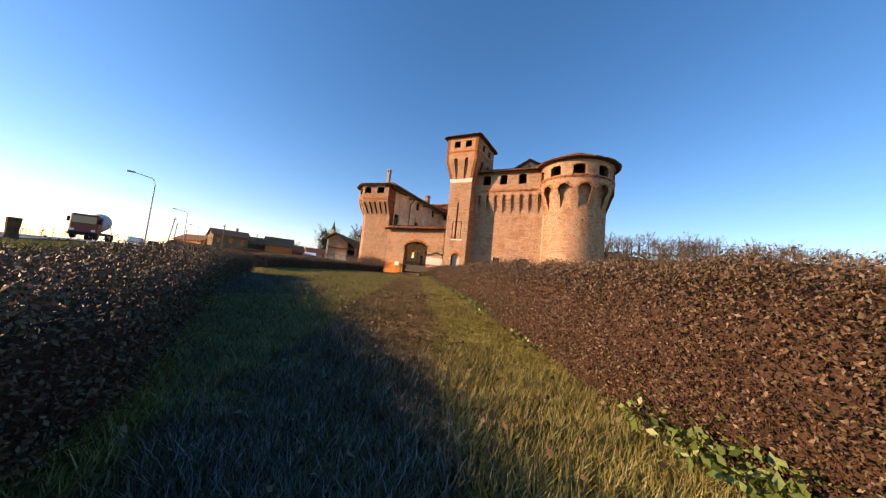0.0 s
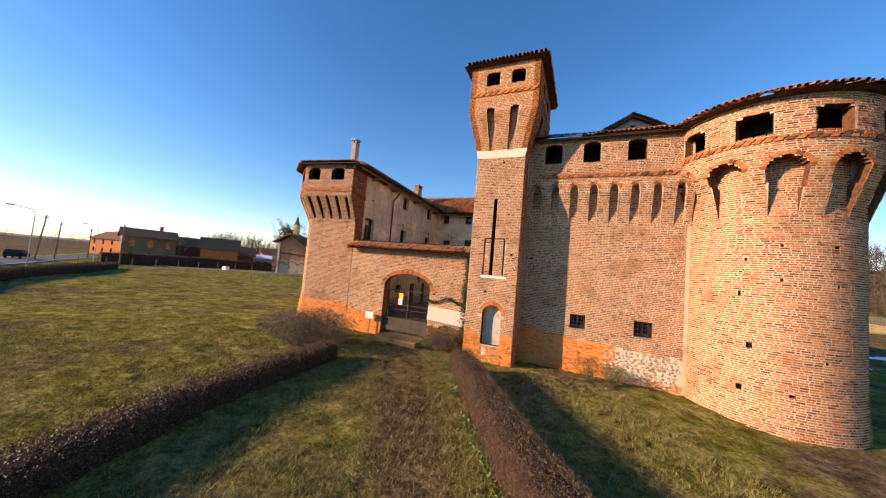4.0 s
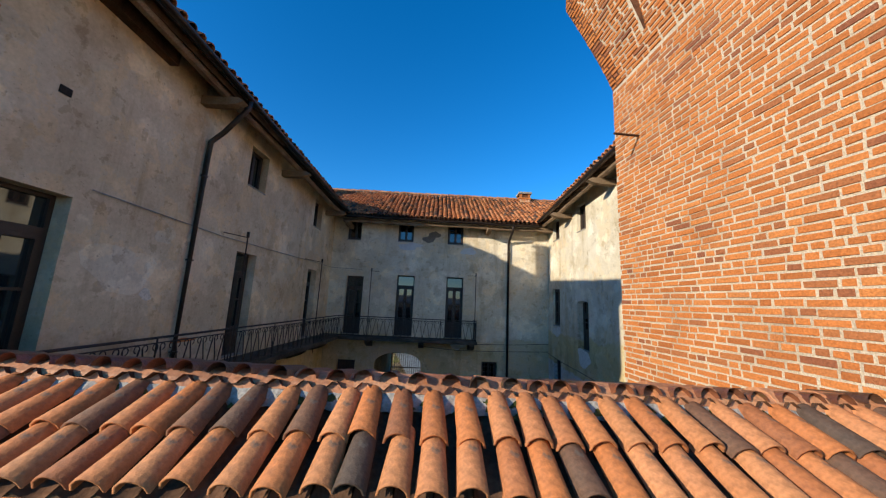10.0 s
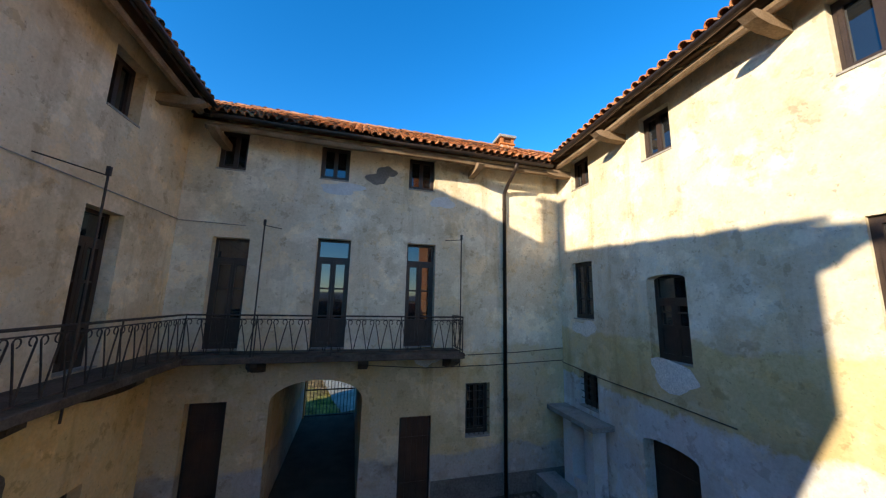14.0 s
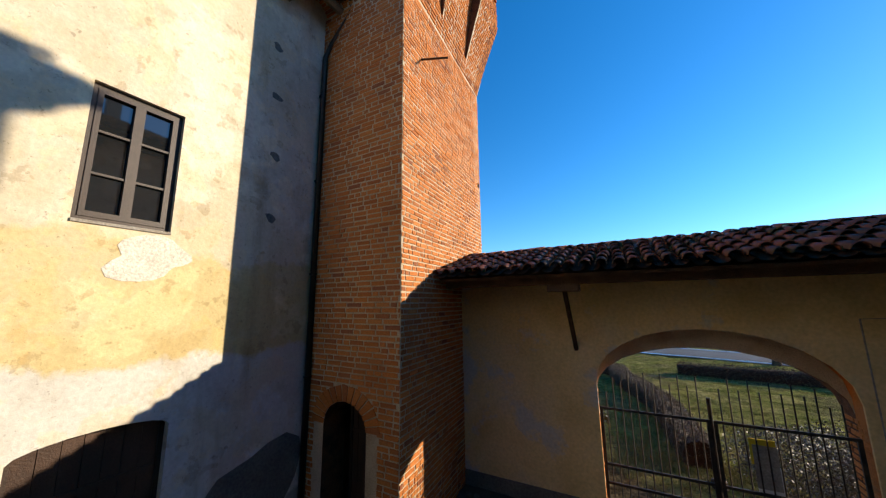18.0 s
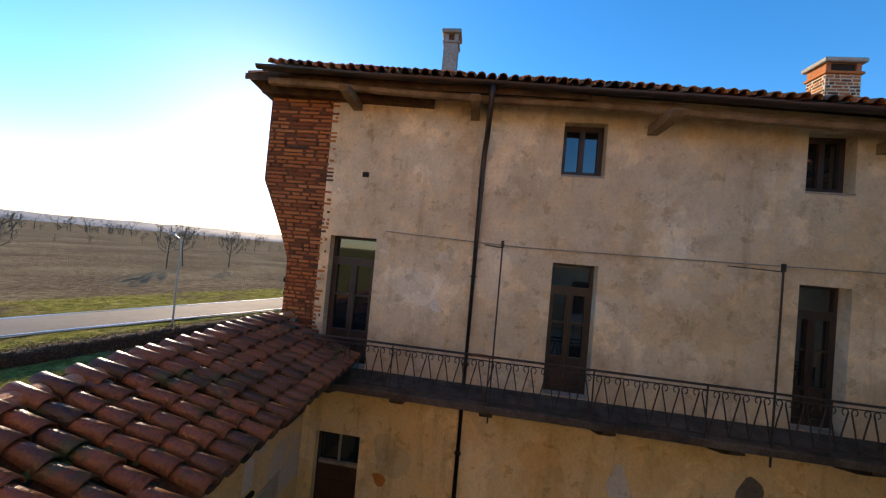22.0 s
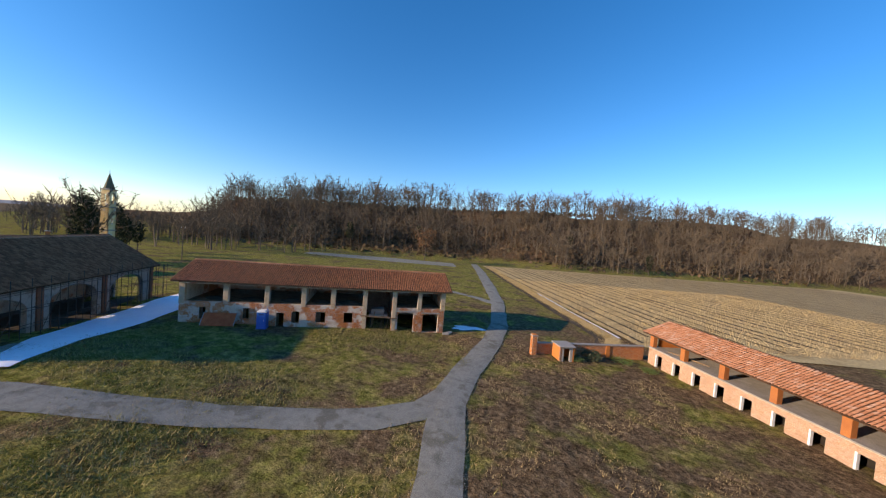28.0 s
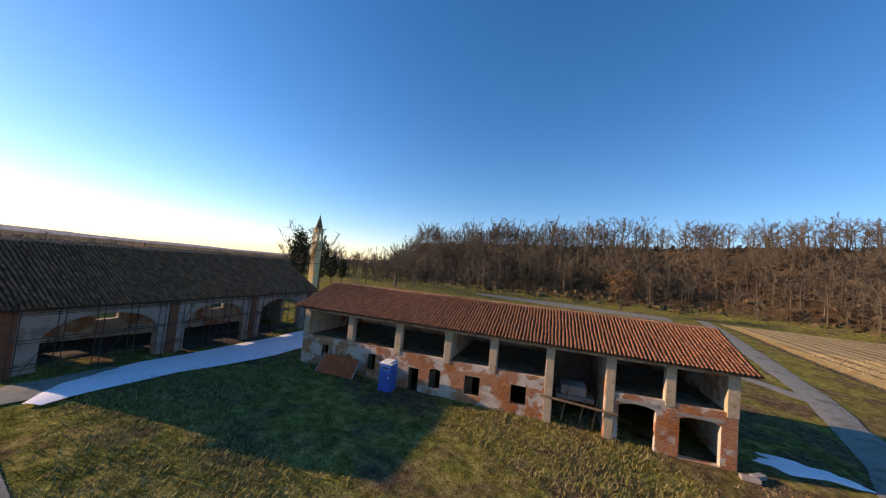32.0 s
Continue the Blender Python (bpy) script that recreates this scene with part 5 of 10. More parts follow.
sl = Vector((LR[0] - LE[0], 0, LR[1] - LE[1]))
kl = lambda u, d: u > (d / sl.length) * 4.9 and u < 12.4 + (d / sl.length) * (BR[0] - BE[0])
tile_roof(roofs, (LE[0], -0.6, wz(-0.6, LE[1])), (0, 1, -WUP), sl, 17.0, sl.length + 0.1, keep=kl, seed=12)
sr = Vector((RR[0] - RE[0], 0, RR[1] - RE[1]))
kr = lambda u, d: u > -(d / sr.length) * (BR[0] - BE[0])
tile_roof(roofs, (RE[0], BE[0], RE[1]), (0, -1, EUP), sr, 8.9, sr.length + 0.1, keep=lambda u, d: True, seed=13)
tile_roof(roofs, (RE[0], BE[0] + 4.2, ez(BE[0] + 4.2, RE[1])), (0, -1, EUP), sr, 4.2, sr.length + 0.1, keep=lambda u, d: (4.2 - u) < (d / sr.length) * 4.2, seed=14)
roof_board("north_deck", [(LE[0], BE[0] + 0.05, BE[1]), (RE[0], BE[0] + 0.05, BE[1]), (RR[0], BR[0], BR[1]), (LR[0], BR[0], BR[1])], 0.06, M_WOOD_DARK, roofs)
roof_board("west_deck", [(LE[0] - 0.05, -0.6, wz(-0.6, LE[1])), (LE[0] - 0.05, BE[0], LE[1]), (LR[0], BR[0], wz(BR[0], LR[1])), (LR[0], 4.3, wz(4.3, LR[1]))], 0.06, M_WOOD_DARK, roofs)
roof_board("east_deck", [(RE[0] + 0.05, 2.95, ez(2.95, RE[1])), (RE[0] + 0.05, BE[0], RE[1]), (RR[0], BR[0], ez(BR[0], RR[1])), (RR[0], 2.6, ez(2.6, RR[1])), (6.7, 0.8, ez(0.8, RE[1]) + 0.8), (6.7, 2.95, ez(2.95, RE[1]) + 0.8)], 0.06, M_WOOD_DARK, roofs)
roof_board("north_outer_slope", [(LR[0], BR[0], BR[1]), (RR[0], BR[0], BR[1]), (14.6, 20.4, 10.3), (-12, 20.4, 10.3)], 0.1, M_TILE_RED, roofs)
roof_board("west_outer_slope", [(LR[0], 4.3, wz(4.3, LR[1])), (LR[0], BR[0], wz(BR[0], LR[1])), (-12, 20.4, 10.3), (-12, 3, 10.8)], 0.1, M_TILE_RED, roofs)
roof_board("east_outer_slope", [(RR[0], 2.6, ez(2.6, RR[1])), (RR[0], BR[0], ez(BR[0], RR[1])), (14.6, 20.4, 10.3), (14.6, 0.8, 11.0)], 0.1, M_TILE_RED, roofs)
so = Vector((0, BR[0] - 20.4, BR[1] - 10.3))
tile_roof(roofs, (9.4, 20.4, 10.3), (-1, 0, 0), so, 17.6, so.length, seed=16, far=True, name="outer_tiles")
ridge_tiles(roofs, (-7.9, BR[0], BR[1] + 0.07), (9.2, BR[0], BR[1] + 0.09), 21)
ridge_tiles(roofs, (LR[0], 4.3, wz(4.3, LR[1]) + 0.07), (LR[0], 15.8, wz(15.8, LR[1]) + 0.05), 22)
ridge_tiles(roofs, (RR[0], 2.6, ez(2.6, RR[1]) + 0.07), (RR[0], 15.8, ez(15.8, RR[1]) + 0.05), 23)
for a, b in (((LE[0] + 0.05, BE[0] + 0.1, 10.46), (LR[0] + 0.2, BR[0] - 0.2, 12.72)), ((RE[0], BE[0] + 0.1, 10.44), (RR[0] - 0.2, BR[0] - 0.2, 12.66))):
    bm = bmesh.new()
    tube(bm, [a, b], 0.10, 6)
    part("valley_gutter", bm, M_GUTTER, roofs, "dark metal valley between two slopes")
# gallery roof over the curtain wall
gs = Vector((0, 2.2, 1.0))
tile_roof(roofs, (6.55, -0.05, 12.15), (1, 0, 0), gs, 8.4, gs.length, seed=15, name="gallery_tiles")
roof_board("gallery_deck", [(6.5, 0.0, 12.15), (15, 0.0, 12.15), (15, 2.2, 13.1), (6.5, 2.2, 13.1)], 0.07, M_WOOD_DARK, roofs)
# loft gable that rises behind the gallery roof
loft = thing("loft_gable", "low pale plastered gable under a tiled saddle roof behind the gallery", "gable", kind="structure")
part("gable_wall", slab([(9.95, 11.9), (13.95, 11.9), (13.95, 13.2), (11.95, 14.3), (9.95, 13.2)], [arch_hole(11.83, 12.07, 13.62, 13.88, 0.1, 6)], plane_y(3.0), -0.4, 0.0), M_STONE, loft, "grey plastered gable with a round vent")
for sx in (-1, 1):
    sd = Vector((-sx * 2.35, 0, 1.27))
    tile_roof(loft, (11.95 + sx * 2.35, 2.7 if sx < 0 else 8.0, 13.1), (0, 1, 0) if sx < 0 else (0, -1, 0), sd, 5.3, sd.length, seed=17 + sx, far=True, name="loft_tiles")
    roof_board("loft_deck", [(11.95 + sx * 2.35, 2.72, 13.1), (11.95 + sx * 2.35, 8.0, 13.1), (11.95, 8.0, 14.36), (11.95, 2.72, 14.36)], 0.1, M_WOOD_DARK, loft)
# gate tower roof: a low pyramid
tower_roof = thing("tower_roof", "shallow pyramid roof of clay tiles on the gate tower", "roof", kind="structure")
CX, CYT = (GX0 + GX1) / 2, (GY0 + GY1) / 2
hx, hy, rz0, rz1 = (GX1 - GX0) / 2 + 0.35, (GY1 - GY0) / 2 + 0.35, 16.0, 17.1
for k, (o, e, s, ln) in enumerate((((CX - hx, CYT - hy, rz0), (1, 0, 0), (0, hy, rz1 - rz0), 2 * hx), ((CX + hx, CYT + hy, rz0), (-1, 0, 0), (0, -hy, rz1 - rz0), 2 * hx), ((CX - hx, CYT + hy, rz0), (0, -1, 0), (hx, 0, rz1 - rz0), 2 * hy), ((CX + hx, CYT - hy, rz0), (0, 1, 0), (-hx, 0, rz1 - rz0), 2 * hy))):
    L = Vector(s).length
    tile_roof(tower_roof, o, e, s, ln, L, keep=lambda u, d, ln=ln, L=L: ln / 2 * d / L < u < ln - ln / 2 * d / L, seed=30 + k)
bm = bmesh.new()
vs = [bm.verts.new((CX + sx * hx, CYT + sy * hy, rz0)) for sx, sy in ((-1, -1), (1, -1), (1, 1), (-1, 1))]
ap = bm.verts.new((CX, CYT, rz1))
bm.faces.new(vs[::-1])
for i in range(4):
    bm.faces.new((vs[i], vs[(i + 1) % 4], ap))
part("deck", bm, M_WOOD_DARK, tower_roof)
out_of_true(tower_roof)

# ---- west corner tower ----
wt = thing("west_tower", "squat brick corner tower with flared gallery and arched windows", "tower", kind="structure")
PLAN = [(-4.8, 0.9), (-4.8, -0.02), (-8.45, -0.42), (-9.75, 0.55), (-10.4, 2.2), (-10.6, 4.5)]


def wt_out(z):
    return 0.18 * max(0, min(1, (2 - z) / 2.5)) + 0.82 * max(0, min(1, (z - 7.2) / 1.75)) ** 1.1


def miters(plan):
    out = []
    nn = []
    for (a, b), (c, d) in zip(plan, plan[1:]):
        v = Vector((c - a, d - b)).normalized()
        nn.append(Vector((v.y, -v.x)) * (1 if True else 1))
    for i in range(len(plan)):
        p, q = nn[max(0, i - 1)], nn[min(len(nn) - 1, i)]
        m = (p + q)
        m = m / max(0.35, (1 + p.dot(q)))
        out.append(m)
    return nn, out


WN, WM = miters(PLAN)
flip = -1 if WN[1].y > 0 else 1
WN, WM = [n * flip for n in WN], [m * flip for m in WM]


def wt_face(i):
    a, b = Vector(PLAN[i]), Vector(PLAN[i + 1])
    ln = (b - a).length
    def f(u, z, d):
        o = wt_out(z)
        east = i == 0
        p, q = a + WM[i] * o, b + WM[i + 1] * o
        if east:
            p, q = a + Vector((0.02, 0)), Vector((b.x + 0.02, (b + WM[1] * o).y))
        if i == 1:
            p = Vector((a.x, p.y if z > 5 else a.y))
        v = p + (q - p) * (u / ln) + WN[i] * d
        return (v.x, v.y, z)
    return f, ln


for i in range(len(PLAN) - 1):
    f, ln = wt_face(i)
    z0 = 5.2 if i == 0 else -0.8
    slots, wins = [], []
    if i > 0:
        k = max(1, int(ln / 0.68))
        slots = [arch_hole(ln * (j + 0.5) / k - 0.13, ln * (j + 0.5) / k + 0.13, 7.4, 8.95, 0.1, 6) for j in range(k)]
        cs = {1: [0.31, 0.80], 2: [0.5], 3: [0.5], 4: [0.5]}[i]
        wins = [arch_hole(ln * c - 0.47, ln * c + 0.47, 10.05, 10.9, 0.14, 6) for c in cs]
    # east face: joints use the dark reveal tone, its shade painted in
    part("core", grid_slab(0, ln, z0, 11.15, slots + wins, f, 0.35, 100, max(8, int(ln / 0.065))), M_MORTAR if i else M_REVEAL_SHADE, wt)
    if slots:
        part("slot_bed", grid_slab(0.05, ln - 0.05, 7.2, 9.2, [], lambda u, z, d, f=f: f(u, z, d - 0.02 - 0.85 * (wt_out(z) if z > 5 else 0)), 0.05, 10, 6), M_MORTAR, wt)
        brick_mesh("bed_brickwork", brick_rows(0.06, ln - 0.06, 7.25, 9.15, rng), lambda u, z, d, f=f: f(u, z, d - 0.02 - 0.85 * wt_out(z)), M_BRICK, wt, "", rng)
        teeth("frieze", 0.1, ln - 0.1, 9.3, f, wt)
    hs = slots + wins
    keep = lambda u, z, hs=hs: not any(inside(u, z, h) for h in hs)
    top_of = lambda u: 1.75 + 0.25 * noise.noise((u * 0.8, i * 3.0, 2)) + 0.13 * noise.noise((u * 3.3, i * 3.0, 5))
    brick_mesh("brickwork", brick_rows(0, ln, 1.2 if i else z0, 11.1, rng, keep=lambda u, z: keep(u, z) and (not i or z > top_of(u))), f, M_BRICK, wt, "red brickwork with pale joints", rng)
    if i:
        part("raw_core", slab(worn_edge(0.02, ln - 0.02, top_of, -0.7), [], f, -0.004, 0.011), M_BRICK_RAW, wt, "powdery orange brick")
        brick_mesh("eroded_base", brick_rows(0, ln, -0.7, 2.3, rng, joint=0.014, keep=lambda u, z: z < top_of(u) and noise.noise((u * 2.3, z * 5.1, 9.0 + i)) > -0.42), f, M_BRICK_RAW, wt, "crumbling orange base", rng, proud=0.018, rough=0.03)
roof_board("eaves_filling", [(-4.6, -0.9, 11.36), (-4.6, 3.0, 11.2), (-5.4, 3.0, 11.2), (-5.4, -0.9, 11.36)], 0.5, M_WOOD_DARK, wt)
# near-black sheets: painted shade behind the tower windows
boxpart("gallery_floor", (-9.6, 0.3, 9.7, -5.2, 4.0, 9.8), M_DARK, wt)
boxpart("gallery_back", (-9.4, 2.4, 9.0, -5.2, 2.6, 11.2), M_DARK, wt)
roof_w = thing("west_tower_roof", "low tiled hip roof on the west tower", "roof", kind="structure")
ring = [Vector(p) + m * (0.82 + 0.42) for p, m in zip(PLAN, WM)]
ring[0], ring[1] = Vector((-4.35, 0.9)), Vector((-4.35, ring[1].y))
top = Vector((-8.4, 4.2, 12.75))
for i in range(1, len(ring) - 1):
    a, b = Vector((*ring[i], 11.15)), Vector((*ring[i + 1], 11.15))
    mid = (a + b) / 2
    e = (b - a).normalized()
    foot = a + e * (top - a).dot(e)
    s = top - foot
    t0 = (top - a).dot(e)
    ln, L = (b - a).length, s.length
    tile_roof(roof_w, a, e, s, ln, L, keep=lambda u, d, t0=t0, ln=ln, L=L: t0 * d / L < u < ln + (t0 - ln) * d / L, seed=40 + i, material=M_TILE)
    roof_board("deck", [a[:], b[:], top[:]], 0.06, M_WOOD_DARK, roof_w)
roof_board("deck", [(-4.35, ring[1].y, 11.15), top[:], (-8.4, 6, 13.05), (-4.1, 6, 10.80)], 0.14, M_WOOD_DARK, roof_w)

# ---- round tower ----
RC, RAD, RUP = Vector((17.2, 1.3)), 2.87, 0.62
rt = thing("round_tower", "massive round brick tower with a flared gallery on arched corbels", "tower", kind="structure")


def rt_out(z):
    return 0.12 * max(0, min(1, (1 - z) / 2)) + RUP * max(0, min(1, (z - 7.6) / 1.9)) ** 1.1


def rt_face(u, z, d):
    a = u / RAD
    r = RAD + rt_out(z) + d
    return (RC.x + r * math.sin(a), RC.y - r * math.cos(a), z)


A0, A1 = -1.75 * RAD, 2.4 * RAD
arches = [[(u - 0.40, 7.7), (u + 0.40, 7.7), (u + 0.49, 9.45), (u + 0.42, 9.68), (u + 0.24, 9.84), (u, 9.90), (u - 0.24, 9.84), (u - 0.42, 9.68), (u - 0.49, 9.45)] for u in [(-1.28 + 0.54 * k) * RAD for k in range(7)]]
rwins = [arch_hole(u - 0.46, u + 0.46, 10.75, 11.7, 0.16, 6) for u in [(-1.12 + 0.65 * k) * RAD for k in range(6)]]
holes_put = [(u * RAD, z) for u, z in ((-0.55, 7.55), (-0.2, 7.75), (0.3, 7.8), (-0.55, 6.0), (-0.2, 6.5), (0.35, 6.5), (-0.62, 4.6), (-0.2, 5.2), (0.37, 5.1), (-0.5, 2.6), (0.25, 2.3), (-0.6, 0.9), (-0.1, 1.0), (0.9, 6.4), (0.9, 4.0), (1.4, 5.2))]
small = [[(u - 0.075, z - 0.075), (u + 0.075, z - 0.075), (u + 0.075, z + 0.075), (u - 0.075, z + 0.075)] for u, z in holes_put]
part("core", grid_slab(A0, A1, -1.2, 12.15, arches + rwins + small, rt_face, 0.4, 120, 130), M_MORTAR, rt)
part("corbel_bed", grid_slab(A0, A1, 7.3, 10.2, [], lambda u, z, d: rt_face(u, z, d - rt_out(z) - 0.02), 0.05, 4, 60), M_MORTAR, rt)
brick_mesh("bed_brickwork", brick_rows(A0, A1, 7.4, 10.0, rng, keep=lambda u, z: any(h[0][0] - 0.2 < u < h[1][0] + 0.2 for h in arches)), lambda u, z, d: rt_face(u, z, d - rt_out(z) - 0.02), M_BRICK, rt, "", rng)
hs = arches + rwins + small
brick_mesh("brickwork", brick_rows(A0, A1, -1.1, 12.1, rng, keep=lambda u, z: not any(abs(h[0][0] - u) < 1.6 and inside(u, z, h) for h in hs)), rt_face, M_BRICK, rt, "long courses of red and brown brick", rng)
for h in arches:
    voussoirs("corbel_arch", (h[0][0] + h[1][0]) / 2, 9.42, 0.49, 0.48, 0.16, rt_face, rt, count=17, material=M_BRICK)
teeth("frieze", A0, A1, 10.5, rt_face, rt, M_BRICK)
# near-black floor and drum: painted shade inside the gallery
boxpart("gallery_floor", (RC.x - 2, RC.y - 2, 10.5, RC.x + 2, RC.y + 2, 10.6), M_DARK, rt)
bm = bmesh.new()
bmesh.ops.create_cone(bm, cap_ends=True, segments=24, radius1=2.35, radius2=2.35, depth=2.2, matrix=Matrix.Translation((RC.x, RC.y, 11.5)))
part("gallery_core", bm, M_DARK, rt)
rr = thing("round_tower_roof", "conical tiled roof with a ragged mossy edge", "roof", kind="structure")
verts, faces = [], []
q = random.Random(77)
for j in range(11):
    r0, z0 = 4.0 - j * 0.34, 12.15 + j * 0.16
    n = max(8, int(2 * math.pi * r0 / 0.22))
    for i in range(n):
        a = 2 * math.pi * i / n + q.uniform(-0.01, 0.01)
        rad, tan = Vector((math.sin(a), -math.cos(a), 0)), Vector((math.cos(a), math.sin(a), 0))
        s = (-rad * 0.34 + Vector((0, 0, 0.16))).normalized()
        nn = tan.cross(s)
        nn = nn if nn.z > 0 else -nn
        k = len(verts)
        base = Vector((RC.x, RC.y, z0)) + rad * (r0 + q.uniform(-0.03, 0.03)) + nn * (0.03 + q.uniform(-0.01, 0.012))
        for x, y, z in TV:
            verts.append((base + tan * x + s * y + nn * z)[:])
        faces += [tuple(k + w for w in f) for f in TF]
tagged(obj("roof_tiles", verts, faces, M_TILE, rr, "rings of clay tiles", smooth=True), kind="stuff")
bm = bmesh.new()
bmesh.ops.create_cone(bm, cap_ends=True, segments=48, radius1=3.95, radius2=0.05, depth=1.8, matrix=Matrix.Translation((RC.x, RC.y, 12.15 + 0.9)))
part("deck", bm, M_WOOD_DARK, rr)


# ---- windows, doors and fittings of the courtyard ----
def ubox(bm, to3, u0, u1, z0, z1, d0, d1):
    vs = [bm.verts.new(to3(u, z, d)) for d in (d0, d1) for z in (z0, z1) for u in (u0, u1)]
    for f in ((0, 1, 3, 2), (4, 6, 7, 5), (0, 4, 5, 1), (2, 3, 7, 6), (0, 2, 6, 4), (1, 5, 7, 3)):
        bm.faces.new([vs[i] for i in f])


def upart(name, boxes, to3, material, parent, label=""):
    bm = bmesh.new()
    for b in boxes:
        ubox(bm, to3, *b)
    return part(name, bm, material, parent, label)


count = {"window": 0, "door": 0}


def window(q, to3, deep=0.16, leaves=2, rows=1, label="brown wooden casement window with dark glass"):
    """A casement of two leaves set back in its opening."""
    u0, u1, z0, z1 = q
    count["window"] += 1
    w = thing("window_%d" % count["window"], label, "window", kind="structure")
    f = 0.055
    d0, d1 = -deep - 0.07, -deep
    upart("window_frame", [(u0, u0 + f, z0, z1, d0, d1), (u1 - f, u1, z0, z1, d0, d1), (u0 + f, u1 - f, z0, z0 + f, d0, d1), (u0 + f, u1 - f, z1 - f, z1, d0, d1)], to3, M_FRAME, w)
    iw = (u1 - u0 - 2 * f) / leaves
    for k in range(leaves):
        a, b = u0 + f + k * iw, u0 + f + (k + 1) * iw
        g = 0.05
        bars = [(a, a + g, z0 + f, z1 - f, d0 + 0.01, d1 + 0.012), (b - g, b, z0 + f, z1 - f, d0 + 0.01, d1 + 0.012), (a + g, b - g, z0 + f, z0 + f + g * 1.3, d0 + 0.01, d1 + 0.012), (a + g, b - g, z1 - f - g, z1 - f, d0 + 0.01, d1 + 0.012)]
        for r in range(1, rows):
            zz = z0 + f + (z1 - z0 - 2 * f) * r / rows
            bars.append((a + g, b - g, zz - 0.014, zz + 0.014, d0 + 0.02, d1))
        sash = upart("sash", bars, to3, M_FRAME, w)
        upart("pane", [(a + g, b - g, z0 + f + g, z1 - f - g, d0 + 0.025, d0 + 0.031)], to3, M_GLASS, sash, "dark reflecting glass")
    upart("window_sill", [(u0 - 0.0, u1 + 0.0, z0 - 0.03, z0 + 0.004, d0, 0.02)], to3, M_STONE, w)
    return w


def french_door(q, to3, deep=0.22, label="tall brown glazed balcony door with transom light"):
    u0, u1, z0, z1 = q
    count["door"] += 1
    w = thing("door_%d" % count["door"], label, "door", kind="structure")
    f, d0, d1 = 0.06, -deep - 0.08, -deep
    tr = z1 - 0.52
    upart("door_frame", [(u0, u0 + f, z0, z1, d0, d1), (u1 - f, u1, z0, z1, d0, d1), (u0 + f, u1 - f, z1 - f, z1, d0, d1), (u0 + f, u1 - f, tr - 0.05, tr + 0.05, d0, d1 + 0.02)], to3, M_FRAME, w)
    upart("transom_pane", [(u0 + f, u1 - f, tr + 0.05, z1 - f, d0 + 0.03, d0 + 0.036)], to3, M_GLASS, w, "glass light over the door")
    m = (u0 + u1) / 2
    for a, b in ((u0 + f, m - 0.004), (m + 0.004, u1 - f)):
        g = 0.065
        pz = z0 + 0.72
        mid = (pz + tr) / 2
        leaf = upart("leaf", [(a, a + g, z0, tr - 0.05, d0 + 0.01, d1 + 0.015), (b - g, b, z0, tr - 0.05, d0 + 0.01, d1 + 0.015), (a + g, b - g, z0, z0 + 0.14, d0 + 0.01, d1 + 0.015), (a + g, b - g, tr - 0.12, tr - 0.05, d0 + 0.01, d1 + 0.015), (a + g, b - g, pz - 0.07, pz, d0 + 0.01, d1 + 0.015), (a + g, b - g, mid - 0.02, mid + 0.02, d0 + 0.02, d1 + 0.005)], to3, M_FRAME, w)
        upart("panel", [(a + g, b - g, z0 + 0.14, pz - 0.07, d0 + 0.02, d1 - 0.015)], to3, M_FRAME, leaf, "solid lower panel")
        upart("pane", [(a + g, b - g, pz, tr - 0.12, d0 + 0.03, d0 + 0.036)], to3, M_GLASS, leaf, "dark glass")
    upart("threshold", [(u0, u1, z0 - 0.02, z0 + 0.012, d0, 0.0)], to3, M_STONE, w)
    return w


def plank_door(q, to3, deep=0.2, planks=6, transom=0.0, rise=0.0, label="closed dark brown plank door", rails=2):
    u0, u1, z0, z1 = q
    count["door"] += 1
    w = thing("door_%d" % count["door"], label, "door", kind="structure")
    top = z1 - transom
    d0, d1 = -deep - 0.05, -deep
    upart("door_frame", [(u0, u0 + 0.05, z0, z1, d0, d1 + 0.02), (u1 - 0.05, u1, z0, z1, d0, d1 + 0.02)], to3, M_FRAME, w)
    pw = (u1 - u0 - 0.1) / planks
    for k in range(planks):
        a = u0 + 0.05 + k * pw
        upart("plank", [(a + 0.003, a + pw - 0.003, z0, top, d0, d1 + 0.004 * (k % 2))], to3, M_DOOR, w)
    for r in range(rails):
        zz = z0 + (top - z0) * (0.25 + 0.5 * r)
        upart("rail", [(u0 + 0.06, u1 - 0.06, zz - 0.03, zz + 0.03, d1, d1 + 0.02)], to3, M_DOOR, w)
    if transom:
        upart("transom_frame", [(u0 + 0.05, u1 - 0.05, top - 0.03, top + 0.04, d0, d1 + 0.04), (u0 + 0.05, u1 - 0.05, z1 - 0.04, z1, d0, d1 + 0.02), ((u0 + u1) / 2 - 0.025, (u0 + u1) / 2 + 0.025, top, z1, d0, d1 + 0.02)], to3, M_STONE, w, "pale painted transom bars")
        upart("transom_pane", [(u0 + 0.05, u1 - 0.05, top + 0.04, z1 - 0.04, d0 + 0.015, d0 + 0.02)], to3, M_GLASS, w)
    return w


def grille(q, to3, parent, nu=5, nz=6):
    u0, u1, z0, z1 = q
    for k in range(1, nu):
        u = u0 + (u1 - u0) * k / nu
        upart("bar", [(u - 0.009, u + 0.009, z0, z1, -0.09, -0.072)], to3, M_IRON, parent)
    for k in range(1, nz):
        z = z0 + (z1 - z0) * k / nz
        upart("bar", [(u0, u1, z - 0.009, z + 0.009, -0.072, -0.054)], to3, M_IRON, parent)


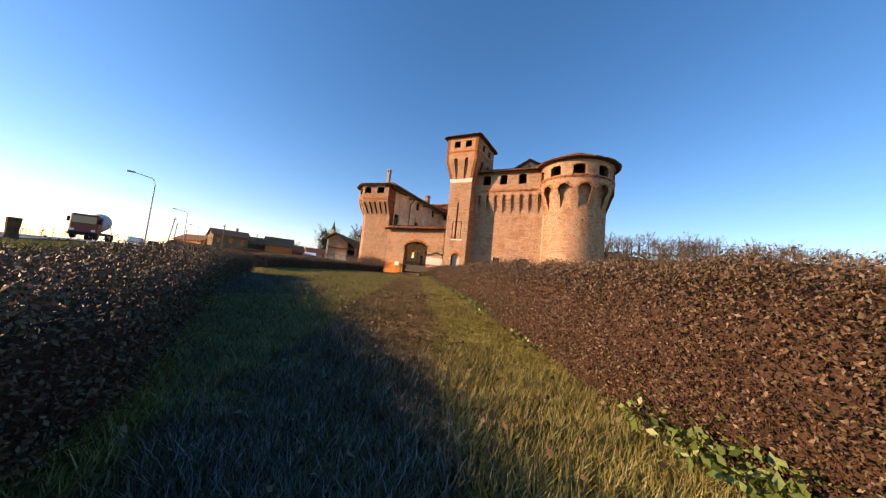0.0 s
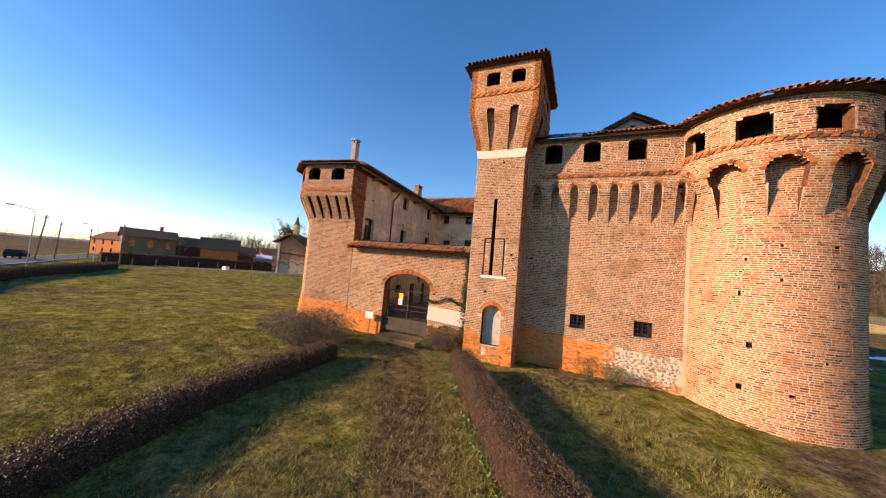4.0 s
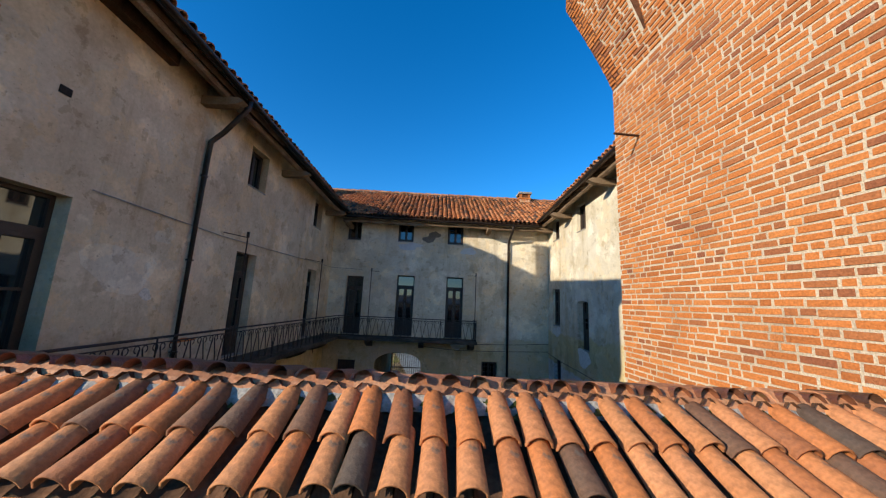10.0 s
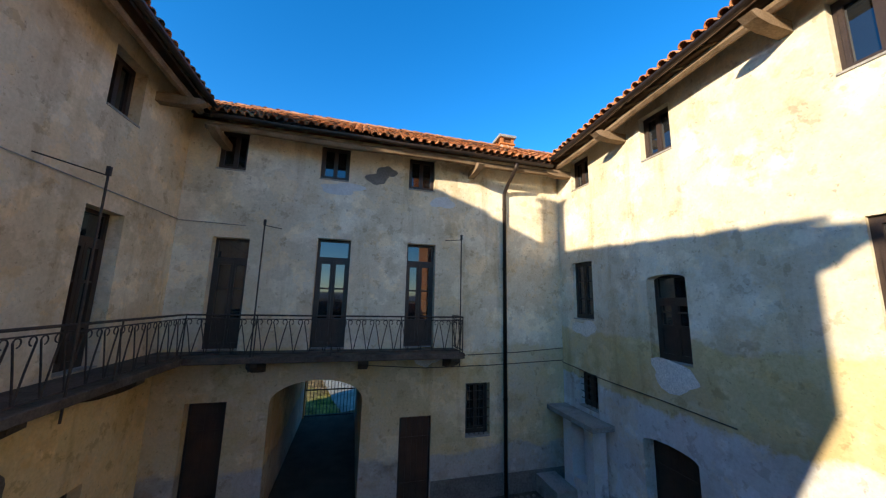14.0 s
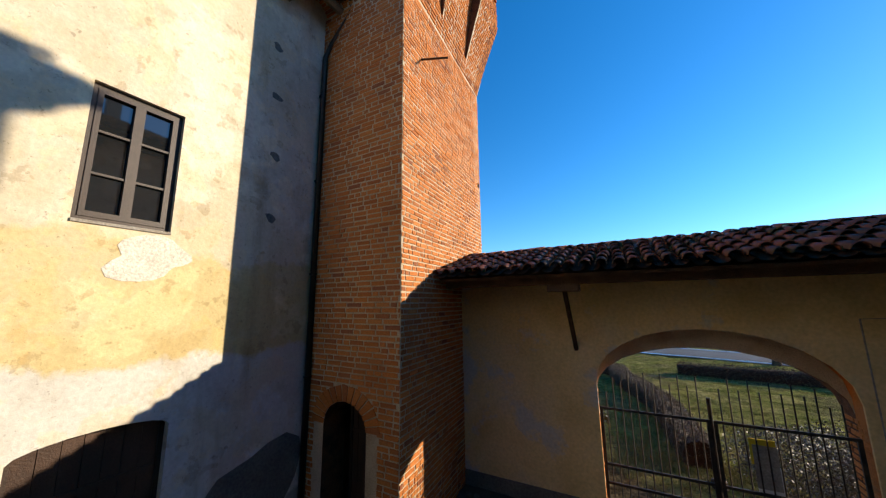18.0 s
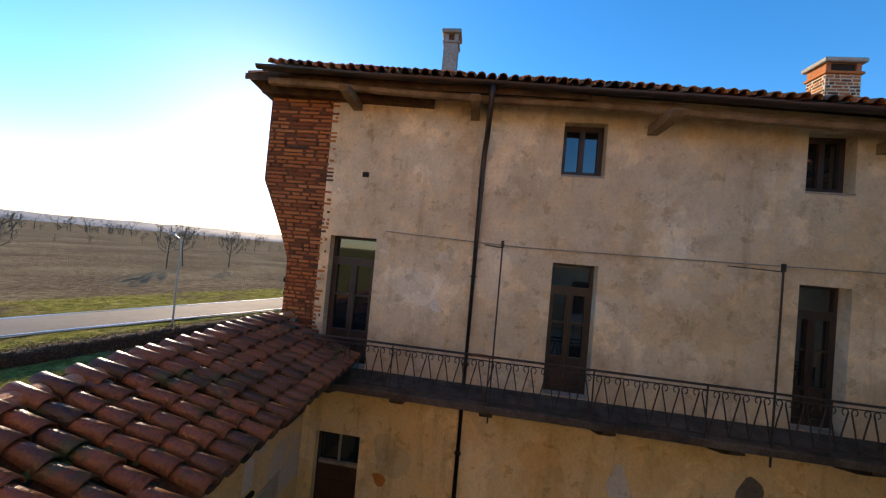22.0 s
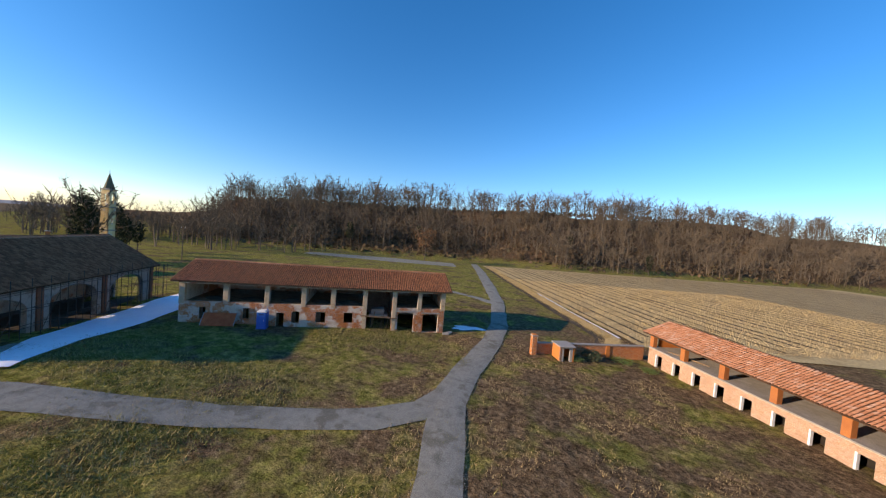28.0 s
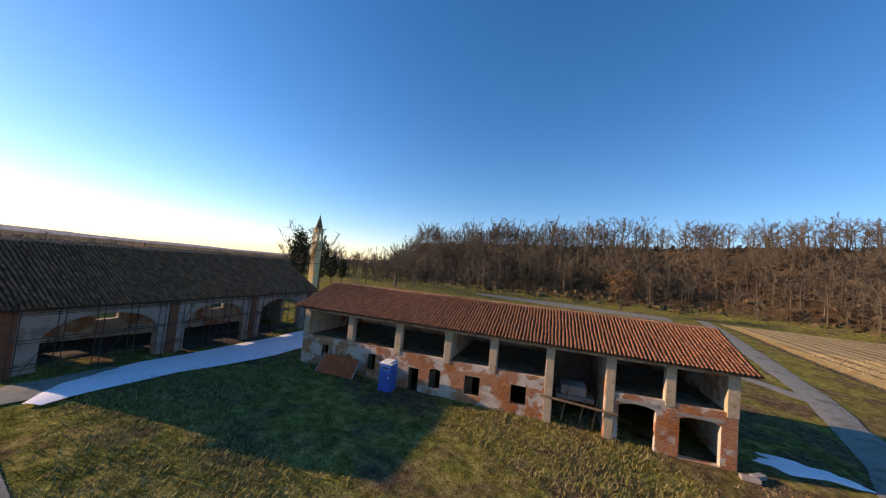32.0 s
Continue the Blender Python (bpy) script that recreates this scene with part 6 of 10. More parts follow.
TL, TB, TR = plane_x(XL, 1), plane_y(YB, -1), plane_x(XR, -1)
for q in L_UP:
    window(q, TL, 0.2)
for q in L_MID:
    french_door(q, TL)
plank_door(L_LOW[0], TL, transom=0.75, label="brown plank door below a two-light transom")
window(L_LOW[1], TL, 0.12, leaves=3, label="low three-light window with pale frame")
plank_door(L_LOW[2], TL, deep=0.15, label="brown double shutters over a ground-floor window")
plank_door(L_LOW[3], TL, transom=0.55, label="narrow brown door with louvred transom")
for q in B_UP:
    window(q, TB, 0.14)
for q in B_MID:
    french_door(q, TB, 0.2)
plank_door(B_LOW[0], TB, deep=0.25, label="tall dark brown door in the corner of the yard")
plank_door(B_LOW[1], TB, deep=0.08, planks=5, label="closed brown board door beside the passage", rails=3)
grille(B_LOW[2], TB, window(B_LOW[2], TB, 0.2, label="ground-floor window behind an iron grille"), 5, 6)
for q in R_UP:
    window(q, TR, 0.14)
window(R_MID[0], TR, 0.1, rows=3, label="six-pane brown casement window")
w = french_door((R_MID[1][0], R_MID[1][1], R_MID[1][2], R_MID[1][3]), TR, 0.22, label="arched tall window with a low solid panel")
window(R_MID[2], TR, 0.06, rows=3, label="six-pane brown casement window with a chipped sill")
grille(R_LOW[0], TR, window(R_LOW[0], TR, 0.15, label="small window with iron grille above the washing niche"), 4, 5)
plank_door(R_LOW[1], TR, deep=0.3, planks=7, label="wide dark plank door in an arched opening")
plank_door(R_LOW[2], TR, deep=0.12, planks=7, label="wide reddish-brown plank door, lit by the sun")
plank_door((4.22, 5.05, COURT, 3.2), plane_y(TY1, 1), deep=0.45, label="dark door inside the tower's arched entrance")
for q in low_wins:
    a = (q[0][0], q[1][0], q[0][1], q[2][1])
    w = window(a, plane_y(CY), 0.35, label="small deep window with iron bars low in the curtain wall")
    grille(a, plane_y(CY), w, 4, 4)

# balcony along two sides of the yard
BZ = 5.0
balcony = thing("balcony", "narrow stone balcony with a wrought-iron railing of scrolls", "balcony", kind="structure")
bm = bmesh.new()
box(bm, XL, 0.95, BZ - 0.13, -3.85, YB, BZ, 0.012)
part("slab_west", bm, M_SLAB, balcony, "dark weathered grey stone slabs")
bm = bmesh.new()
box(bm, -3.85, 11.65, BZ - 0.13, 2.3, YB, BZ, 0.012)
part("slab_north", bm, M_SLAB, balcony, "dark weathered grey stone slabs")


def console(at, turn):
    bm = bmesh.new()
    prof = [(0, 0), (0.8, 0), (0.8, -0.10), (0.62, -0.2), (0.3, -0.3), (0, -0.34)]
    a = [bm.verts.new((d, -0.11, z)) for d, z in prof]
    b = [bm.verts.new((d, 0.11, z)) for d, z in prof]
    bm.faces.new(a)
    bm.faces.new(b[::-1])
    for i in range(len(prof)):
        bm.faces.new((a[i], a[(i + 1) % 6], b[(i + 1) % 6], b[i]))
    ob = part("console", bm, M_SLAB, balcony, "carved stone console")
    ob.matrix_basis = pose(*at, 0, 0, turn)


for y in (1.4, 2.9, 4.6, 6.7, 8.7, 10.7):
    console((XL, y, BZ - 0.13), 0)
for x in (-2.4, -0.1, 2.1):
    console((x, YB, BZ - 0.13), -90)


def baluster_mesh():
    """One bay of the railing: a V of thin bars ending in two scrolls under the top rail."""
    bm = bmesh.new()
    for s in (-1, 1):
        tube(bm, [(s * 0.005, 0, 0.06), (s * 0.07, 0, 0.42), (s * 0.135, 0, 0.72)], 0.011, 5)
        pts = [(s * (0.135 - 0.045 + 0.045 * math.cos(a)), 0, 0.72 + 0.05 * math.sin(a)) for a in [0.5 * k for k in range(10)]]
        tube(bm, pts, 0.0095, 4)
    me = bpy.data.meshes.new("baluster")
    bmesh.ops.recalc_face_normals(bm, faces=bm.faces)
    bm.to_mesh(me)
    bm.free()
    me.materials.append(M_IRON)
    return me


BAL = baluster_mesh()


def railing(a, b, posts):
    a, b = Vector(a), Vector(b)
    d = (b - a).normalized()
    ln = (b - a).length
    for nm, z, r in (("top_rail", 0.86, 0.021), ("lower_rail", 0.78, 0.011), ("bottom_rail", 0.07, 0.014)):
        bm = bmesh.new()
        tube(bm, [a + Vector((0, 0, z)), b + Vector((0, 0, z))], r, 6)
        part(nm, bm, M_IRON, balcony, "rusty iron rail")
    n = int(ln / 0.30)
    for k in range(n):
        p = a + d * (ln * (k + 0.5) / n)
        ob = new("baluster", BAL)
        ob.parent = balcony
        ob.matrix_basis = Matrix.Translation(p) @ pose(0, 0, 0, 0, 0, math.degrees(math.atan2(d.y, d.x)))
    for k in range(posts + 1):
        p = a + d * (ln * k / posts)
        bm = bmesh.new()
        tube(bm, [p, p + Vector((0, 0, 0.88))], 0.013, 6)
        part("rail_post", bm, M_IRON, balcony)


railing((-3.9, 1.0, BZ), (-3.9, 11.7, BZ), 6)
railing((-3.9, 11.7, BZ), (2.25, 11.7, BZ), 4)
railing((2.25, 11.7, BZ), (2.25, YB - 0.05, BZ), 1)


def iron_pole(x, y, wall, arm):
    p = thing("iron_pole", "thin rusty iron pole with an arm on the balcony", "pole", "poles on the balcony", at=(x, y, BZ))
    bm = bmesh.new()
    tube(bm, [(0, 0, -0.3), (0, 0, 2.9)], 0.016, 6)
    part("shaft", bm, M_IRON, p)
    bm = bmesh.new()
    tube(bm, [(0, 0, 2.82), (arm[0], arm[1], 2.86)], 0.010, 5)
    part("arm", bm, M_IRON, p)
    bm = bmesh.new()
    box(bm, -0.025, -0.025, 2.82, 0.025, 0.025, 2.95, 0.006)
    part("finial", bm, M_IRON, p)


iron_pole(-3.88, 4.62, 0, (-0.35, -0.3))
iron_pole(-3.88, 9.1, 0, (-0.4, -0.55))
iron_pole(-2.42, 11.7, 0, (0.25, 0.5))
iron_pole(2.18, 11.7, 0, (-0.3, 0.45))

# eaves: gutters, purlins, brackets, rafters, down pipes
eaves = thing("eaves_timber", "old dark timbers carrying the eaves", "roof timber", kind="structure")
for a, b in (((-4.3, -0.5, wz(-0.5, 10.36)), (-4.3, 11.9, 10.36)), ((-4.2, 12.02, 10.12), (5.3, 12.02, 10.12)), ((5.28, 2.95, ez(2.95, 10.3)), (5.28, 12.0, 10.3))):
    bm = bmesh.new()
    n = 8
    pts = [Vector(a).lerp(Vector(b), k / n) + Vector((0, 0, 0.025 * math.sin(k * 1.7))) for k in range(n + 1)]
    tube(bm, pts, 0.085, 7)
    part("purlin", bm, M_WOOD_BEAM, eaves, "rough round purlin")


def bracket_beam(p, d, ln=0.95):
    bm = bmesh.new()
    prof = [(-0.3, 0.09), (ln * 0.8, 0.09), (ln * 0.92, 0.02), (ln * 0.8, -0.05), (ln * 0.55, -0.1), (-0.3, -0.1)]
    a = [bm.verts.new((u, -0.09, z)) for u, z in prof]
    b = [bm.verts.new((u, 0.09, z)) for u, z in prof]
    bm.faces.new(a)
    bm.faces.new(b[::-1])
    for i in range(6):
        bm.faces.new((a[i], a[(i + 1) % 6], b[(i + 1) % 6], b[i]))
    ob = part("bracket", bm, M_WOOD_BEAM, eaves, "carved beam end")
    ob.matrix_basis = pose(*p, 0, 0, d)


for y in (1.3, 3.9, 7.4, 11.3):
    bracket_beam((XL, y, wz(y, 10.2)), 0)
for x in (-4.0, 2.75):
    bracket_beam((x, YB, 9.98), -90)
for y in (4.15, 6.75, 9.9, 12.0):
    bracket_beam((XR, y, ez(y, 10.14)), 180)
raf = bpy.data.meshes.new("rafter")
bm = bmesh.new()
box(bm, 0, -0.045, -0.05, 1.15, 0.045, 0.05, 0.01)
bm.to_mesh(raf)
bm.free()
raf.materials.append(M_WOOD_BEAM)


def rafters(p, step, n, turn, tilt):
    for k in range(n):
        ob = new("rafter", raf)
        ob.parent = eaves
        ob.matrix_basis = Matrix.Translation(Vector(p) + Vector(step) * k) @ pose(0, 0, 0, 0, tilt, turn)


rafters((-4.02, -0.3, wz(-0.3, 10.52)), (0, 0.62, -0.62 * WUP), 20, 180, -28)
rafters((-3.7, 11.95, 10.29), (0.62, 0, 0), 14, 90, -30)
rafters((5.15, 3.2, ez(3.2, 10.48)), (0, 0.55, -0.55 * EUP), 16, 0, -27)
gut = thing("gutter", "dark half-round metal gutters with bent down pipes", "gutter", kind="structure")


def gutter_run(a, b, r=0.075):
    a, b = Vector(a), Vector(b)
    d = (b - a).normalized()
    s = d.cross(Vector((0, 0, 1))).normalized()
    bm = bmesh.new()
    n = 10
    rings = []
    for k in range(n + 1):
        p = a.lerp(b, k / n) + Vector((0, 0, 0.012 * math.sin(k * 2.1)))
        rings.append([bm.verts.new(p + s * (r * math.cos(t)) + Vector((0, 0, r * math.sin(t)))) for t in [math.pi + math.pi * q / 7 for q in range(8)]] + [bm.verts.new(p + s * ((r - 0.012) * math.cos(t)) + Vector((0, 0, (r - 0.012) * math.sin(t)))) for t in [2 * math.pi - math.pi * q / 7 for q in range(8)]])
    for q, w in zip(rings, rings[1:]):
        for k in range(16):
            bm.faces.new((q[k], q[(k + 1) % 16], w[(k + 1) % 16], w[k]))
    part("channel", bm, M_GUTTER, gut)


gutter_run((-4.0, -0.6, wz(-0.6, 10.52)), (-4.0, 11.85, 10.52))
gutter_run((-4.0, 11.78, 10.30), (5.0, 11.78, 10.26))
gutter_run((4.98, 2.95, ez(2.95, 10.47)), (4.98, 11.8, 10.47))


def pipe(pts, r, material, label):
    bm = bmesh.new()
    tube(bm, pts, r, 10)
    part("down_pipe", bm, material, gut, label, smooth=True)
    for z in (9.0, 7.2, 5.4, 3.6):
        x, y = pts[-1][0], pts[-1][1]
        bm = bmesh.new()
        tube(bm, [(x, y, z), (x, y, z + 0.03)], r * 1.25, 10)
        part("clamp", bm, material, gut)


pipe([(-4.0, 4.2, 10.85), (-4.02, 4.2, 10.65), (-4.45, 4.18, 10.05), (-4.68, 4.16, 9.8), (-4.69, 4.15, 9.4), (-4.69, 4.15, COURT)], 0.055, M_GUTTER, "dark brown down pipe with a swan neck")
pipe([(3.85, 11.78, 10.2), (3.85, 11.85, 10.05), (3.82, 12.35, 9.7), (3.80, 12.52, 9.5), (3.8, 12.53, COURT)], 0.055, M_GUTTER, "brown down pipe with a zinc swan neck")
pipe([(5.0, 3.15, 10.95), (5.05, 3.15, 10.75), (5.5, 3.2, 10.2), (5.63, 3.24, 9.9), (5.64, 3.25, COURT)], 0.055, M_GUTTER, "brown down pipe in the corner by the tower")
# cables
cab = thing("wall_cable", "thin grey cables strung along the plaster", "cable", kind="structure")
for pts in ([(XL + 0.03, 2.2, 8.0), (XL + 0.03, 5, 7.9), (XL + 0.03, 8, 7.93), (XL + 0.03, 11, 7.98), (XL + 0.05, YB - 0.02, 7.98), (-3.2, YB - 0.03, 7.95)],
            [(-0.2, YB - 0.03, 4.62), (1.5, YB - 0.03, 4.5), (3.3, YB - 0.03, 4.52), (XR - 0.02, YB - 0.03, 4.6)],
            [(1.8, YB - 0.03, 4.78), (4.2, YB - 0.03, 4.85), (XR - 0.03, YB - 0.05, 4.95)],
            [(XR - 0.03, YB, 4.55), (XR - 0.03, 11, 4.42), (XR - 0.03, 9.4, 4.38), (XR - 0.03, 8.03, 4.32)],
            [(-2.13, GATE_IN + 0.03, 1.6), (-2.13, GATE_IN + 0.03, 4.58), (-3.2, GATE_IN + 0.03, 4.62), (-4.7, GATE_IN + 0.03, 4.55)]):
    bm = bmesh.new()
    tube(bm, pts, 0.011, 5)
    part("cable", bm, M_CONC if pts[0][1] < 3 and pts[0][0] < -2 else M_IRON, cab)
# iron braces under the gate roof
for x in (1.5, -2.53):
    br = thing("iron_brace", "black diagonal brace under the gate roof", "brace", "braces under the gate roof", "structure")
    bm = bmesh.new()
    tube(bm, [(x, GATE_IN + 0.02, 3.98), (x, GATE_IN + 0.1, 4.1), (x, 1.66, 5.1)], 0.04, 6)
    part("strut", bm, M_WOOD_DARK, br)
    bm = bmesh.new()
    box(bm, x - 0.25, 1.58, 5.02, x + 0.25, 1.78, 5.15, 0.015)
    part("pad", bm, M_WOOD_DARK, br)
# fresco and niche on the inner side of the gate wall
fr = thing("wall_fresco", "faded rectangular fresco remains in red and ochre", "fresco", kind="structure")
for (a, b), cols in (((-4.02, -3.42), [(0.30, 0.28, 0.24), (0.40, 0.37, 0.32), (0.34, 0.27, 0.2)]), ((-3.42, -2.78), [(0.36, 0.12, 0.07), (0.44, 0.20, 0.12), (0.40, 0.33, 0.25)]), ((-2.78, -2.26), [(0.50, 0.38, 0.22), (0.42, 0.30, 0.18), (0.40, 0.15, 0.08)])):
    upart("panel", [(a, b, 2.15, 3.03, 0.031, 0.04)], plane_y(GATE_IN, 1), mat("faded_fresco", cols, scale=5, bscale=40, bump=0.3, stain=(0.42, 0.37, 0.30), stain_scale=3.0, stain_at=0.54), fr)
upart("border", [(-4.06, -2.22, 3.03, 3.07, 0.031, 0.05), (-4.06, -2.22, 2.11, 2.15, 0.031, 0.05), (-4.06, -4.02, 2.15, 3.03, 0.031, 0.05), (-2.26, -2.22, 2.15, 3.03, 0.031, 0.05)], plane_y(GATE_IN, 1), M_MORTAR, fr)
rs = random.Random(71)
brick_mesh("bare_bricks", brick_rows(-2.72, -2.34, 2.2, 2.5, rs, course=0.075, long=0.2, joint=0.014), lambda u, z, d: (u, GATE_IN + 0.036 + d, z), M_BRICK_NEW, fr, "bricks showing through the broken fresco", rs, proud=0.008)
ni = thing("wall_niche", "small round-headed whitewashed niche in the plaster", "niche", kind="structure")
part("hollow", slab(arch_hole(-3.27, -3.03, 3.34, 3.9, 0.12, 8), [], plane_y(GATE_IN, 1), 0.031, 0.036), M_LIME, ni)
boxpart("shelf", (-3.27, GATE_IN + 0.03, 3.2, -3.06, GATE_IN + 0.09, 3.27), M_DARK, ni)
dado = thing("wall_dado", "damp grey cement skirting", "skirting", kind="structure")
upart("skirting", [(1.22, 3.9, 0.4, 1.48, 0.031, 0.05)], plane_y(GATE_IN, 1), M_DAMP, dado)
upart("skirting", [(1.75, 3.75, COURT, 1.75, 0.0, 0.02), (3.85, XR, COURT, 1.72, 0.0, 0.02)], TB, M_DAMP, dado)
# washing niche by the east wall
wash = thing("washing_niche", "whitewashed stone washing niche with a slab roof and a trough", "niche", kind="structure")
upart("back", [(11.0, 12.2, COURT, 3.3, 0.0, 0.05)], TR, M_WHITEWASH, wash)
upart("jamb", [(10.95, 11.2, COURT, 3.3, 0.05, 0.42)], TR, M_WHITEWASH, wash)
upart("jamb", [(11.75, 12.1, COURT, 3.3, 0.05, 0.42)], TR, M_WHITEWASH, wash)
upart("apron", [(11.2, 11.75, COURT, 1.9, 0.05, 0.36)], TR, M_WHITEWASH, wash)
upart("slab", [(10.7, 12.55, 3.3, 3.42, 0.0, 0.62)], TR, M_STONE, wash, "grey stone slab")
upart("trough", [(11.6, 12.55, COURT, 1.65, 0.42, 1.0)], TR, M_STONE, wash, "stone trough")
# plaster scars
scars = thing("plaster_scar", "patches and scars in the wall plaster", "plaster", kind="structure")


def blob(c, w, h, to3, material, seed, thick=0.006, n=22):
    q = random.Random(seed)
    ph = [q.uniform(0, 6.28) for _ in range(4)]
    loop = []
    for k in range(n):
        a = 2 * math.pi * k / n
        r = 1 + 0.22 * math.sin(2 * a + ph[0]) + 0.14 * math.sin(3 * a + ph[1]) + 0.08 * math.sin(5 * a + ph[2])
        loop.append((c[0] + w * r * math.cos(a), c[1] + h * r * math.sin(a)))
    part("patch", slab(loop, [], to3, 0.0005, thick), material, scars)


blob((0.02, 9.55), 0.26, 0.2, TB, M_DAMP, 1)
blob((0.26, 9.78), 0.24, 0.17, TB, M_DAMP, 51, thick=0.005)
blob((-0.9, 9.15), 0.55, 0.16, TB, M_WHITEWASH, 2)
blob((1.9, 9.05), 0.3, 0.2, TB, M_WHITEWASH, 3)
blob((1.55, 4.75), 0.3, 0.25, TB, M_LIME, 4)
blob((5.6, 5.45), 0.42, 0.25, TR, M_LIME, 5)
blob((9.1, 4.9), 0.55, 0.26, TR, M_LIME, 6)
blob((11.6, 5.6), 0.4, 0.22, TR, M_LIME, 7)
for k, (y, z) in enumerate(((4.2, 9.46), (4.15, 8.5), (4.1, 7.4), (4.1, 6.3))):
    blob((y, z), 0.09, 0.07, TR, M_DAMP, 20 + k, n=10)
blob((4.0, 2.05), 0.85, 0.62, TR, M_DAMP, 37)
blob((4.7, 1.75), 0.6, 0.5, TR, M_DAMP, 38, thick=0.004)
blob((8.4, 2.6), 0.25, 0.16, TR, M_DAMP, 31)
blob((2.9, 6.9), 0.5, 0.45, TL, M_PLASTER_B, 36, thick=0.003)
blob((3.4, 6.5), 0.12, 0.1, TL, M_LIME, 33, n=10)
blob((7.3, 3.4), 0.22, 0.4, TL, M_PLASTER_R, 34)
blob((2.75, 3.25), 0.34, 0.5, TL, M_PLASTER_B, 41, thick=0.003)
blob((2.55, 2.75), 0.16, 0.12, TL, M_BRICK_NEW, 42, thick=0.005, n=12)
blob((3.6, 7.6), 0.2, 0.16, TL, M_PLASTER_R, 43, thick=0.003)
blob((4.45, 5.6), 0.28, 0.05, TL, M_BRICK_NEW, 45, thick=0.005, n=14)
blob((9.6, 3.6), 0.25, 0.4, TL, M_DAMP, 35, thick=0.003)
# no hollows: flat near-black blocks paint the shade of each hole
holes_dark = thing("wall_hole", "small putlog holes in the walls, their shade painted near-black", "hole", kind="structure")
for to3, u, z in ((TL, 1.62, 9.2), (plane_x(TX0, -1), -0.55, 8.93), (plane_x(TX0, -1), -0.7, 8.08), (plane_y(TY0), 5.44, 10.65), (plane_y(TY0), 5.2, 10.95), (plane_y(TY0), 4.95, 3.55), (plane_y(TY0), 6.2, 5.6), (plane_y(0.0), 1.55, 3.0), (plane_y(CY), 7.0, 5.6)):
    upart("hole", [(u - 0.07, u + 0.07, z - 0.055, z + 0.055, -0.02, 0.02)], to3, M_DARK, holes_dark)
stick = tagged(obj("stick", [], [], M_WOOD_DARK), "short dark rod sticking out of the tower", "rod", kind="structure")
bm = bmesh.new()
tube(bm, [(3.75, 2.55, 9.6), (3.2, 2.4, 9.53)], 0.02, 6)
bm.to_mesh(stick.data)
bm.free()

# chimneys
def chimney(x, y, z0, z1, w, d, label, material, vents=2, cap=True):
    c = thing("chimney", label, "chimney", kind="structure", at=(x, y, z0))
    h = z1 - z0
    bm = bmesh.new()
    box(bm, -w / 2, -d / 2, -0.6, w / 2, d / 2, h - 0.35)
    part("shaft", bm, M_MORTAR, c)
    for to3, ww in ((plane_y(-d / 2), w), (plane_y(d / 2, 1), w), (plane_x(-w / 2, -1), d), (plane_x(w / 2, 1), d)):
        if material is not M_LIME:
            brick_mesh("brickwork", brick_rows(-ww / 2, ww / 2, -0.5, h - 0.36, rng), to3, material, c, "", rng)
        else:
            upart("render", [(-ww / 2, ww / 2, -0.5, h - 0.36, 0, 0.012)], to3, M_CONC, c)
    for sx in [-1 + 2 * k / vents for k in range(vents + 1)]:
        for sy in (-1, 1):
            bm = bmesh.new()
            box(bm, sx * (w / 2 - 0.06) - 0.06, sy * (d / 2 - 0.06) - 0.06, h - 0.36, sx * (w / 2 - 0.06) + 0.06, sy * (d / 2 - 0.06) + 0.06, h - 0.12)
            part("pier", bm, material if material is not M_LIME else M_CONC, c)
    # solid dark core: the shade of the open head is in its colour
    bm = bmesh.new()
    box(bm, -w / 2 + 0.05, -d / 2 + 0.05, h - 0.36, w / 2 - 0.05, d / 2 - 0.05, h - 0.12)
    part("flue", bm, M_DARK if vents > 1 else M_REVEAL_SHADE, c)
    bm = bmesh.new()
    box(bm, -w / 2 - 0.09, -d / 2 - 0.09, h - 0.12, w / 2 + 0.09, d / 2 + 0.09, h, 0.02)
    part("cap", bm, M_STONE, c, "slab cap")
    bm = bmesh.new()
    box(bm, -w / 2 - 0.05, -d / 2 - 0.05, h - 0.42, w / 2 + 0.05, d / 2 + 0.05, h - 0.35, 0.01)
    part("collar", bm, material if material is not M_LIME else M_CONC, c)


chimney(-8.03, 2.83, 12.5, 14.62, 0.42, 0.42, "slender grey-brown rendered chimney with open head", M_LIME, 1)
chimney(-7.75, 13.4, 12.3, 13.75, 0.5, 0.85, "brick chimney with open arched head", M_BRICK, 3)
chimney(5.45, 15.85, 12.3, 13.25, 0.6, 0.6, "short brick chimney with a stone slab", M_BRICK_NEW, 1)

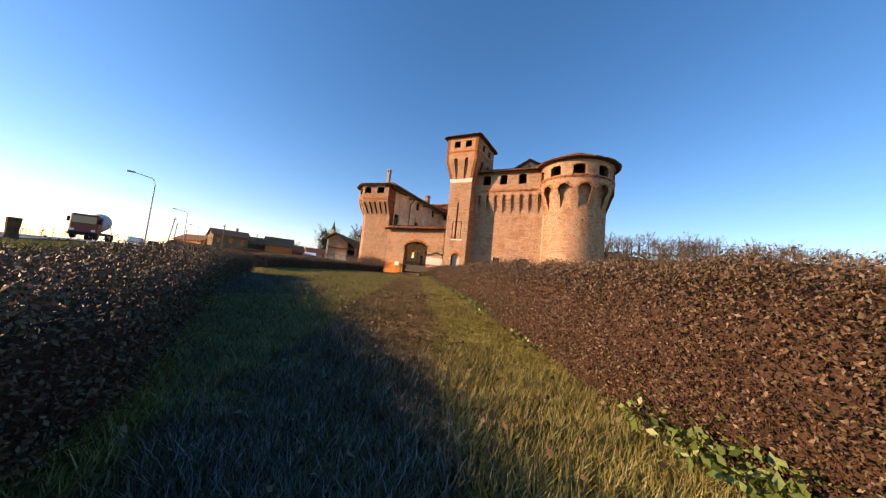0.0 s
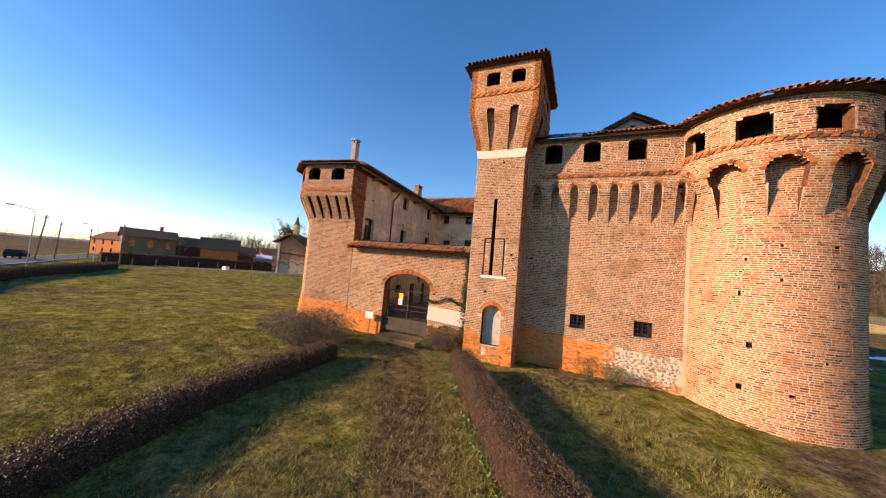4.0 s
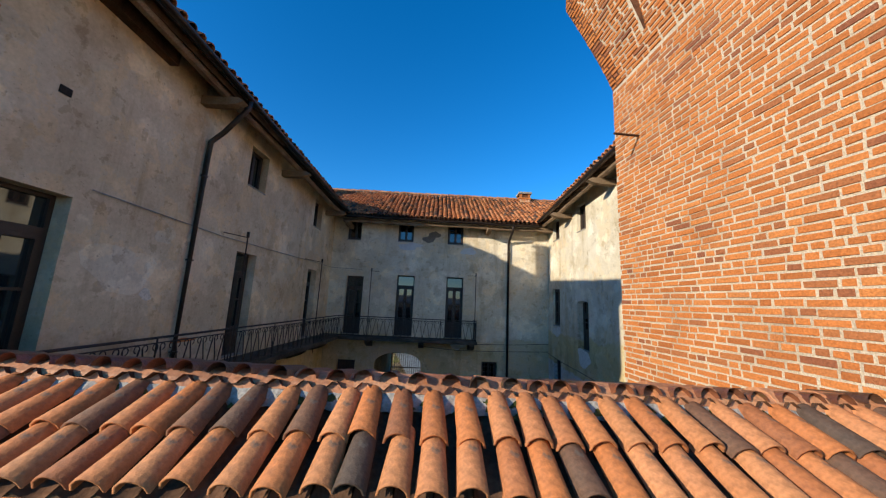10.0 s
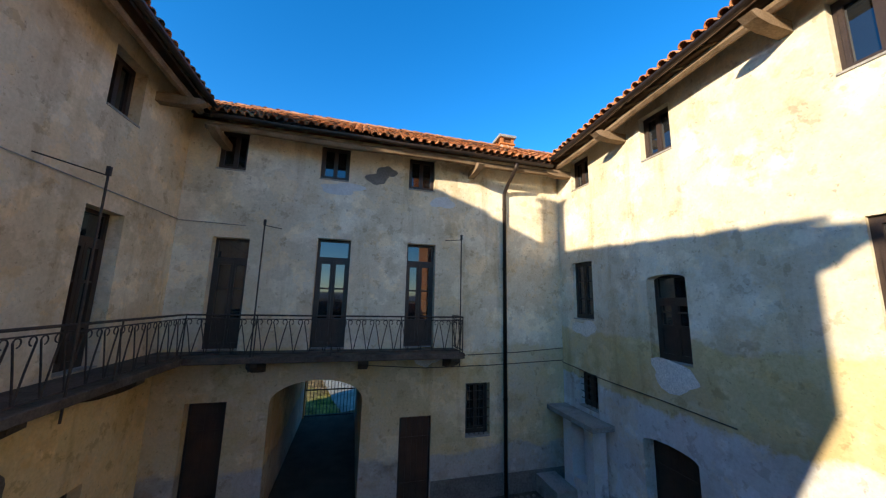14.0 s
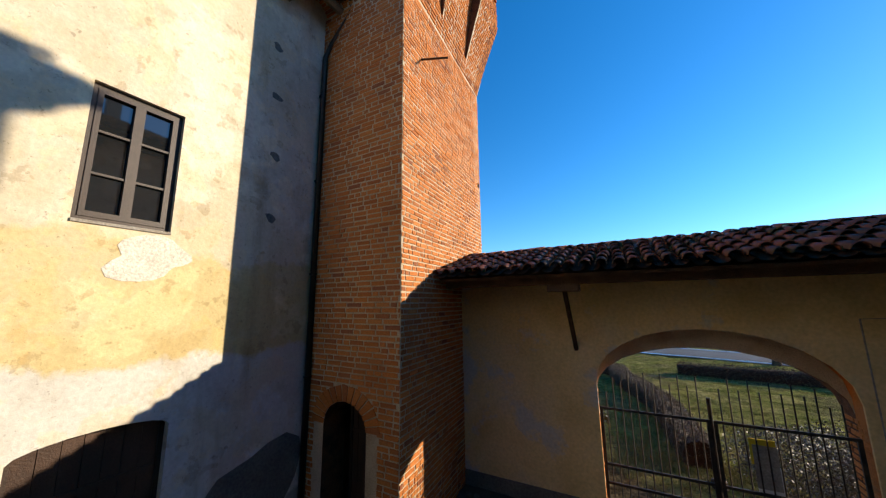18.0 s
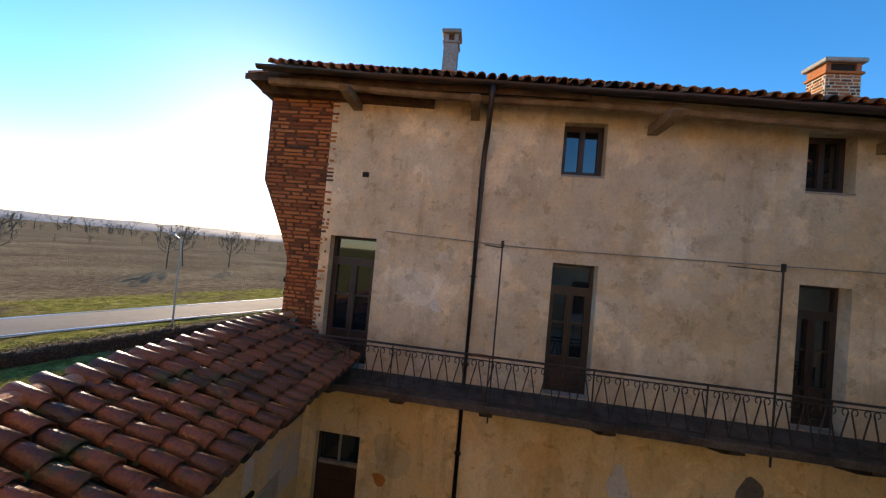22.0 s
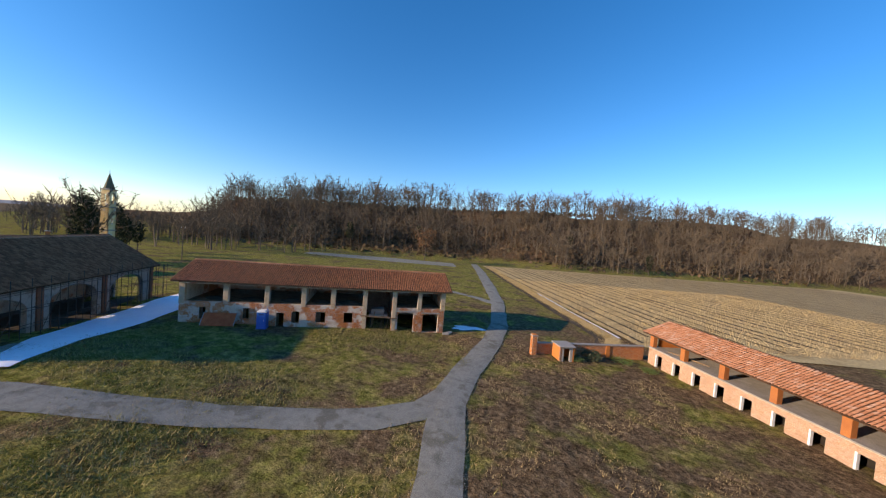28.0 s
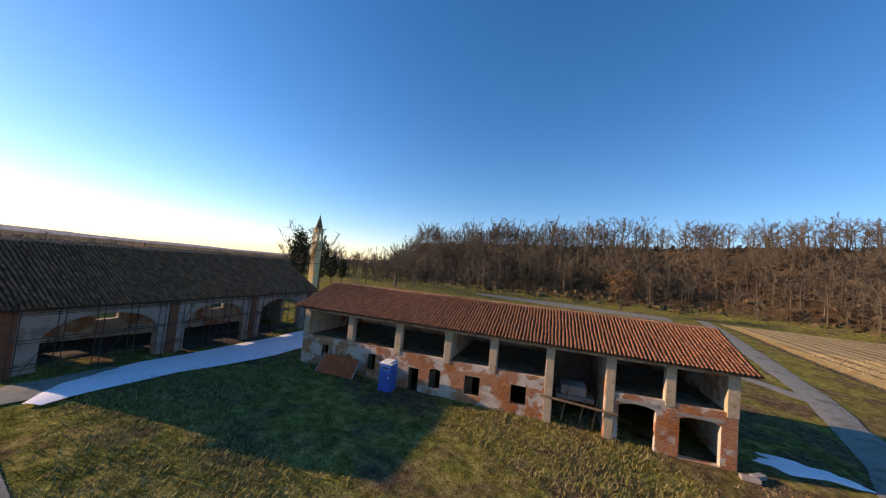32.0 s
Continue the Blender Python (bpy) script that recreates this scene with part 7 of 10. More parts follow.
# ---- the gate ----
gate = thing("iron_gate", "double-leaf rusty iron bar gate, closed with a chain", "gate")
GY = 0.48
for s in (-1, 1):
    x0, x1 = (-2.0, -0.42) if s < 0 else (-0.38, 1.2)
    leaf = part("leaf_frame", slab([(x0, 0.3), (x1, 0.3), (x1, 2.98), (x0, 2.98)], [[(x0 + 0.05, 0.35), (x1 - 0.05, 0.35), (x1 - 0.05, 1.0), (x0 + 0.05, 1.0)], [(x0 + 0.05, 1.04), (x1 - 0.05, 1.04), (x1 - 0.05, 1.72), (x0 + 0.05, 1.72)], [(x0 + 0.05, 1.76), (x1 - 0.05, 1.76), (x1 - 0.05, 2.02), (x0 + 0.05, 2.02)], [(x0 + 0.05, 2.06), (x1 - 0.05, 2.06), (x1 - 0.05, 2.94), (x0 + 0.05, 2.94)]], plane_y(GY), -0.015, 0.015), M_IRON, gate)
    n = 13
    for k in range(1, n):
        x = x0 + (x1 - x0) * k / n
        bm = bmesh.new()
        top = min(3.62, 3.02 + 0.85 * math.sqrt(max(0.0, 1 - ((x + 0.4) / 1.65) ** 2))) - (0.0 if k % 2 else 0.16)
        tube(bm, [(x, GY - 0.018, 0.32), (x, GY - 0.018, top - 0.1), (x, GY - 0.018, top)], 0.011, 5)
        part("bar", bm, M_IRON, leaf)
        # extra bar the gate does not have, added to darken its lower part
        bm = bmesh.new()
        tube(bm, [(x + (x1 - x0) / n / 2, GY - 0.018, 0.32), (x + (x1 - x0) / n / 2, GY - 0.018, 1.0)], 0.011, 5)
        part("short_bar", bm, M_IRON, leaf)
bm = bmesh.new()
tube(bm, [(-0.4, GY - 0.05, 0.3), (-0.4, GY - 0.05, 3.3)], 0.028, 8)
part("meeting_stile", bm, M_IRON, gate)
bm = bmesh.new()
box(bm, -0.5, GY - 0.1, 1.95, -0.3, GY - 0.03, 2.1, 0.02)
part("lock", bm, M_IRON, gate, "chain and lock")
note = thing("gate_notice", "small yellow and white notice tied to the gate", "notice")
boxpart("yellow_panel", (-1.12, GY - 0.05, 2.42, -0.82, GY - 0.035, 2.78), M_YELLOW, note)
boxpart("white_panel", (-1.14, GY - 0.05, 2.05, -0.86, GY - 0.035, 2.42), M_WHITE, note)
boxpart("backing", (-1.13, GY - 0.033, 2.1, -0.85, GY - 0.028, 2.7), M_STONE, note)
for k in range(5):
    boxpart("text_bar", (-1.10, GY - 0.054, 2.12 + k * 0.055, -0.92 + 0.03 * (k % 2), GY - 0.05, 2.14 + k * 0.055), M_BLUE, note)
tagged(boxpart("threshold", (-1.95, -1.2, -0.6, 1.2, 1.2, 0.2), M_PATH, bevel=0.06), "worn earthen ramp before the gate", "threshold", kind="structure")
plq = thing("wall_plaque", "large weathered grey stone plaque with a carved inscription", "plaque")
bm = bmesh.new()
box(bm, -1.28, -0.05, -0.42, 1.28, 0.05, 0.42, 0.02)
part("slab", bm, M_MARBLE, plq)
for k in range(5):
    boxpart("text_bar", (-0.9 + 0.1 * (k % 2), -0.054, 0.26 - k * 0.13, 0.85 - 0.12 * (k % 3), -0.05, 0.30 - k * 0.13), M_MARBLE, plq)
plq.matrix_world = pose(2.55, -0.07, 1.8, 0, 3, 0)
sign = thing("notice_board", "small white notice board on a slanted post before the wall", "sign", at=(-2.75, -0.35, 0.1))
bm = bmesh.new()
tube(bm, [(0, 0, -0.3), (0.1, 0.04, 1.0)], 0.03, 8)
part("post", bm, M_WOOD_BEAM, sign)
bm = bmesh.new()
box(bm, -0.26, -0.03, 0.92, 0.32, 0.0, 1.34, 0.01)
part("board", bm, M_WHITE, sign)
for k in range(6):
    boxpart("text_bar", (-0.2, -0.034, 1.0 + k * 0.05, 0.24 - 0.06 * (k % 3), -0.03, 1.015 + k * 0.05), M_GREYMET, sign)
# cobbles of the yard
verts, faces = [], []
q = random.Random(3)
yy = 1.0
while yy < YB - 0.1:
    xx = XL + 0.1
    while xx < XR - 0.1:
        r = q.uniform(0.055, 0.085)
        k = len(verts)
        m = 7
        for i in range(m):
            a = 2 * math.pi * i / m
            verts.append((xx + r * math.cos(a), yy + r * math.sin(a), COURT - 0.01))
        for i in range(m):
            a = 2 * math.pi * i / m
            verts.append((xx + 0.65 * r * math.cos(a), yy + 0.65 * r * math.sin(a), COURT + 0.022 + q.uniform(-0.006, 0.008)))
        faces.append(tuple(k + m + i for i in range(m)))
        faces += [(k + i, k + (i + 1) % m, k + m + (i + 1) % m, k + m + i) for i in range(m)]
        xx += 2 * r + 0.03
    yy += 0.165
tagged(obj("cobbles", verts, faces, M_COBBLE, floor_court, "rounded dark cobbles"), kind="stuff")


# ---- the west wing runs out of square: its wall closes in towards the north ----
def skew(x, y):
    w = min(1.0, max(0.0, (-2.6 - x) / 1.1)) * min(1.0, max(0.0, (x + 9.0) / 3.0))
    return 0.03 * (max(0.9, min(13.0, y)) - 3.5) * w


bpy.context.view_layer.update()
for root in [ob for ob in bpy.data.objects if ob.parent is None and ob.type in ("MESH", "EMPTY") and ob is not ground]:
    if root.location.length > 0.001:
        if root.location.y < 15 and root.location.z > 1:
            root.location.x += skew(root.location.x, root.location.y)
        continue
    for ob in (root, *root.children_recursive):
        if ob.type != "MESH":
            continue
        at = ob.matrix_basis.translation
        if at.length > 0.001:
            ob.location.x += skew(at.x, at.y)
        elif ob.data.users == 1 and len(ob.data.vertices):
            co = np.empty(3 * len(ob.data.vertices))
            ob.data.vertices.foreach_get("co", co)
            co = co.reshape(-1, 3)
            if co[:, 0].min() < -2.6:
                wide = np.clip((-2.6 - co[:, 0]) / 1.1, 0, 1) * np.clip((co[:, 0] + 9.0) / 3.0, 0, 1)
                co[:, 0] += 0.03 * (np.clip(co[:, 1], 0.9, 13.0) - 3.5) * wide
                ob.data.vertices.foreach_set("co", co.ravel())

# ---- vegetation and land: helpers ----
def polys(name, verts, n, material, parent=None, label="", smooth=False):
    """Mesh of separate n-cornered faces from an array of corners, n after n."""
    verts = np.asarray(verts, np.float32).reshape(-1, 3)
    me = bpy.data.meshes.new(name)
    me.vertices.add(len(verts))
    me.vertices.foreach_set("co", verts.ravel())
    me.loops.add(len(verts))
    me.loops.foreach_set("vertex_index", np.arange(len(verts), dtype=np.int32))
    me.polygons.add(len(verts) // n)
    me.polygons.foreach_set("loop_start", np.arange(0, len(verts), n, dtype=np.int32))
    me.update(calc_edges=True)
    me.materials.append(material)
    ob = new(name, me)
    if parent:
        ob.parent = parent
    if label:
        tagged(ob, label)
    return ob


def unit(v):
    return v / np.maximum(1e-6, np.linalg.norm(v, axis=-1, keepdims=True))


def leaf_quads(c, r, size, droop=0.0, slim=0.5):
    """Pointed leaves at the places c, turned at random."""
    n = len(c)
    a = unit(r.normal(size=(n, 3)) + np.array((0, 0, -droop)))
    b = unit(np.cross(a, r.normal(size=(n, 3))))
    nn = np.cross(a, b)
    s = (size * r.uniform(0.6, 1.35, n))[:, None]
    mid = c + a * s * 0.45
    return np.stack([c, mid + b * s * slim * 0.5 + nn * s * 0.12, c + a * s, mid - b * s * slim * 0.5 + nn * s * 0.12], 1)


def along_line(pts, step):
    p = np.array(pts, float)
    d = np.r_[0, np.cumsum(np.linalg.norm(np.diff(p[:, :2], axis=0), axis=1))]
    u = np.arange(0, d[-1], step)
    q = np.stack([np.interp(u, d, p[:, k]) for k in range(p.shape[1])], 1)
    t = np.gradient(q[:, :2], axis=0)
    t = unit(t)
    return u, q, np.stack([-t[:, 1], t[:, 0]], 1)


SECTION = np.array([(-0.5, 0.0), (-0.52, 0.35), (-0.5, 0.75), (-0.36, 0.97), (0, 1.0), (0.36, 0.97), (0.5, 0.75), (0.52, 0.35), (0.5, 0.0)])


def hedge(name, label, pts, seed, dens=620, leaf=0.05, material=M_HEDGE, sprigs=40, near=1.0):
    """Clipped hedge along its middle line (x, y, width, height): twiggy core and leaves all over it."""
    r = np.random.default_rng(seed)
    th = thing(name, label, "hedge", kind="stuff")
    u, q, nrm = along_line(pts, 0.25)
    z0 = gz(q[:, 0], q[:, 1]) - 0.06
    def place(i, s, v, grow):
        if v is not None:
            i2 = np.minimum(i + 1, len(u) - 1)
            a, b = place(i, s, None, grow), place(i2, s, None, grow)
            return a + (b - a) * v[:, None]
        sec = np.stack([np.interp(s, np.linspace(0, 1, 9), SECTION[:, k]) for k in (0, 1)], -1)
        xy = q[i, :2] + nrm[i] * (sec[..., :1] * (q[i, 2:3] + grow))
        return np.concatenate([xy, (z0[i] + sec[..., 1] * (q[i, 3] + grow * 0.6))[..., None]], -1)
    nu, ns = len(u), 13
    verts = []
    for k in range(ns):
        p = place(np.arange(nu), np.full(nu, k / (ns - 1)), None, -0.22)
        verts.append(p + r.normal(size=p.shape) * 0.022)
    verts = np.stack(verts, 1).reshape(-1, 3)
    faces = [(i * ns + k, i * ns + k + 1, (i + 1) * ns + k + 1, (i + 1) * ns + k) for i in range(nu - 1) for k in range(ns - 1)]
    faces += [tuple(range(ns)), tuple(range((nu - 1) * ns, nu * ns))]
    obj("twig_core", verts.tolist(), faces, M_HEDGE_CORE, th, "dark tangle of twigs")
    ring = float(np.mean(q[:, 2] + 1.9 * q[:, 3]))
    n = int(u[-1] * ring * dens)
    i = ((nu - 1) * r.uniform(0, 1, n) ** near).astype(int)
    c = place(i, r.uniform(0, 1, n), r.uniform(0, 1, n), 0.0)
    wave = np.sin(c[:, 0] * 2.1) * np.cos(c[:, 1] * 1.7) * 0.035 + np.sin(c[:, 0] * 7 + c[:, 2] * 5) * 0.02
    core = np.stack([q[i, 0], q[i, 1], z0[i] + 0.5 * q[i, 3]], 1)
    c += (core - c) * (0.22 * r.uniform(0, 1, n) ** 1.6)[:, None] + r.normal(size=c.shape) * 0.04
    c[:, 2] += wave * (c[:, 2] - z0[i])
    ends = []
    for k in (0, nu - 1):
        m = int(q[k, 2] * q[k, 3] * dens * 0.8)
        e = place(np.full(m, k), r.uniform(0, 1, m), None, 0.0)
        f = r.uniform(0, 1, m)[:, None] ** 0.5
        mid = np.array([q[k, 0], q[k, 1], z0[k] + q[k, 3] * 0.45])
        ends.append(mid + (e - mid) * f + r.normal(size=e.shape) * 0.04)
    polys("leaves", leaf_quads(np.concatenate([c] + ends), r, leaf), 4, material, th)
    # thin shoots that stand out of the top
    if sprigs:
        k = int(u[-1] * sprigs)
        i = r.integers(0, nu - 1, k)
        base = place(i, r.uniform(0.3, 0.7, k), r.uniform(0, 1, k), -0.05)
        tip = base + np.stack([r.normal(0, 0.05, k), r.normal(0, 0.05, k), r.uniform(0.06, 0.26, k) ** 1.0], 1)
        side = unit(r.normal(size=(k, 3))) * 0.004
        polys("shoots", np.stack([base - side, base + side, tip], 1), 3, M_TWIG, th)
        f = r.uniform(0.3, 1, (k, 4))[..., None]
        c = (base[:, None] * (1 - f) + tip[:, None] * f).reshape(-1, 3)
        polys("shoot_leaves", leaf_quads(c, r, leaf * 0.9), 4, material, th)
    return th


def grass(name, label, area, count, seed, height=0.09, material=M_BLADE, keep=None, wide=0.006):
    """Loose blades over a stretch of the plan: area(r, n) gives x and y."""
    r = np.random.default_rng(seed)
    x, y = area(r, count)
    if keep is not None:
        ok = keep(x, y)
        x, y = x[ok], y[ok]
    n = len(x)
    z = gz(x, y) - 0.09
    h = 0.05 + height * r.uniform(0.45, 1.5, n) * (1 + 0.35 * np.sin(x * 1.3) * np.sin(y * 1.1))
    a = r.uniform(0, 2 * np.pi, n)
    lean = r.uniform(0.2, 1.7, n) * h
    w = wide * r.uniform(0.6, 1.4, n)
    base = np.stack([x, y, z], 1)
    side = np.stack([-np.sin(a) * w, np.cos(a) * w, 0 * w], 1)
    tip = base + np.stack([np.cos(a) * lean, np.sin(a) * lean, h + 0.02], 1)
    return tagged(polys(name, np.stack([base - side, base + side, tip], 1), 3, material), label, "grass", kind="stuff")


# ---- hedges along the approach ----
hedge("hedge", "clipped copper-brown hedge along the sunny side of the path", [(23.9, -32.0, 1.5, 1.42), (22.6, -30.3, 1.5, 1.42), (21.5, -29.2, 1.5, 1.42), (19.4, -26.3, 1.4, 1.36), (12.7, -15.9, 1.3, 1.25), (11.0, -13.6, 1.3, 1.2), (8.4, -9.6, 1.2, 1.15), (4.6, -3.0, 1.1, 1.1)], 3, dens=2900, leaf=0.031, sprigs=36, near=2.2)
hedge("hedge", "dark clipped hedge beside the frosty shaded grass", [(20.6, -35.6, 1.5, 0.9), (17.6, -32.7, 1.5, 0.92), (15.8, -31.6, 1.5, 0.9), (9.2, -27.4, 1.4, 0.9), (5.6, -24.2, 1.3, 0.9)], 4, dens=2500, leaf=0.033, sprigs=26, near=1.3)
hedge("hedge", "low dark clipped hedge crossing the lawn before the castle", [(2.6, -21.5, 1.1, 0.85), (1.4, -19.8, 1.1, 0.85), (1.0, -16.8, 1.1, 0.85), (-0.5, -11.9, 1.0, 0.85), (-1.0, -5.6, 1.0, 0.85)], 5, dens=800, leaf=0.05, sprigs=8)
hedge("hedge", "dark clipped hedge in front of the village houses", [(-70, 11, 1.7, 2.2), (-68.5, 25, 1.7, 2.3), (-65, 42, 1.7, 2.1)], 6, dens=60, leaf=0.13, sprigs=0)
hedge("hedge", "strip of dry brown scrub along the roadside ditch", [(-2.5, -22.4, 1.0, 0.8), (-12, -19.2, 1.2, 0.9), (-24, -14.5, 1.3, 0.95), (-34, -9.5, 1.4, 1.0), (-47, 1.5, 1.5, 1.1), (-57, 8, 1.3, 0.9)], 7, dens=170, leaf=0.085, material=M_SCRUB, sprigs=8)


def shrub(label, x, y, rad, h, seed, material, n=2600, leaf=0.05, lobes=5):
    r = np.random.default_rng(seed)
    th = thing("shrub", label, "shrub")
    z = ground_z(x, y)
    bm = bmesh.new()
    cs = []
    for k in range(lobes):
        a = 2 * math.pi * k / lobes + r.uniform(-0.4, 0.4)
        c = Vector((x + math.cos(a) * rad * 0.45, y + math.sin(a) * rad * 0.45, z + h * r.uniform(0.4, 0.62)))
        cs.append(c)
        for j in range(4):
            tube(bm, [(x + r.uniform(-0.1, 0.1), y + r.uniform(-0.1, 0.1), z - 0.1), c + Vector(r.normal(size=3) * 0.25 * rad)], 0.014, 5, 0.004)
    part("stems", bm, M_TRUNK, th, "thin woody stems")
    cc = np.array([list(c) for c in cs])[r.integers(0, lobes, n)]
    d = unit(r.normal(size=(n, 3))) * (r.uniform(0.35, 1, n) ** 0.5)[:, None]
    p = cc + d * np.array((rad * 0.58, rad * 0.58, h * 0.42))
    p[:, 2] = np.maximum(p[:, 2], z + 0.02)
    polys("foliage", leaf_quads(p, r, leaf), 4, material, th)
    return th


M_SHRUB_GREY = mat("shrub_grey_leaf", [(0.055, 0.046, 0.032), (0.10, 0.08, 0.056), (0.075, 0.07, 0.04)], scale=1, bscale=50, rand="island", bump=0, rough=0.5)
shrub("grey-brown winter shrub at the foot of the brick tower", -3.9, -4.2, 2.6, 1.65, 11, M_SHRUB_GREY, 26000, 0.06, 9)
shrub("low green-grey bush under the stone plaque", 2.5, -0.8, 0.95, 1.1, 12, M_SHRUB_GREY, 5200)
shrub("low green-grey bush under the stone plaque", 1.7, -0.7, 0.6, 0.7, 13, M_WEED, 1200)
shrub("small leafy bush beside the corner tower", 10.2, -0.3, 0.7, 1.3, 14, M_IVY, 1800)
shrub("small leafy bush beside the corner tower", 11.3, -0.2, 0.6, 0.9, 15, M_WEED, 1400)


def ivy():
    r = np.random.default_rng(20)
    th = thing("ivy", "dark green ivy climbing the brick gate wall", "ivy")
    bm = bmesh.new()
    for k in range(5):
        x = 3.4 + 0.1 * k
        tube(bm, [(x, -0.03, 0.3), (x + r.uniform(-0.1, 0.1), -0.03, 2.2), (x + r.uniform(-0.2, 0.2), -0.03, 4.0 + 0.2 * k)], 0.012, 5, 0.004)
    part("stems", bm, M_TRUNK, th)
    n = 5200
    z = 0.4 + 5.0 * r.uniform(0, 1, n) ** 0.9
    half = 0.12 + 0.26 * (1 - (z - 0.4) / 5.2) + 0.07 * np.sin(z * 4)
    x = 3.62 + r.normal(0, 0.5, n) * half
    x = np.minimum(x, 3.9)
    y = -0.03 - np.abs(r.normal(0, 0.07, n))
    polys("foliage", leaf_quads(np.stack([x, y, z], 1), r, 0.07, droop=1.2, slim=0.9), 4, M_IVY, th)
    n = 3600
    x, z = r.uniform(1.25, 3.95, n), r.uniform(0.1, 1.75, n) ** 1.0
    ok = z < 1.22 + 0.12 * np.sin(x * 3) + 0.08 * np.sin(x * 9)
    p = np.stack([x, -0.06 - np.abs(r.normal(0, 0.12, n)) * (1.9 - z), z], 1)[ok]
    polys("dry_foliage", leaf_quads(p, r, 0.065, droop=1.0, slim=0.7), 4, M_SHRUB_GREY, th, "withered grey-brown ivy under the plaque")
    n = 700
    x = r.uniform(1.1, 3.9, n)
    z = 2.62 + 0.12 * np.sin(x * 3.1) + np.abs(r.normal(0, 0.09, n))
    polys("trailing_foliage", leaf_quads(np.stack([x, -0.06 - np.abs(r.normal(0, 0.04, n)), z], 1), r, 0.07, droop=1.0, slim=0.9), 4, M_IVY, th)


ivy()

# ---- grass of the approach ----
AX0, AX1 = np.array((19.6, -31.0)), np.array((0.8, -1.4))


def strip(half, power=1.0):
    def area(r, n):
        t = r.uniform(-0.12, 1, n) ** 1
        m = AX0 + (AX1 - AX0) * t[:, None]
        d = unit(AX1 - AX0)
        off = r.uniform(-half, half, n)
        return m[:, 0] - d[1] * off, m[:, 1] + d[0] * off
    return area


def disc(cx, cy, rad):
    def area(r, n):
        a, d = r.uniform(0, 2 * np.pi, n), rad * np.sqrt(r.uniform(0, 1, n))
        return cx + d * np.cos(a), cy + d * np.sin(a)
    return area


M_WORN = mat("trodden_blade", [(0.12, 0.082, 0.036), (0.19, 0.135, 0.06), (0.26, 0.19, 0.09), (0.14, 0.11, 0.04)], scale=0.5, bscale=3, rand="island", bump=0, spread=0.5)
way = lambda x, y: np.abs((x - 17) * 0.848 + (y + 28) * 0.53 + 0.35 * np.sin(x * 0.9) * np.sin(y * 0.7 + 1) + 0.2 * np.sin(x * 3.1 + y * 2))
outdoors = lambda x, y: ~((y > -0.9) & (x > -9) & (x < 21))
grass("grass", "short winter grass, green and straw-coloured", strip(4.2), 170000, 31, 0.055, keep=lambda x, y: outdoors(x, y) & (way(x, y) > 0.95))
grass("trodden_grass", "flattened straw-brown grass of the trodden way", strip(1.8), 90000, 30, 0.028, material=M_WORN, keep=lambda x, y: outdoors(x, y) & (way(x, y) < 1.15))
grass("grass", "denser grass close to the start of the path", disc(18.5, -29.5, 4.6), 150000, 32, 0.06, keep=lambda x, y: outdoors(x, y) & (way(x, y) > 1.0))
grass("trodden_grass", "flattened straw-brown grass near the start of the way", disc(18.5, -29.5, 4.6), 60000, 29, 0.03, material=M_WORN, keep=lambda x, y: way(x, y) < 1.15)
grass("grass", "tufty lawn beyond the dark hedge", disc(-4, -17, 13), 60000, 33, 0.07, keep=outdoors, wide=0.008)
# Blades darkened to paint the hedge's shadow; a few are pale with frost
M_FROST_SHADE = mat("frosted_shade_blade", [(0.035, 0.035, 0.018), (0.06, 0.055, 0.035), (0.26, 0.27, 0.27), (0.045, 0.045, 0.022), (0.07, 0.065, 0.04)], scale=0.5, bscale=3, rand="island", bump=0, spread=0.6)


def frost_shade_area(r, n):
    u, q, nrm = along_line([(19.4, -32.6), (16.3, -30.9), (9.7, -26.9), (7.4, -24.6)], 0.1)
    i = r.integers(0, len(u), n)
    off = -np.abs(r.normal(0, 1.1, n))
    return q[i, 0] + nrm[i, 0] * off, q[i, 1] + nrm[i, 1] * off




def tussock_area(r, n):
    m = n // 34
    t = r.uniform(-0.1, 1, m)
    mid = AX0 + (AX1 - AX0) * t[:, None]
    off = r.uniform(-9, 6, m)
    d = unit(AX1 - AX0)
    cx, cy = mid[:, 0] - d[1] * off, mid[:, 1] + d[0] * off
    return np.repeat(cx, 34) + r.normal(0, 0.075, 34 * m), np.repeat(cy, 34) + r.normal(0, 0.075, 34 * m)


off_path = lambda x, y: outdoors(x, y) & (np.abs((x - 17) * 0.848 + (y + 28) * 0.53) > 0.9) & ~((y < -23.5) & ((x - 17) * 0.848 + (y + 28) * 0.53 < -1.9))
grass("grass_tussocks", "rough clumps of longer grass on the lawn", tussock_area, 340000, 38, 0.065, keep=off_path, wide=0.0075)
# strip of shadow-dark blades with frost flecks
grass("frosted_grass", "frost-flecked grass along the hedge, the hedge's shade painted into its dark blades", frost_shade_area, 110000, 34, 0.045, material=M_FROST_SHADE)


def weed_line(r, n):
    u, q, nrm = along_line([(22.2, -31.0), (20.9, -28.9), (18.8, -25.9), (12.1, -15.5), (10.4, -13.3), (7.8, -9.2), (3.8, -2.5)], 0.1)
    i = r.integers(0, len(u), n)
    off = r.normal(0.22, 0.16, n)
    clump = np.sin(u[i] * 1.9) + np.sin(u[i] * 0.7 + 2) > -0.4
    return (q[i, 0] + nrm[i, 0] * off)[clump], (q[i, 1] + nrm[i, 1] * off)[clump]


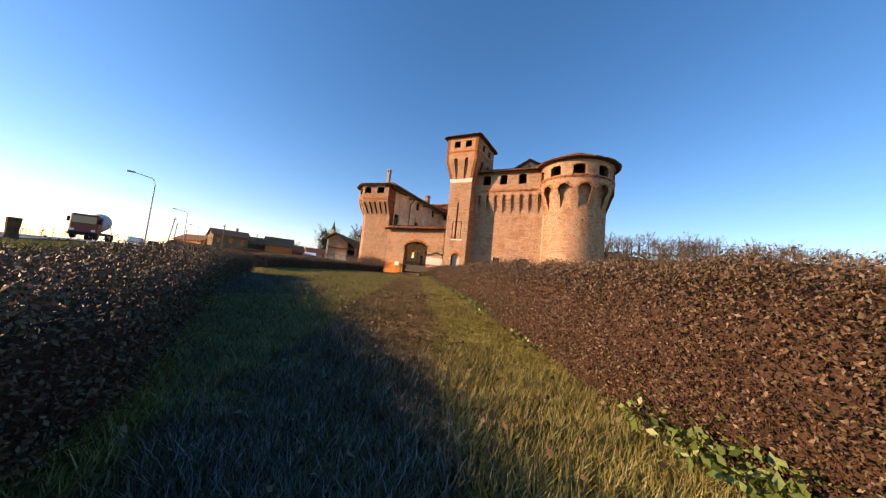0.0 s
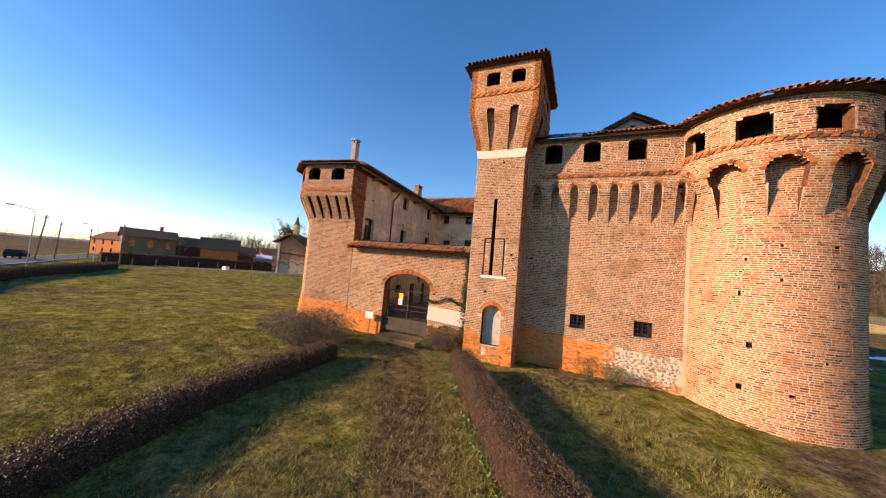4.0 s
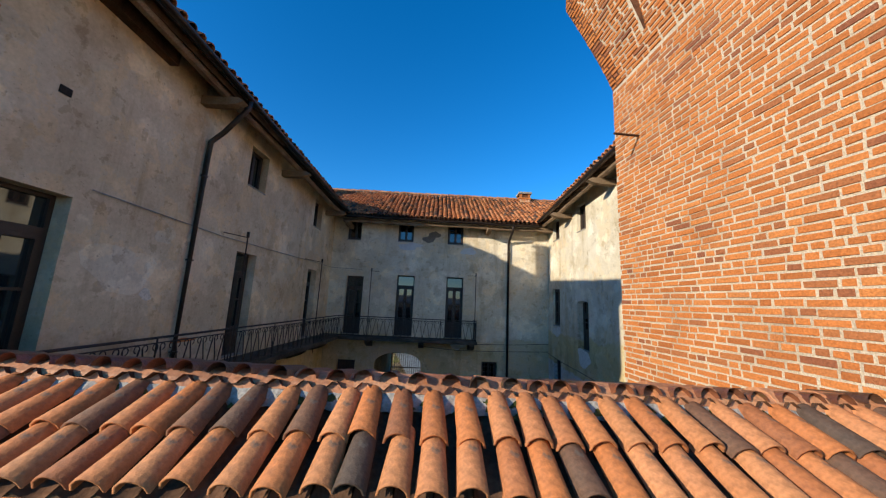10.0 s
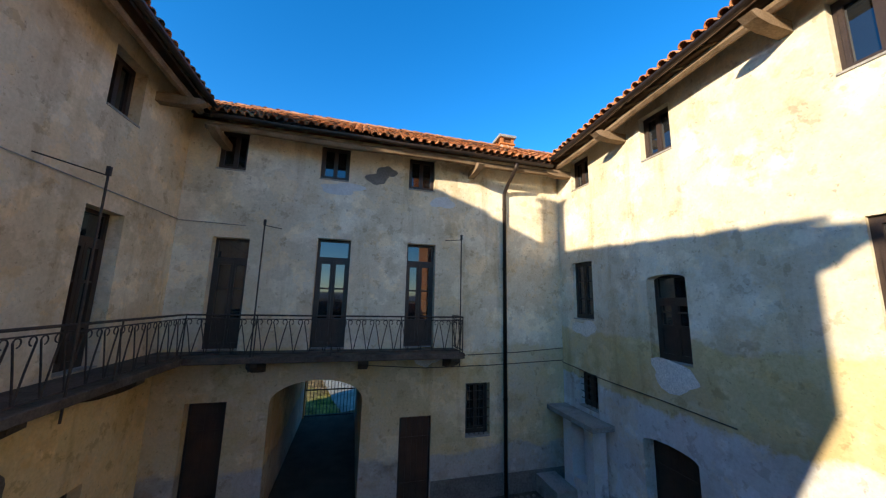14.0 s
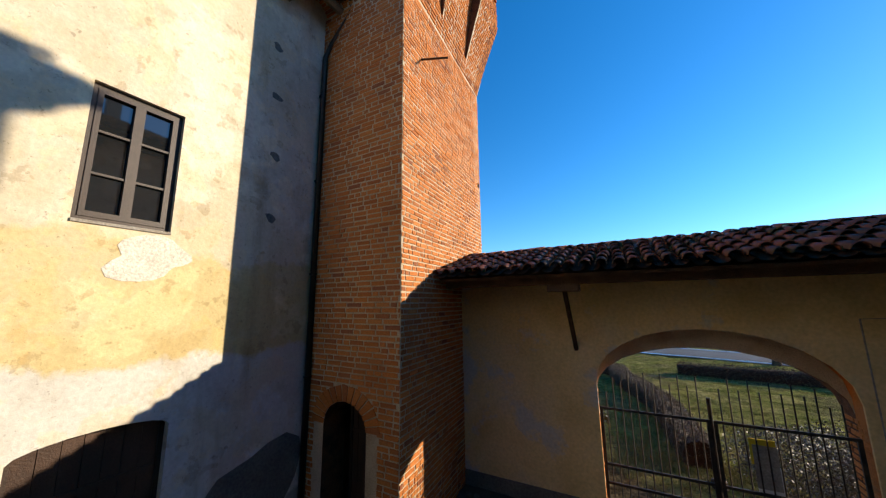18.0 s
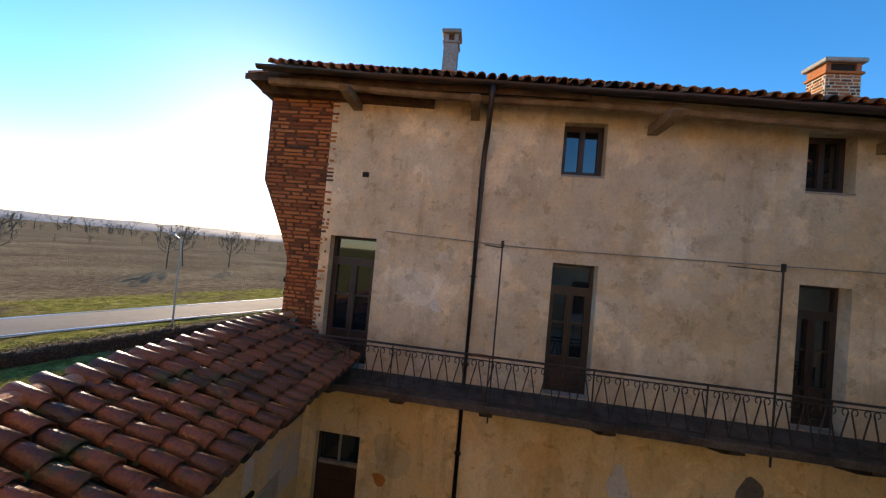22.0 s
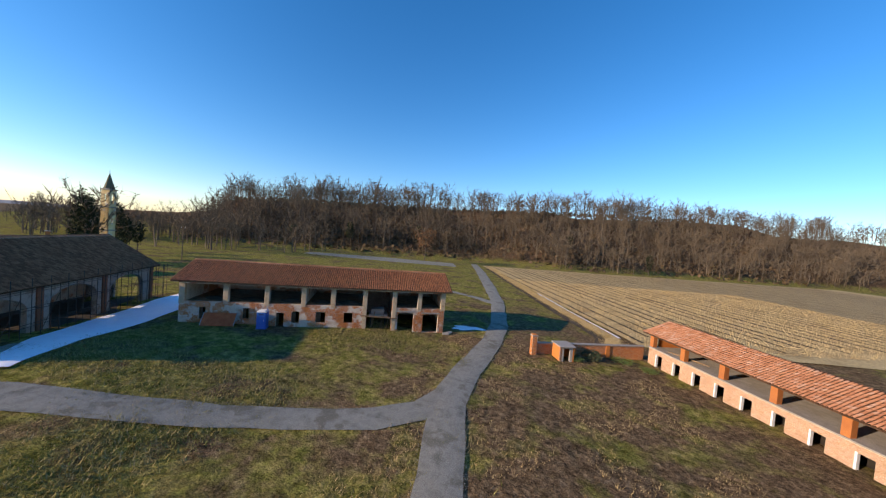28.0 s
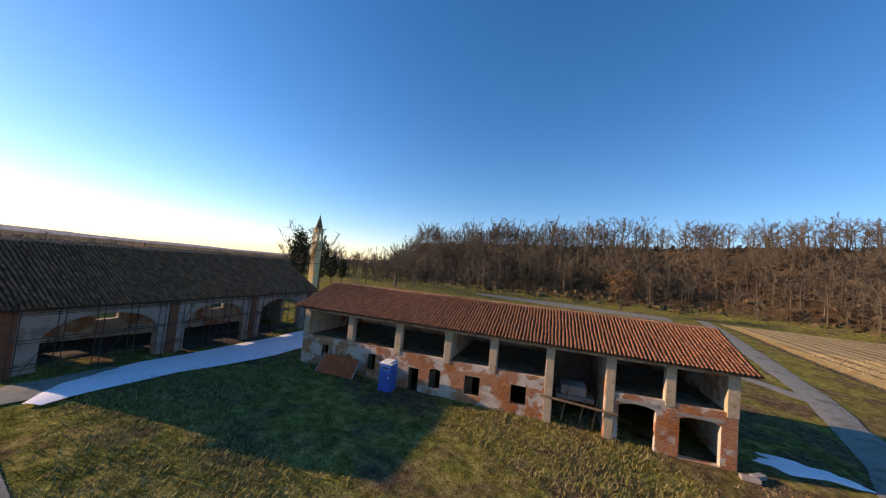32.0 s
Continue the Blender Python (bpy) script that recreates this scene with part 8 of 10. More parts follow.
def weeds():
    r = np.random.default_rng(41)
    x, y = weed_line(r, 15000)
    c = np.stack([x, y, gz(x, y) + np.abs(r.normal(0, 0.09, len(x)))], 1)
    tagged(polys("weeds", leaf_quads(c, r, 0.075, slim=0.55), 4, M_WEED), "green weeds at the foot of the hedge", "weeds", kind="stuff")
    n = 2600
    x, y = strip(3.0)(r, n)
    c = np.stack([x, y, gz(x, y) + 0.03], 1)
    tagged(polys("fallen_leaves", leaf_quads(c, r, 0.06, slim=0.7), 4, M_HEDGE), "dry brown leaves fallen on the grass", "leaves", kind="stuff")


weeds()


def farm_grass(r, n):
    x = r.uniform(-38, 12, n)
    return x, r.uniform(26, 62, n)


def farm_tufts():
    r = np.random.default_rng(43)
    x, y = farm_grass(r, 170000)
    patch_on = (x < -5 + r.normal(0, 2.5, len(x))) & (np.sin(x * 0.31 + 1) + np.sin(y * 0.37) + np.sin((x + y) * 0.17) + r.normal(0, 0.5, len(x)) > 0.35)
    return x[patch_on], y[patch_on]


# ---- roads ----
ROAD = [(62, -71, 7), (15, -45.5, 7), (-24, -24.0, 7), (-57, -6.0, 7), (-84, 8.5, 7), (-142, 38, 7), (-290, 110, 7)]
ribbon("road", ROAD, M_ASPHALT, "grey asphalt country road", "road", lift=0.06)
for k, off in (("edge_line", 3.1), ("edge_line", -3.1)):
    u, q, nrm = along_line(ROAD, 6.0)
    ribbon("road_line", [(a[0] + b[0] * off, a[1] + b[1] * off, 0.14) for a, b in zip(q, nrm)], M_WHITE, "worn white edge line of the road", "road marking", lift=0.072)
GA = [(-78, 17.5, 3.0), (-57, 21.3, 3.0), (-45, 24.9, 3.0), (-33.8, 29.8, 3.0), (-21, 33.6, 2.6), (-12.5, 37.0, 2.5), (-7.5, 39.2, 2.5), (-4.6, 41.8, 2.8), (-3.2, 45.5, 2.4)]
GB = [(0.6, 24.0, 2.6), (-1.3, 33.0, 2.7), (-2.3, 38.4, 2.7), (-3.2, 43.5, 3.0), (-2.8, 50.6, 2.9), (-1.3, 62, 2.8), (-1.0, 71, 2.8), (-2.6, 90, 2.8), (-6.5, 112, 3.4), (-14.4, 153, 3.6), (-22, 186, 3.4)]
ribbon("gravel_road", GA, M_GRAVEL, "pale grey gravel farm track", "road", lift=0.05)
ribbon("gravel_road", GB, M_GRAVEL, "pale grey gravel farm track", "road", lift=0.055)
ribbon("gravel_road", [(-39.0, 27.6, 3.4), (-35.2, 31.2, 3.0), (-36.5, 34.0, 2.6), (-38.5, 36.5, 1.6)], M_GRAVEL, "short gravel spur towards the big barn", "road", lift=0.06)
ribbon("gravel_road", [(-2.4, 88, 2.4), (-8, 93, 2.2), (-16, 97.5, 2.0), (-30, 105, 1.6)], M_GRAVEL, "narrow gravel branch track", "road", lift=0.045)
ribbon("gravel_yard", [(-94, 148, 12), (-60, 160, 20), (-29, 170, 17)], M_GRAVEL, "bare grey gravel yard beyond the barn", "yard", lift=0.05)


def patch(name, label, category, material, x, y, rx, ry, turn, seed, lift=0.045, n=40):
    """Ragged flat patch lying on the ground."""
    r = random.Random(seed)
    verts, rings = [], 5
    ca, sa = math.cos(turn), math.sin(turn)
    ph = [r.uniform(0, 6.28) for _ in range(5)]
    for k in range(rings + 1):
        for i in range(n):
            a = 2 * math.pi * i / n
            f = (k / rings) * (1 + 0.22 * math.sin(3 * a + ph[0]) + 0.15 * math.sin(5 * a + ph[1]) + 0.11 * math.sin(9 * a + ph[2]) + 0.06 * r.uniform(-1, 1))
            u, v = f * rx * math.cos(a), f * ry * math.sin(a)
            px, py = x + u * ca - v * sa, y + u * sa + v * ca
            verts.append((px, py, ground_z(px, py) + (lift if k < rings else -0.03)))
    faces = [(k * n + i, k * n + (i + 1) % n, (k + 1) * n + (i + 1) % n, (k + 1) * n + i) for k in range(rings) for i in range(n)]
    return tagged(obj(name, verts, faces, material, smooth=True), label, category, kind="structure")


ribbon("snow_strip", [(-33.6, 33.2, 0.8), (-35.6, 34.8, 2.4), (-38.4, 38.6, 3.6), (-41.2, 43.9, 4.6), (-44.0, 49.9, 5.2), (-46.8, 55.6, 5.6), (-49, 60, 4.2)], M_SNOW, "strip of old snow in the shade of the big barn", "snow", lift=0.10)
for k, (x, y, rx, ry) in enumerate(((-38.6, 37.6, 1.0, 0.5), (-41, 42.2, 1.4, 0.5), (-43.4, 46.0, 1.1, 0.45), (-36.2, 35.0, 0.9, 0.3), (-45.0, 50.5, 1.0, 0.6))):
    patch("snow_patch", "small melting snow patch on brown ground", "snow", M_SNOW, x, y, rx, ry, 2.0, 60 + k, lift=0.085)
patch("snow_patch", "patch of old snow in the shade of the long barn", "snow", M_SNOW, -5.4, 66.6, 2.4, 1.0, 0.3, 71, lift=0.085)
patch("snow_patch", "patch of old snow on the field edge", "snow", M_SNOW, 34, 42, 3.2, 1.1, 0.6, 72, lift=0.085)
patch("snow_patch", "patch of old snow on the field edge", "snow", M_SNOW, 31, 24, 2.4, 0.8, 0.4, 73, lift=0.085)
for k, (x, y, rx, ry) in enumerate(((24, 31, 2.2, 0.6), (29, 28, 2.6, 0.7), (34, 30, 2.0, 0.5), (39, 33, 2.4, 0.6), (21.5, 26, 1.6, 0.5))):
    patch("snow_patch", "small melting snow patch in the castle's shade", "snow", M_SNOW, x, y, rx, ry, 0.5, 90 + k, lift=0.06)

# ---- stubble field and ditch ----
FO, FC, FD = Vector((20.0, 72.0)), Vector((0.947, 0.32)), Vector((-0.32, 0.947))


def field():
    th = thing("field", "straw-yellow stubble field with dark furrows", "field", kind="structure")
    verts, cols = [], []
    us = [k * 2.5 for k in range(0, 96)]
    vs = [k * 6.0 for k in range(0, 22)]
    for v in vs:
        for u in us:
            lim = 116 + 0.10 * u
            p = FO + FC * u + FD * (min(v, 126) / 126 * lim - (u * 0.12 if v == 0 else 0))
            verts.append((p.x, p.y, ground_z(p.x, p.y) + 0.10 + 0.04 * noise.noise((p.x * 0.3, p.y * 0.3, 0))))
    nx = len(us)
    faces = [(j * nx + i, j * nx + i + 1, (j + 1) * nx + i + 1, (j + 1) * nx + i) for j in range(len(vs) - 1) for i in range(nx - 1)]
    obj("stubble", verts, faces, M_STUBBLE, th, "pale dry straw stubble")
    r = random.Random(9)
    fv, ff = [], []
    for k in range(64):
        u = 1.5 + k * 3.4 + r.uniform(-0.3, 0.3)
        w = r.uniform(0.4, 1.0)
        n = 18
        for i in range(n + 1):
            lim = 112 + 0.10 * u
            t = r.uniform(0, 0.05) if i == 0 else i / n * r.uniform(0.995, 1)
            c = FO + FC * (u + 0.25 * noise.noise((u, i * 0.7, 3))) + FD * (t * lim + 1)
            for s in (-1, 1):
                p = c + FC * (s * w * 0.5)
                fv.append((p.x, p.y, ground_z(p.x, p.y) + 0.16))
        b = len(fv) - 2 * (n + 1)
        ff += [(b + 2 * i, b + 2 * i + 1, b + 2 * i + 3, b + 2 * i + 2) for i in range(n)]
    tagged(obj("furrows", fv, ff, M_SOIL, th, "dark damp furrows"), "", "", "", "stuff")
    rr = np.random.default_rng(12)
    n = 60000
    u, v = rr.uniform(0, 90, n), rr.uniform(0, 70, n)
    row = np.round(u / 0.55) * 0.55 + rr.normal(0, 0.07, n)
    x, y = FO.x + FC.x * row + FD.x * v, FO.y + FC.y * row + FD.y * v
    z = gz(x, y) + 0.08
    base = np.stack([x, y, z], 1)
    a = rr.uniform(0, 6.28, n)
    side = np.stack([np.cos(a), np.sin(a), 0 * a], 1) * 0.05
    tip = base + np.stack([rr.normal(0, 0.08, n), rr.normal(0, 0.08, n), rr.uniform(0.1, 0.28, n)], 1)
    polys("straw", np.stack([base - side, base + side, tip], 1), 3, M_STUBBLE, th, "standing straw stalks")


field()
DITCH = [(13.5, 66.5, 1.4), (14.5, 74, 1.6), (8.5, 92, 1.8), (3.5, 110, 1.7), (-5, 140, 1.5), (-15, 178, 1.4)]
ribbon("ditch", [(x, y, w) for x, y, w in DITCH], M_SOIL, "dark muddy ditch along the field", "ditch", lift=0.04)
ribbon("ditch_bank", [(x + 1.9, y + 0.5, 2.2) for x, y, w in DITCH], M_STUBBLE, "straw-coloured grass bank beside the ditch", "bank", lift=0.12)
ribbon("ditch_snow", [(x + 3.3, y + 0.9, 0.35) for x, y, w in DITCH[1:4]], M_SNOW, "thin line of snow along the ditch", "snow", lift=0.16)
grass("reeds", "dry straw-coloured grass on the ditch bank", lambda r, n: (lambda u, q, nr: (lambda i: (q[i, 0] + 1.6 + r.normal(0, 0.8, n), q[i, 1] + 0.4 + r.normal(0, 0.5, n)))(r.integers(0, len(u), n)))(*along_line(DITCH, 0.3)), 26000, 36, 0.42, material=M_STUBBLE, wide=0.02)
fx, fy = farm_tufts()
grass("grass", "tufts of green grass on the farm's bare ground", lambda r, n: (fx, fy), len(fx), 37, 0.14, wide=0.026)


grass("dry_stalks", "pale dead stalks lying on the brown earth", lambda r, n: (r.uniform(-8, 17, n), r.uniform(30, 63, n)), 22000, 44, 0.10, material=M_STUBBLE, wide=0.016, keep=lambda x, y: np.sin(x * 0.9) + np.sin(y * 0.8 + 1) + np.sin((x - y) * 0.45) > 0.1)


def gravel_stones():
    r = np.random.default_rng(46)
    out = []
    for line, per in ((GA[2:], 240), (GB[:7], 240)):
        u, q, nrm = along_line(line, 0.1)
        n = int(u[-1] * per)
        i = r.integers(0, len(u), n)
        off = r.uniform(-0.56, 0.56, n) * q[i, 2]
        x, y = q[i, 0] + nrm[i, 0] * off, q[i, 1] + nrm[i, 1] * off
        out.append(np.stack([x, y, gz(x, y) + 0.075], 1))
    c = np.concatenate(out)
    n = len(c)
    s = r.uniform(0.01, 0.028, n)[:, None]
    a = r.uniform(0, 6.28, n)
    d = np.stack([np.cos(a), np.sin(a), r.normal(0, 0.25, n)], 1)
    e = np.stack([-np.sin(a), np.cos(a), r.normal(0, 0.25, n)], 1)
    top = c + np.array((0, 0, 1.0)) * s * 0.7
    tri = np.concatenate([np.stack([c + d * s, c + e * s, top], 1), np.stack([c + e * s, c - d * s, top], 1), np.stack([c - d * s, c - e * s, top], 1), np.stack([c - e * s, c + d * s, top], 1)])
    m = mat("gravel_stone", [(0.13, 0.12, 0.10), (0.24, 0.22, 0.19), (0.34, 0.32, 0.29)], scale=2, rand="island", bump=0)
    tagged(polys("gravel_stones", tri, 3, m), "loose grey stones on the farm track", "gravel", kind="stuff")


gravel_stones()


# ---- woods ----
def tree_shape(seed, limbs=11, twigs=230, spread=0.36, low=0.28):
    """Bare winter tree of height 1, as triangles: tapered trunk, limbs and many fine twigs."""
    r = np.random.default_rng(seed)
    tris = []
    def bar(a, b, ra, rb, n=4):
        a, b = np.array(a), np.array(b)
        d = unit(b - a)
        s = unit(np.cross(d, (0.3, 0.9, 0.1)))
        t = np.cross(d, s)
        ring = [(math.cos(2 * math.pi * k / n), math.sin(2 * math.pi * k / n)) for k in range(n)]
        for k in range(n):
            (c0, s0), (c1, s1) = ring[k], ring[(k + 1) % n]
            p, q = a + ra * (c0 * s + s0 * t), a + ra * (c1 * s + s1 * t)
            u, v = b + rb * (c0 * s + s0 * t), b + rb * (c1 * s + s1 * t)
            tris.extend([(p, q, v), (p, v, u)])
    mid = np.array((r.normal(0, 0.02), r.normal(0, 0.02), 0.5))
    top = mid + np.array((r.normal(0, 0.04), r.normal(0, 0.04), 0.42))
    bar((0, 0, -0.03), mid, 0.017, 0.011)
    bar(mid, top, 0.011, 0.003)
    tips = []
    for k in range(limbs):
        h = low + (0.88 - low) * (k + r.uniform(0, 0.8)) / limbs
        base = mid * h / 0.5 if h < 0.5 else mid + (top - mid) * (h - 0.5) / 0.42
        a = k * 2.4 + r.uniform(-0.5, 0.5)
        ln = spread * (1.15 - 0.75 * abs(h - 0.5)) * r.uniform(0.6, 1.1)
        elbow = base + np.array((math.cos(a), math.sin(a), 0.55)) * ln * 0.55
        tip = elbow + np.array((math.cos(a + r.uniform(-0.5, 0.5)) * 0.5, math.sin(a) * 0.5, 1.0)) * ln * 0.5
        bar(base, elbow, 0.007, 0.0045, 3)
        bar(elbow, tip, 0.0045, 0.0015, 3)
        tips += [(base, elbow), (elbow, tip), (elbow, tip)]
    tips += [(mid, top)] * 3
    for k in range(twigs):
        a, b = tips[r.integers(0, len(tips))]
        f = r.uniform(0.25, 1)
        p = a + (b - a) * f
        d = unit(r.normal(size=3) + np.array((0, 0, 0.5)) + 1.2 * unit(b - a))
        q = p + d * r.uniform(0.06, 0.17)
        s = unit(np.cross(d, r.normal(size=3))) * r.uniform(0.0028, 0.0056)
        tris.append((p - s, p + s, q))
    return np.array(tris)


SHAPES = [tree_shape(100 + k, limbs=9 + k % 4, twigs=200, spread=(0.30, 0.36, 0.26, 0.40)[k % 4]) for k in range(7)]
BUSHES = [tree_shape(140 + k, limbs=8, twigs=110, spread=0.62, low=0.04) for k in range(4)]


def woods(name, label, category, x, y, h, seed, shapes, material, fat=1.0):
    r = np.random.default_rng(seed)
    z = gz(x, y)
    out = []
    for k in range(len(x)):
        s = shapes[r.integers(0, len(shapes))]
        a = r.uniform(0, 2 * np.pi)
        c, d = math.cos(a), math.sin(a)
        p = s * np.array((fat, fat, 1)) * h[k]
        out.append(np.stack([p[..., 0] * c - p[..., 1] * d + x[k], p[..., 0] * d + p[..., 1] * c + y[k], p[..., 2] + z[k]], -1))
    return tagged(polys(name, np.concatenate(out), 3, material), label, category, kind="stuff")


def bank_spots(r, n, lo, hi, west, east):
    e = r.uniform(west, east, n)
    a = r.uniform(lo, hi, n) + 20 * np.clip((140 - e) / 45, 0, 1)
    x, y = -60 + NORTH[0] * a + EAST[0] * e, 60 + NORTH[1] * a + EAST[1] * e
    far_back = (x - 14.9) * 0.6756 + (y + 26.5) * 0.7373 < 6
    return np.where(far_back, x + 150, x), np.where(far_back, y + 70, y)


def plant_bank():
    r = np.random.default_rng(77)
    x, y = bank_spots(r, 820, 106, 200, -200, 330)
    woods("woods", "bare grey-brown winter trees on the bank", "trees", x, y, 6 + 13 * r.uniform(0, 1, 820) ** 1.4, 1, SHAPES, M_TWIG, fat=1.2)
    x, y = bank_spots(r, 380, 97, 150, 60, 460)
    woods("woods", "bare brown trees on the foot of the bank", "trees", x, y, 6 + 10 * r.uniform(0, 1, 380) ** 1.3, 12, SHAPES, M_TWIG, fat=1.3)
    x, y = bank_spots(r, 120, 160, 195, -190, 330)
    woods("woods", "taller bare trees along the crest of the bank", "trees", x, y, 11 + 12 * r.uniform(0, 1, 120) ** 2, 2, SHAPES, M_TWIG, fat=1.3)
    x, y = bank_spots(r, 300, 150, 190, 110, 470)
    woods("woods", "bare twiggy trees closing the far crest of the bank", "trees", x, y, r.uniform(8, 16, 300), 22, SHAPES, M_TWIG, fat=1.35)
    x, y = bank_spots(r, 1250, 97, 185, -190, 430)
    woods("undergrowth", "tangled brown undergrowth on the bank", "bushes", x, y, r.uniform(2, 6, 1250), 3, BUSHES, M_SCRUB, fat=1.7)
    n = 9000
    x, y = bank_spots(r, n, 99, 195, -190, 330)
    c = np.stack([x, y, gz(x, y) + 0.1], 1)
    tagged(polys("leaf_litter", leaf_quads(c, r, 2.4, slim=0.8), 4, M_SCRUB), "fallen brown leaves between the trees", "leaves", kind="stuff")
    # village trees and road trees
    x, y = r.uniform(-210, -92, 260), r.uniform(72, 200, 260)
    ok = ((x - 14.9) * 0.6756 + (y + 26.5) * 0.7373 > 2) & (np.hypot(x + 2, y - 29) > 135) & (x * -0.42 + y * 0.907 < 190)
    woods("village_trees", "bare trees round the village church", "trees", x[ok], y[ok], r.uniform(9, 16, int(ok.sum())), 4, SHAPES, M_TWIG)
    a, d = np.radians(r.uniform(122, 157, 330)), r.uniform(180, 260, 330)
    x, y = -15 + d * np.cos(a), 28 + d * np.sin(a)
    woods("village_trees", "bare trees and scrub between the church and the bank", "trees", x, y, r.uniform(7, 16, 330), 8, SHAPES + BUSHES, M_TWIG)
    x, y = bank_spots(r, 330, 100, 200, 330, 640)
    woods("woods", "bare brown trees on the far end of the bank", "trees", x, y, r.uniform(10, 19, 330), 9, SHAPES, M_TWIG, fat=1.25)
    x, y = bank_spots(r, 200, 98, 160, 330, 640)
    woods("undergrowth", "brown undergrowth at the far end of the bank", "bushes", x, y, r.uniform(4, 7, 200), 10, BUSHES, M_SCRUB, fat=1.9)
    t = r.uniform(0, 1, 150)
    x, y = -430 + 450 * t, -290 - 90 * t + r.normal(0, 9, 150)
    woods("far_hedgerow", "distant row of bare trees beyond the ploughed fields", "trees", x, y, 4 + 11 * r.uniform(0, 1, 150) ** 2, 11, SHAPES + BUSHES, M_TWIG, fat=1.6)
    t = r.uniform(0, 1, 60)
    x, y = -330 + 420 * t, -70 - 150 * t + r.normal(0, 12, 60)
    woods("far_hedgerow", "bare trees and bushes beyond the road fields", "trees", x, y, r.uniform(3, 8, 60), 5, SHAPES + BUSHES, M_TWIG)
    x, y = r.uniform(-420, -260, 90), r.uniform(-60, 260, 90)
    woods("far_hedgerow", "distant bare trees on the plain", "trees", x, y, r.uniform(5, 10, 90), 6, SHAPES + BUSHES, M_TWIG)


plant_bank()


def single_tree(label, x, y, h, seed, crown=None, n=1500, leaf=0.35, tall=0.5, wide=0.3):
    th = thing("tree", label, "tree", at=(x, y, ground_z(x, y)))
    s = tree_shape(seed, limbs=13, twigs=260, spread=0.42, low=0.3)
    k = 16
    polys("trunk", s[:k] * h, 3, M_TRUNK, th, "tapered bark-brown trunk")
    polys("crown", s[k:] * h, 3, M_TWIG, th, "bare limbs and twigs")
    if crown:
        r = np.random.default_rng(seed)
        d = unit(r.normal(size=(n, 3))) * (r.uniform(0.2, 1, n) ** 0.4)[:, None]
        lump = 1 + 0.25 * np.sin(d[:, 0] * 5 + seed) * np.sin(d[:, 2] * 4)
        p = d * lump[:, None] * np.array((h * wide, h * wide, h * tall * 0.5)) + np.array((0, 0, h * (1 - tall * 0.5)))
        polys("foliage", leaf_quads(p, r, leaf), 4, crown, th)
    return th


M_RUST = mat("withered_oak_leaf", [(0.16, 0.085, 0.04), (0.22, 0.12, 0.06), (0.12, 0.07, 0.04)], scale=1, bscale=4, rand="island", bump=0)
single_tree("round oak with withered rust-brown leaves on the crest", -46, 176, 17, 301, M_RUST, 900, 0.8, 0.62, 0.36)
for k, (x, y, h) in enumerate(((-90, 68, 15), (-93, 69, 16), (-97, 77, 15))):
    single_tree("dark evergreen tree beside the church", x, y, h, 310 + k, M_EVER, 1500, 0.55, 0.85, 0.15)
for k, (x, y, h) in enumerate(((-104, 84, 10), (-112, 92, 9), (-95, 186, 14), (-60, 205, 15), (30, 234, 13), (75, 232, 12), (-118, 168, 12))):
    single_tree("ivy-clad dark green tree in the woods", x, y, h, 320 + k, M_EVER, 900, 0.6, 0.75, 0.16)
for k, (x, y, h) in enumerate(((-62, -62, 9), (-68, -64, 10), (-75, -58, 8), (-46, -78, 8), (-96, -50, 7))):
    single_tree("bare winter tree beyond the road", x, y, h, 340 + k)
single_tree("bare winter tree before the village farmhouse", -74.5, 25.5, 6.6, 350)
hills = []
for i in range(61):
    a = math.radians(150 + 2.2 * i)
    hills.append((a, (0.3 + 0.7 * min(1.0, max(0.0, (i - 12) / 14))) * (34 + 16 * noise.noise((i * 0.21, 0.3, 0)) + 8 * noise.noise((i * 0.7, 2, 0)))))
hv = [p for a, h in hills for p in ((1900 * math.cos(a), 1900 * math.sin(a), -5), (2050 * math.cos(a), 2050 * math.sin(a), h), (2300 * math.cos(a), 2300 * math.sin(a), -5))]
hf = [(3 * i + k, 3 * i + 3 + k, 3 * i + 4 + k, 3 * i + 1 + k) for i in range(60) for k in (0, 1)]
# Grey-blue tint puts the distance haze into the hills' colour
M_HILL = mat("far_hills_hazed", [(0.20, 0.22, 0.24), (0.26, 0.27, 0.28), (0.18, 0.19, 0.20)], scale=0.01, bump=0)
tagged(obj("backdrop_hills", hv, hf, M_HILL, smooth=True), "low hills on the horizon, haze painted into their grey-blue colour", "hills", kind="structure")


# ---- farm buildings ----
FRONT = lambda u, z, d: (u, -d, z)


def heap(name, label, category, x, y, z, rx, ry, h, material, parent=None, seed=1, n=18):
    r = random.Random(seed)
    verts, rings = [(x, y, z + h)], 5
    for k in range(1, rings + 1):
        f = k / rings
        for i in range(n):
            a = 2 * math.pi * i / n
            g = f * (1 + r.uniform(-0.12, 0.12))
            verts.append((x + rx * g * math.cos(a), y + ry * g * math.sin(a), z + h * max(0, 1 - f ** 1.4) + (r.uniform(-0.06, 0.06) * h if k < rings else 0)))
    faces = [(0, 1 + i, 1 + (i + 1) % n) for i in range(n)]
    faces += [(1 + (k - 1) * n + i, 1 + k * n + i, 1 + k * n + (i + 1) % n, 1 + (k - 1) * n + (i + 1) % n) for k in range(1, rings) for i in range(n)]
    ob = obj(name, verts, faces, material, parent, "" if not parent else label, smooth=True)
    return ob if parent else tagged(ob, label, category)


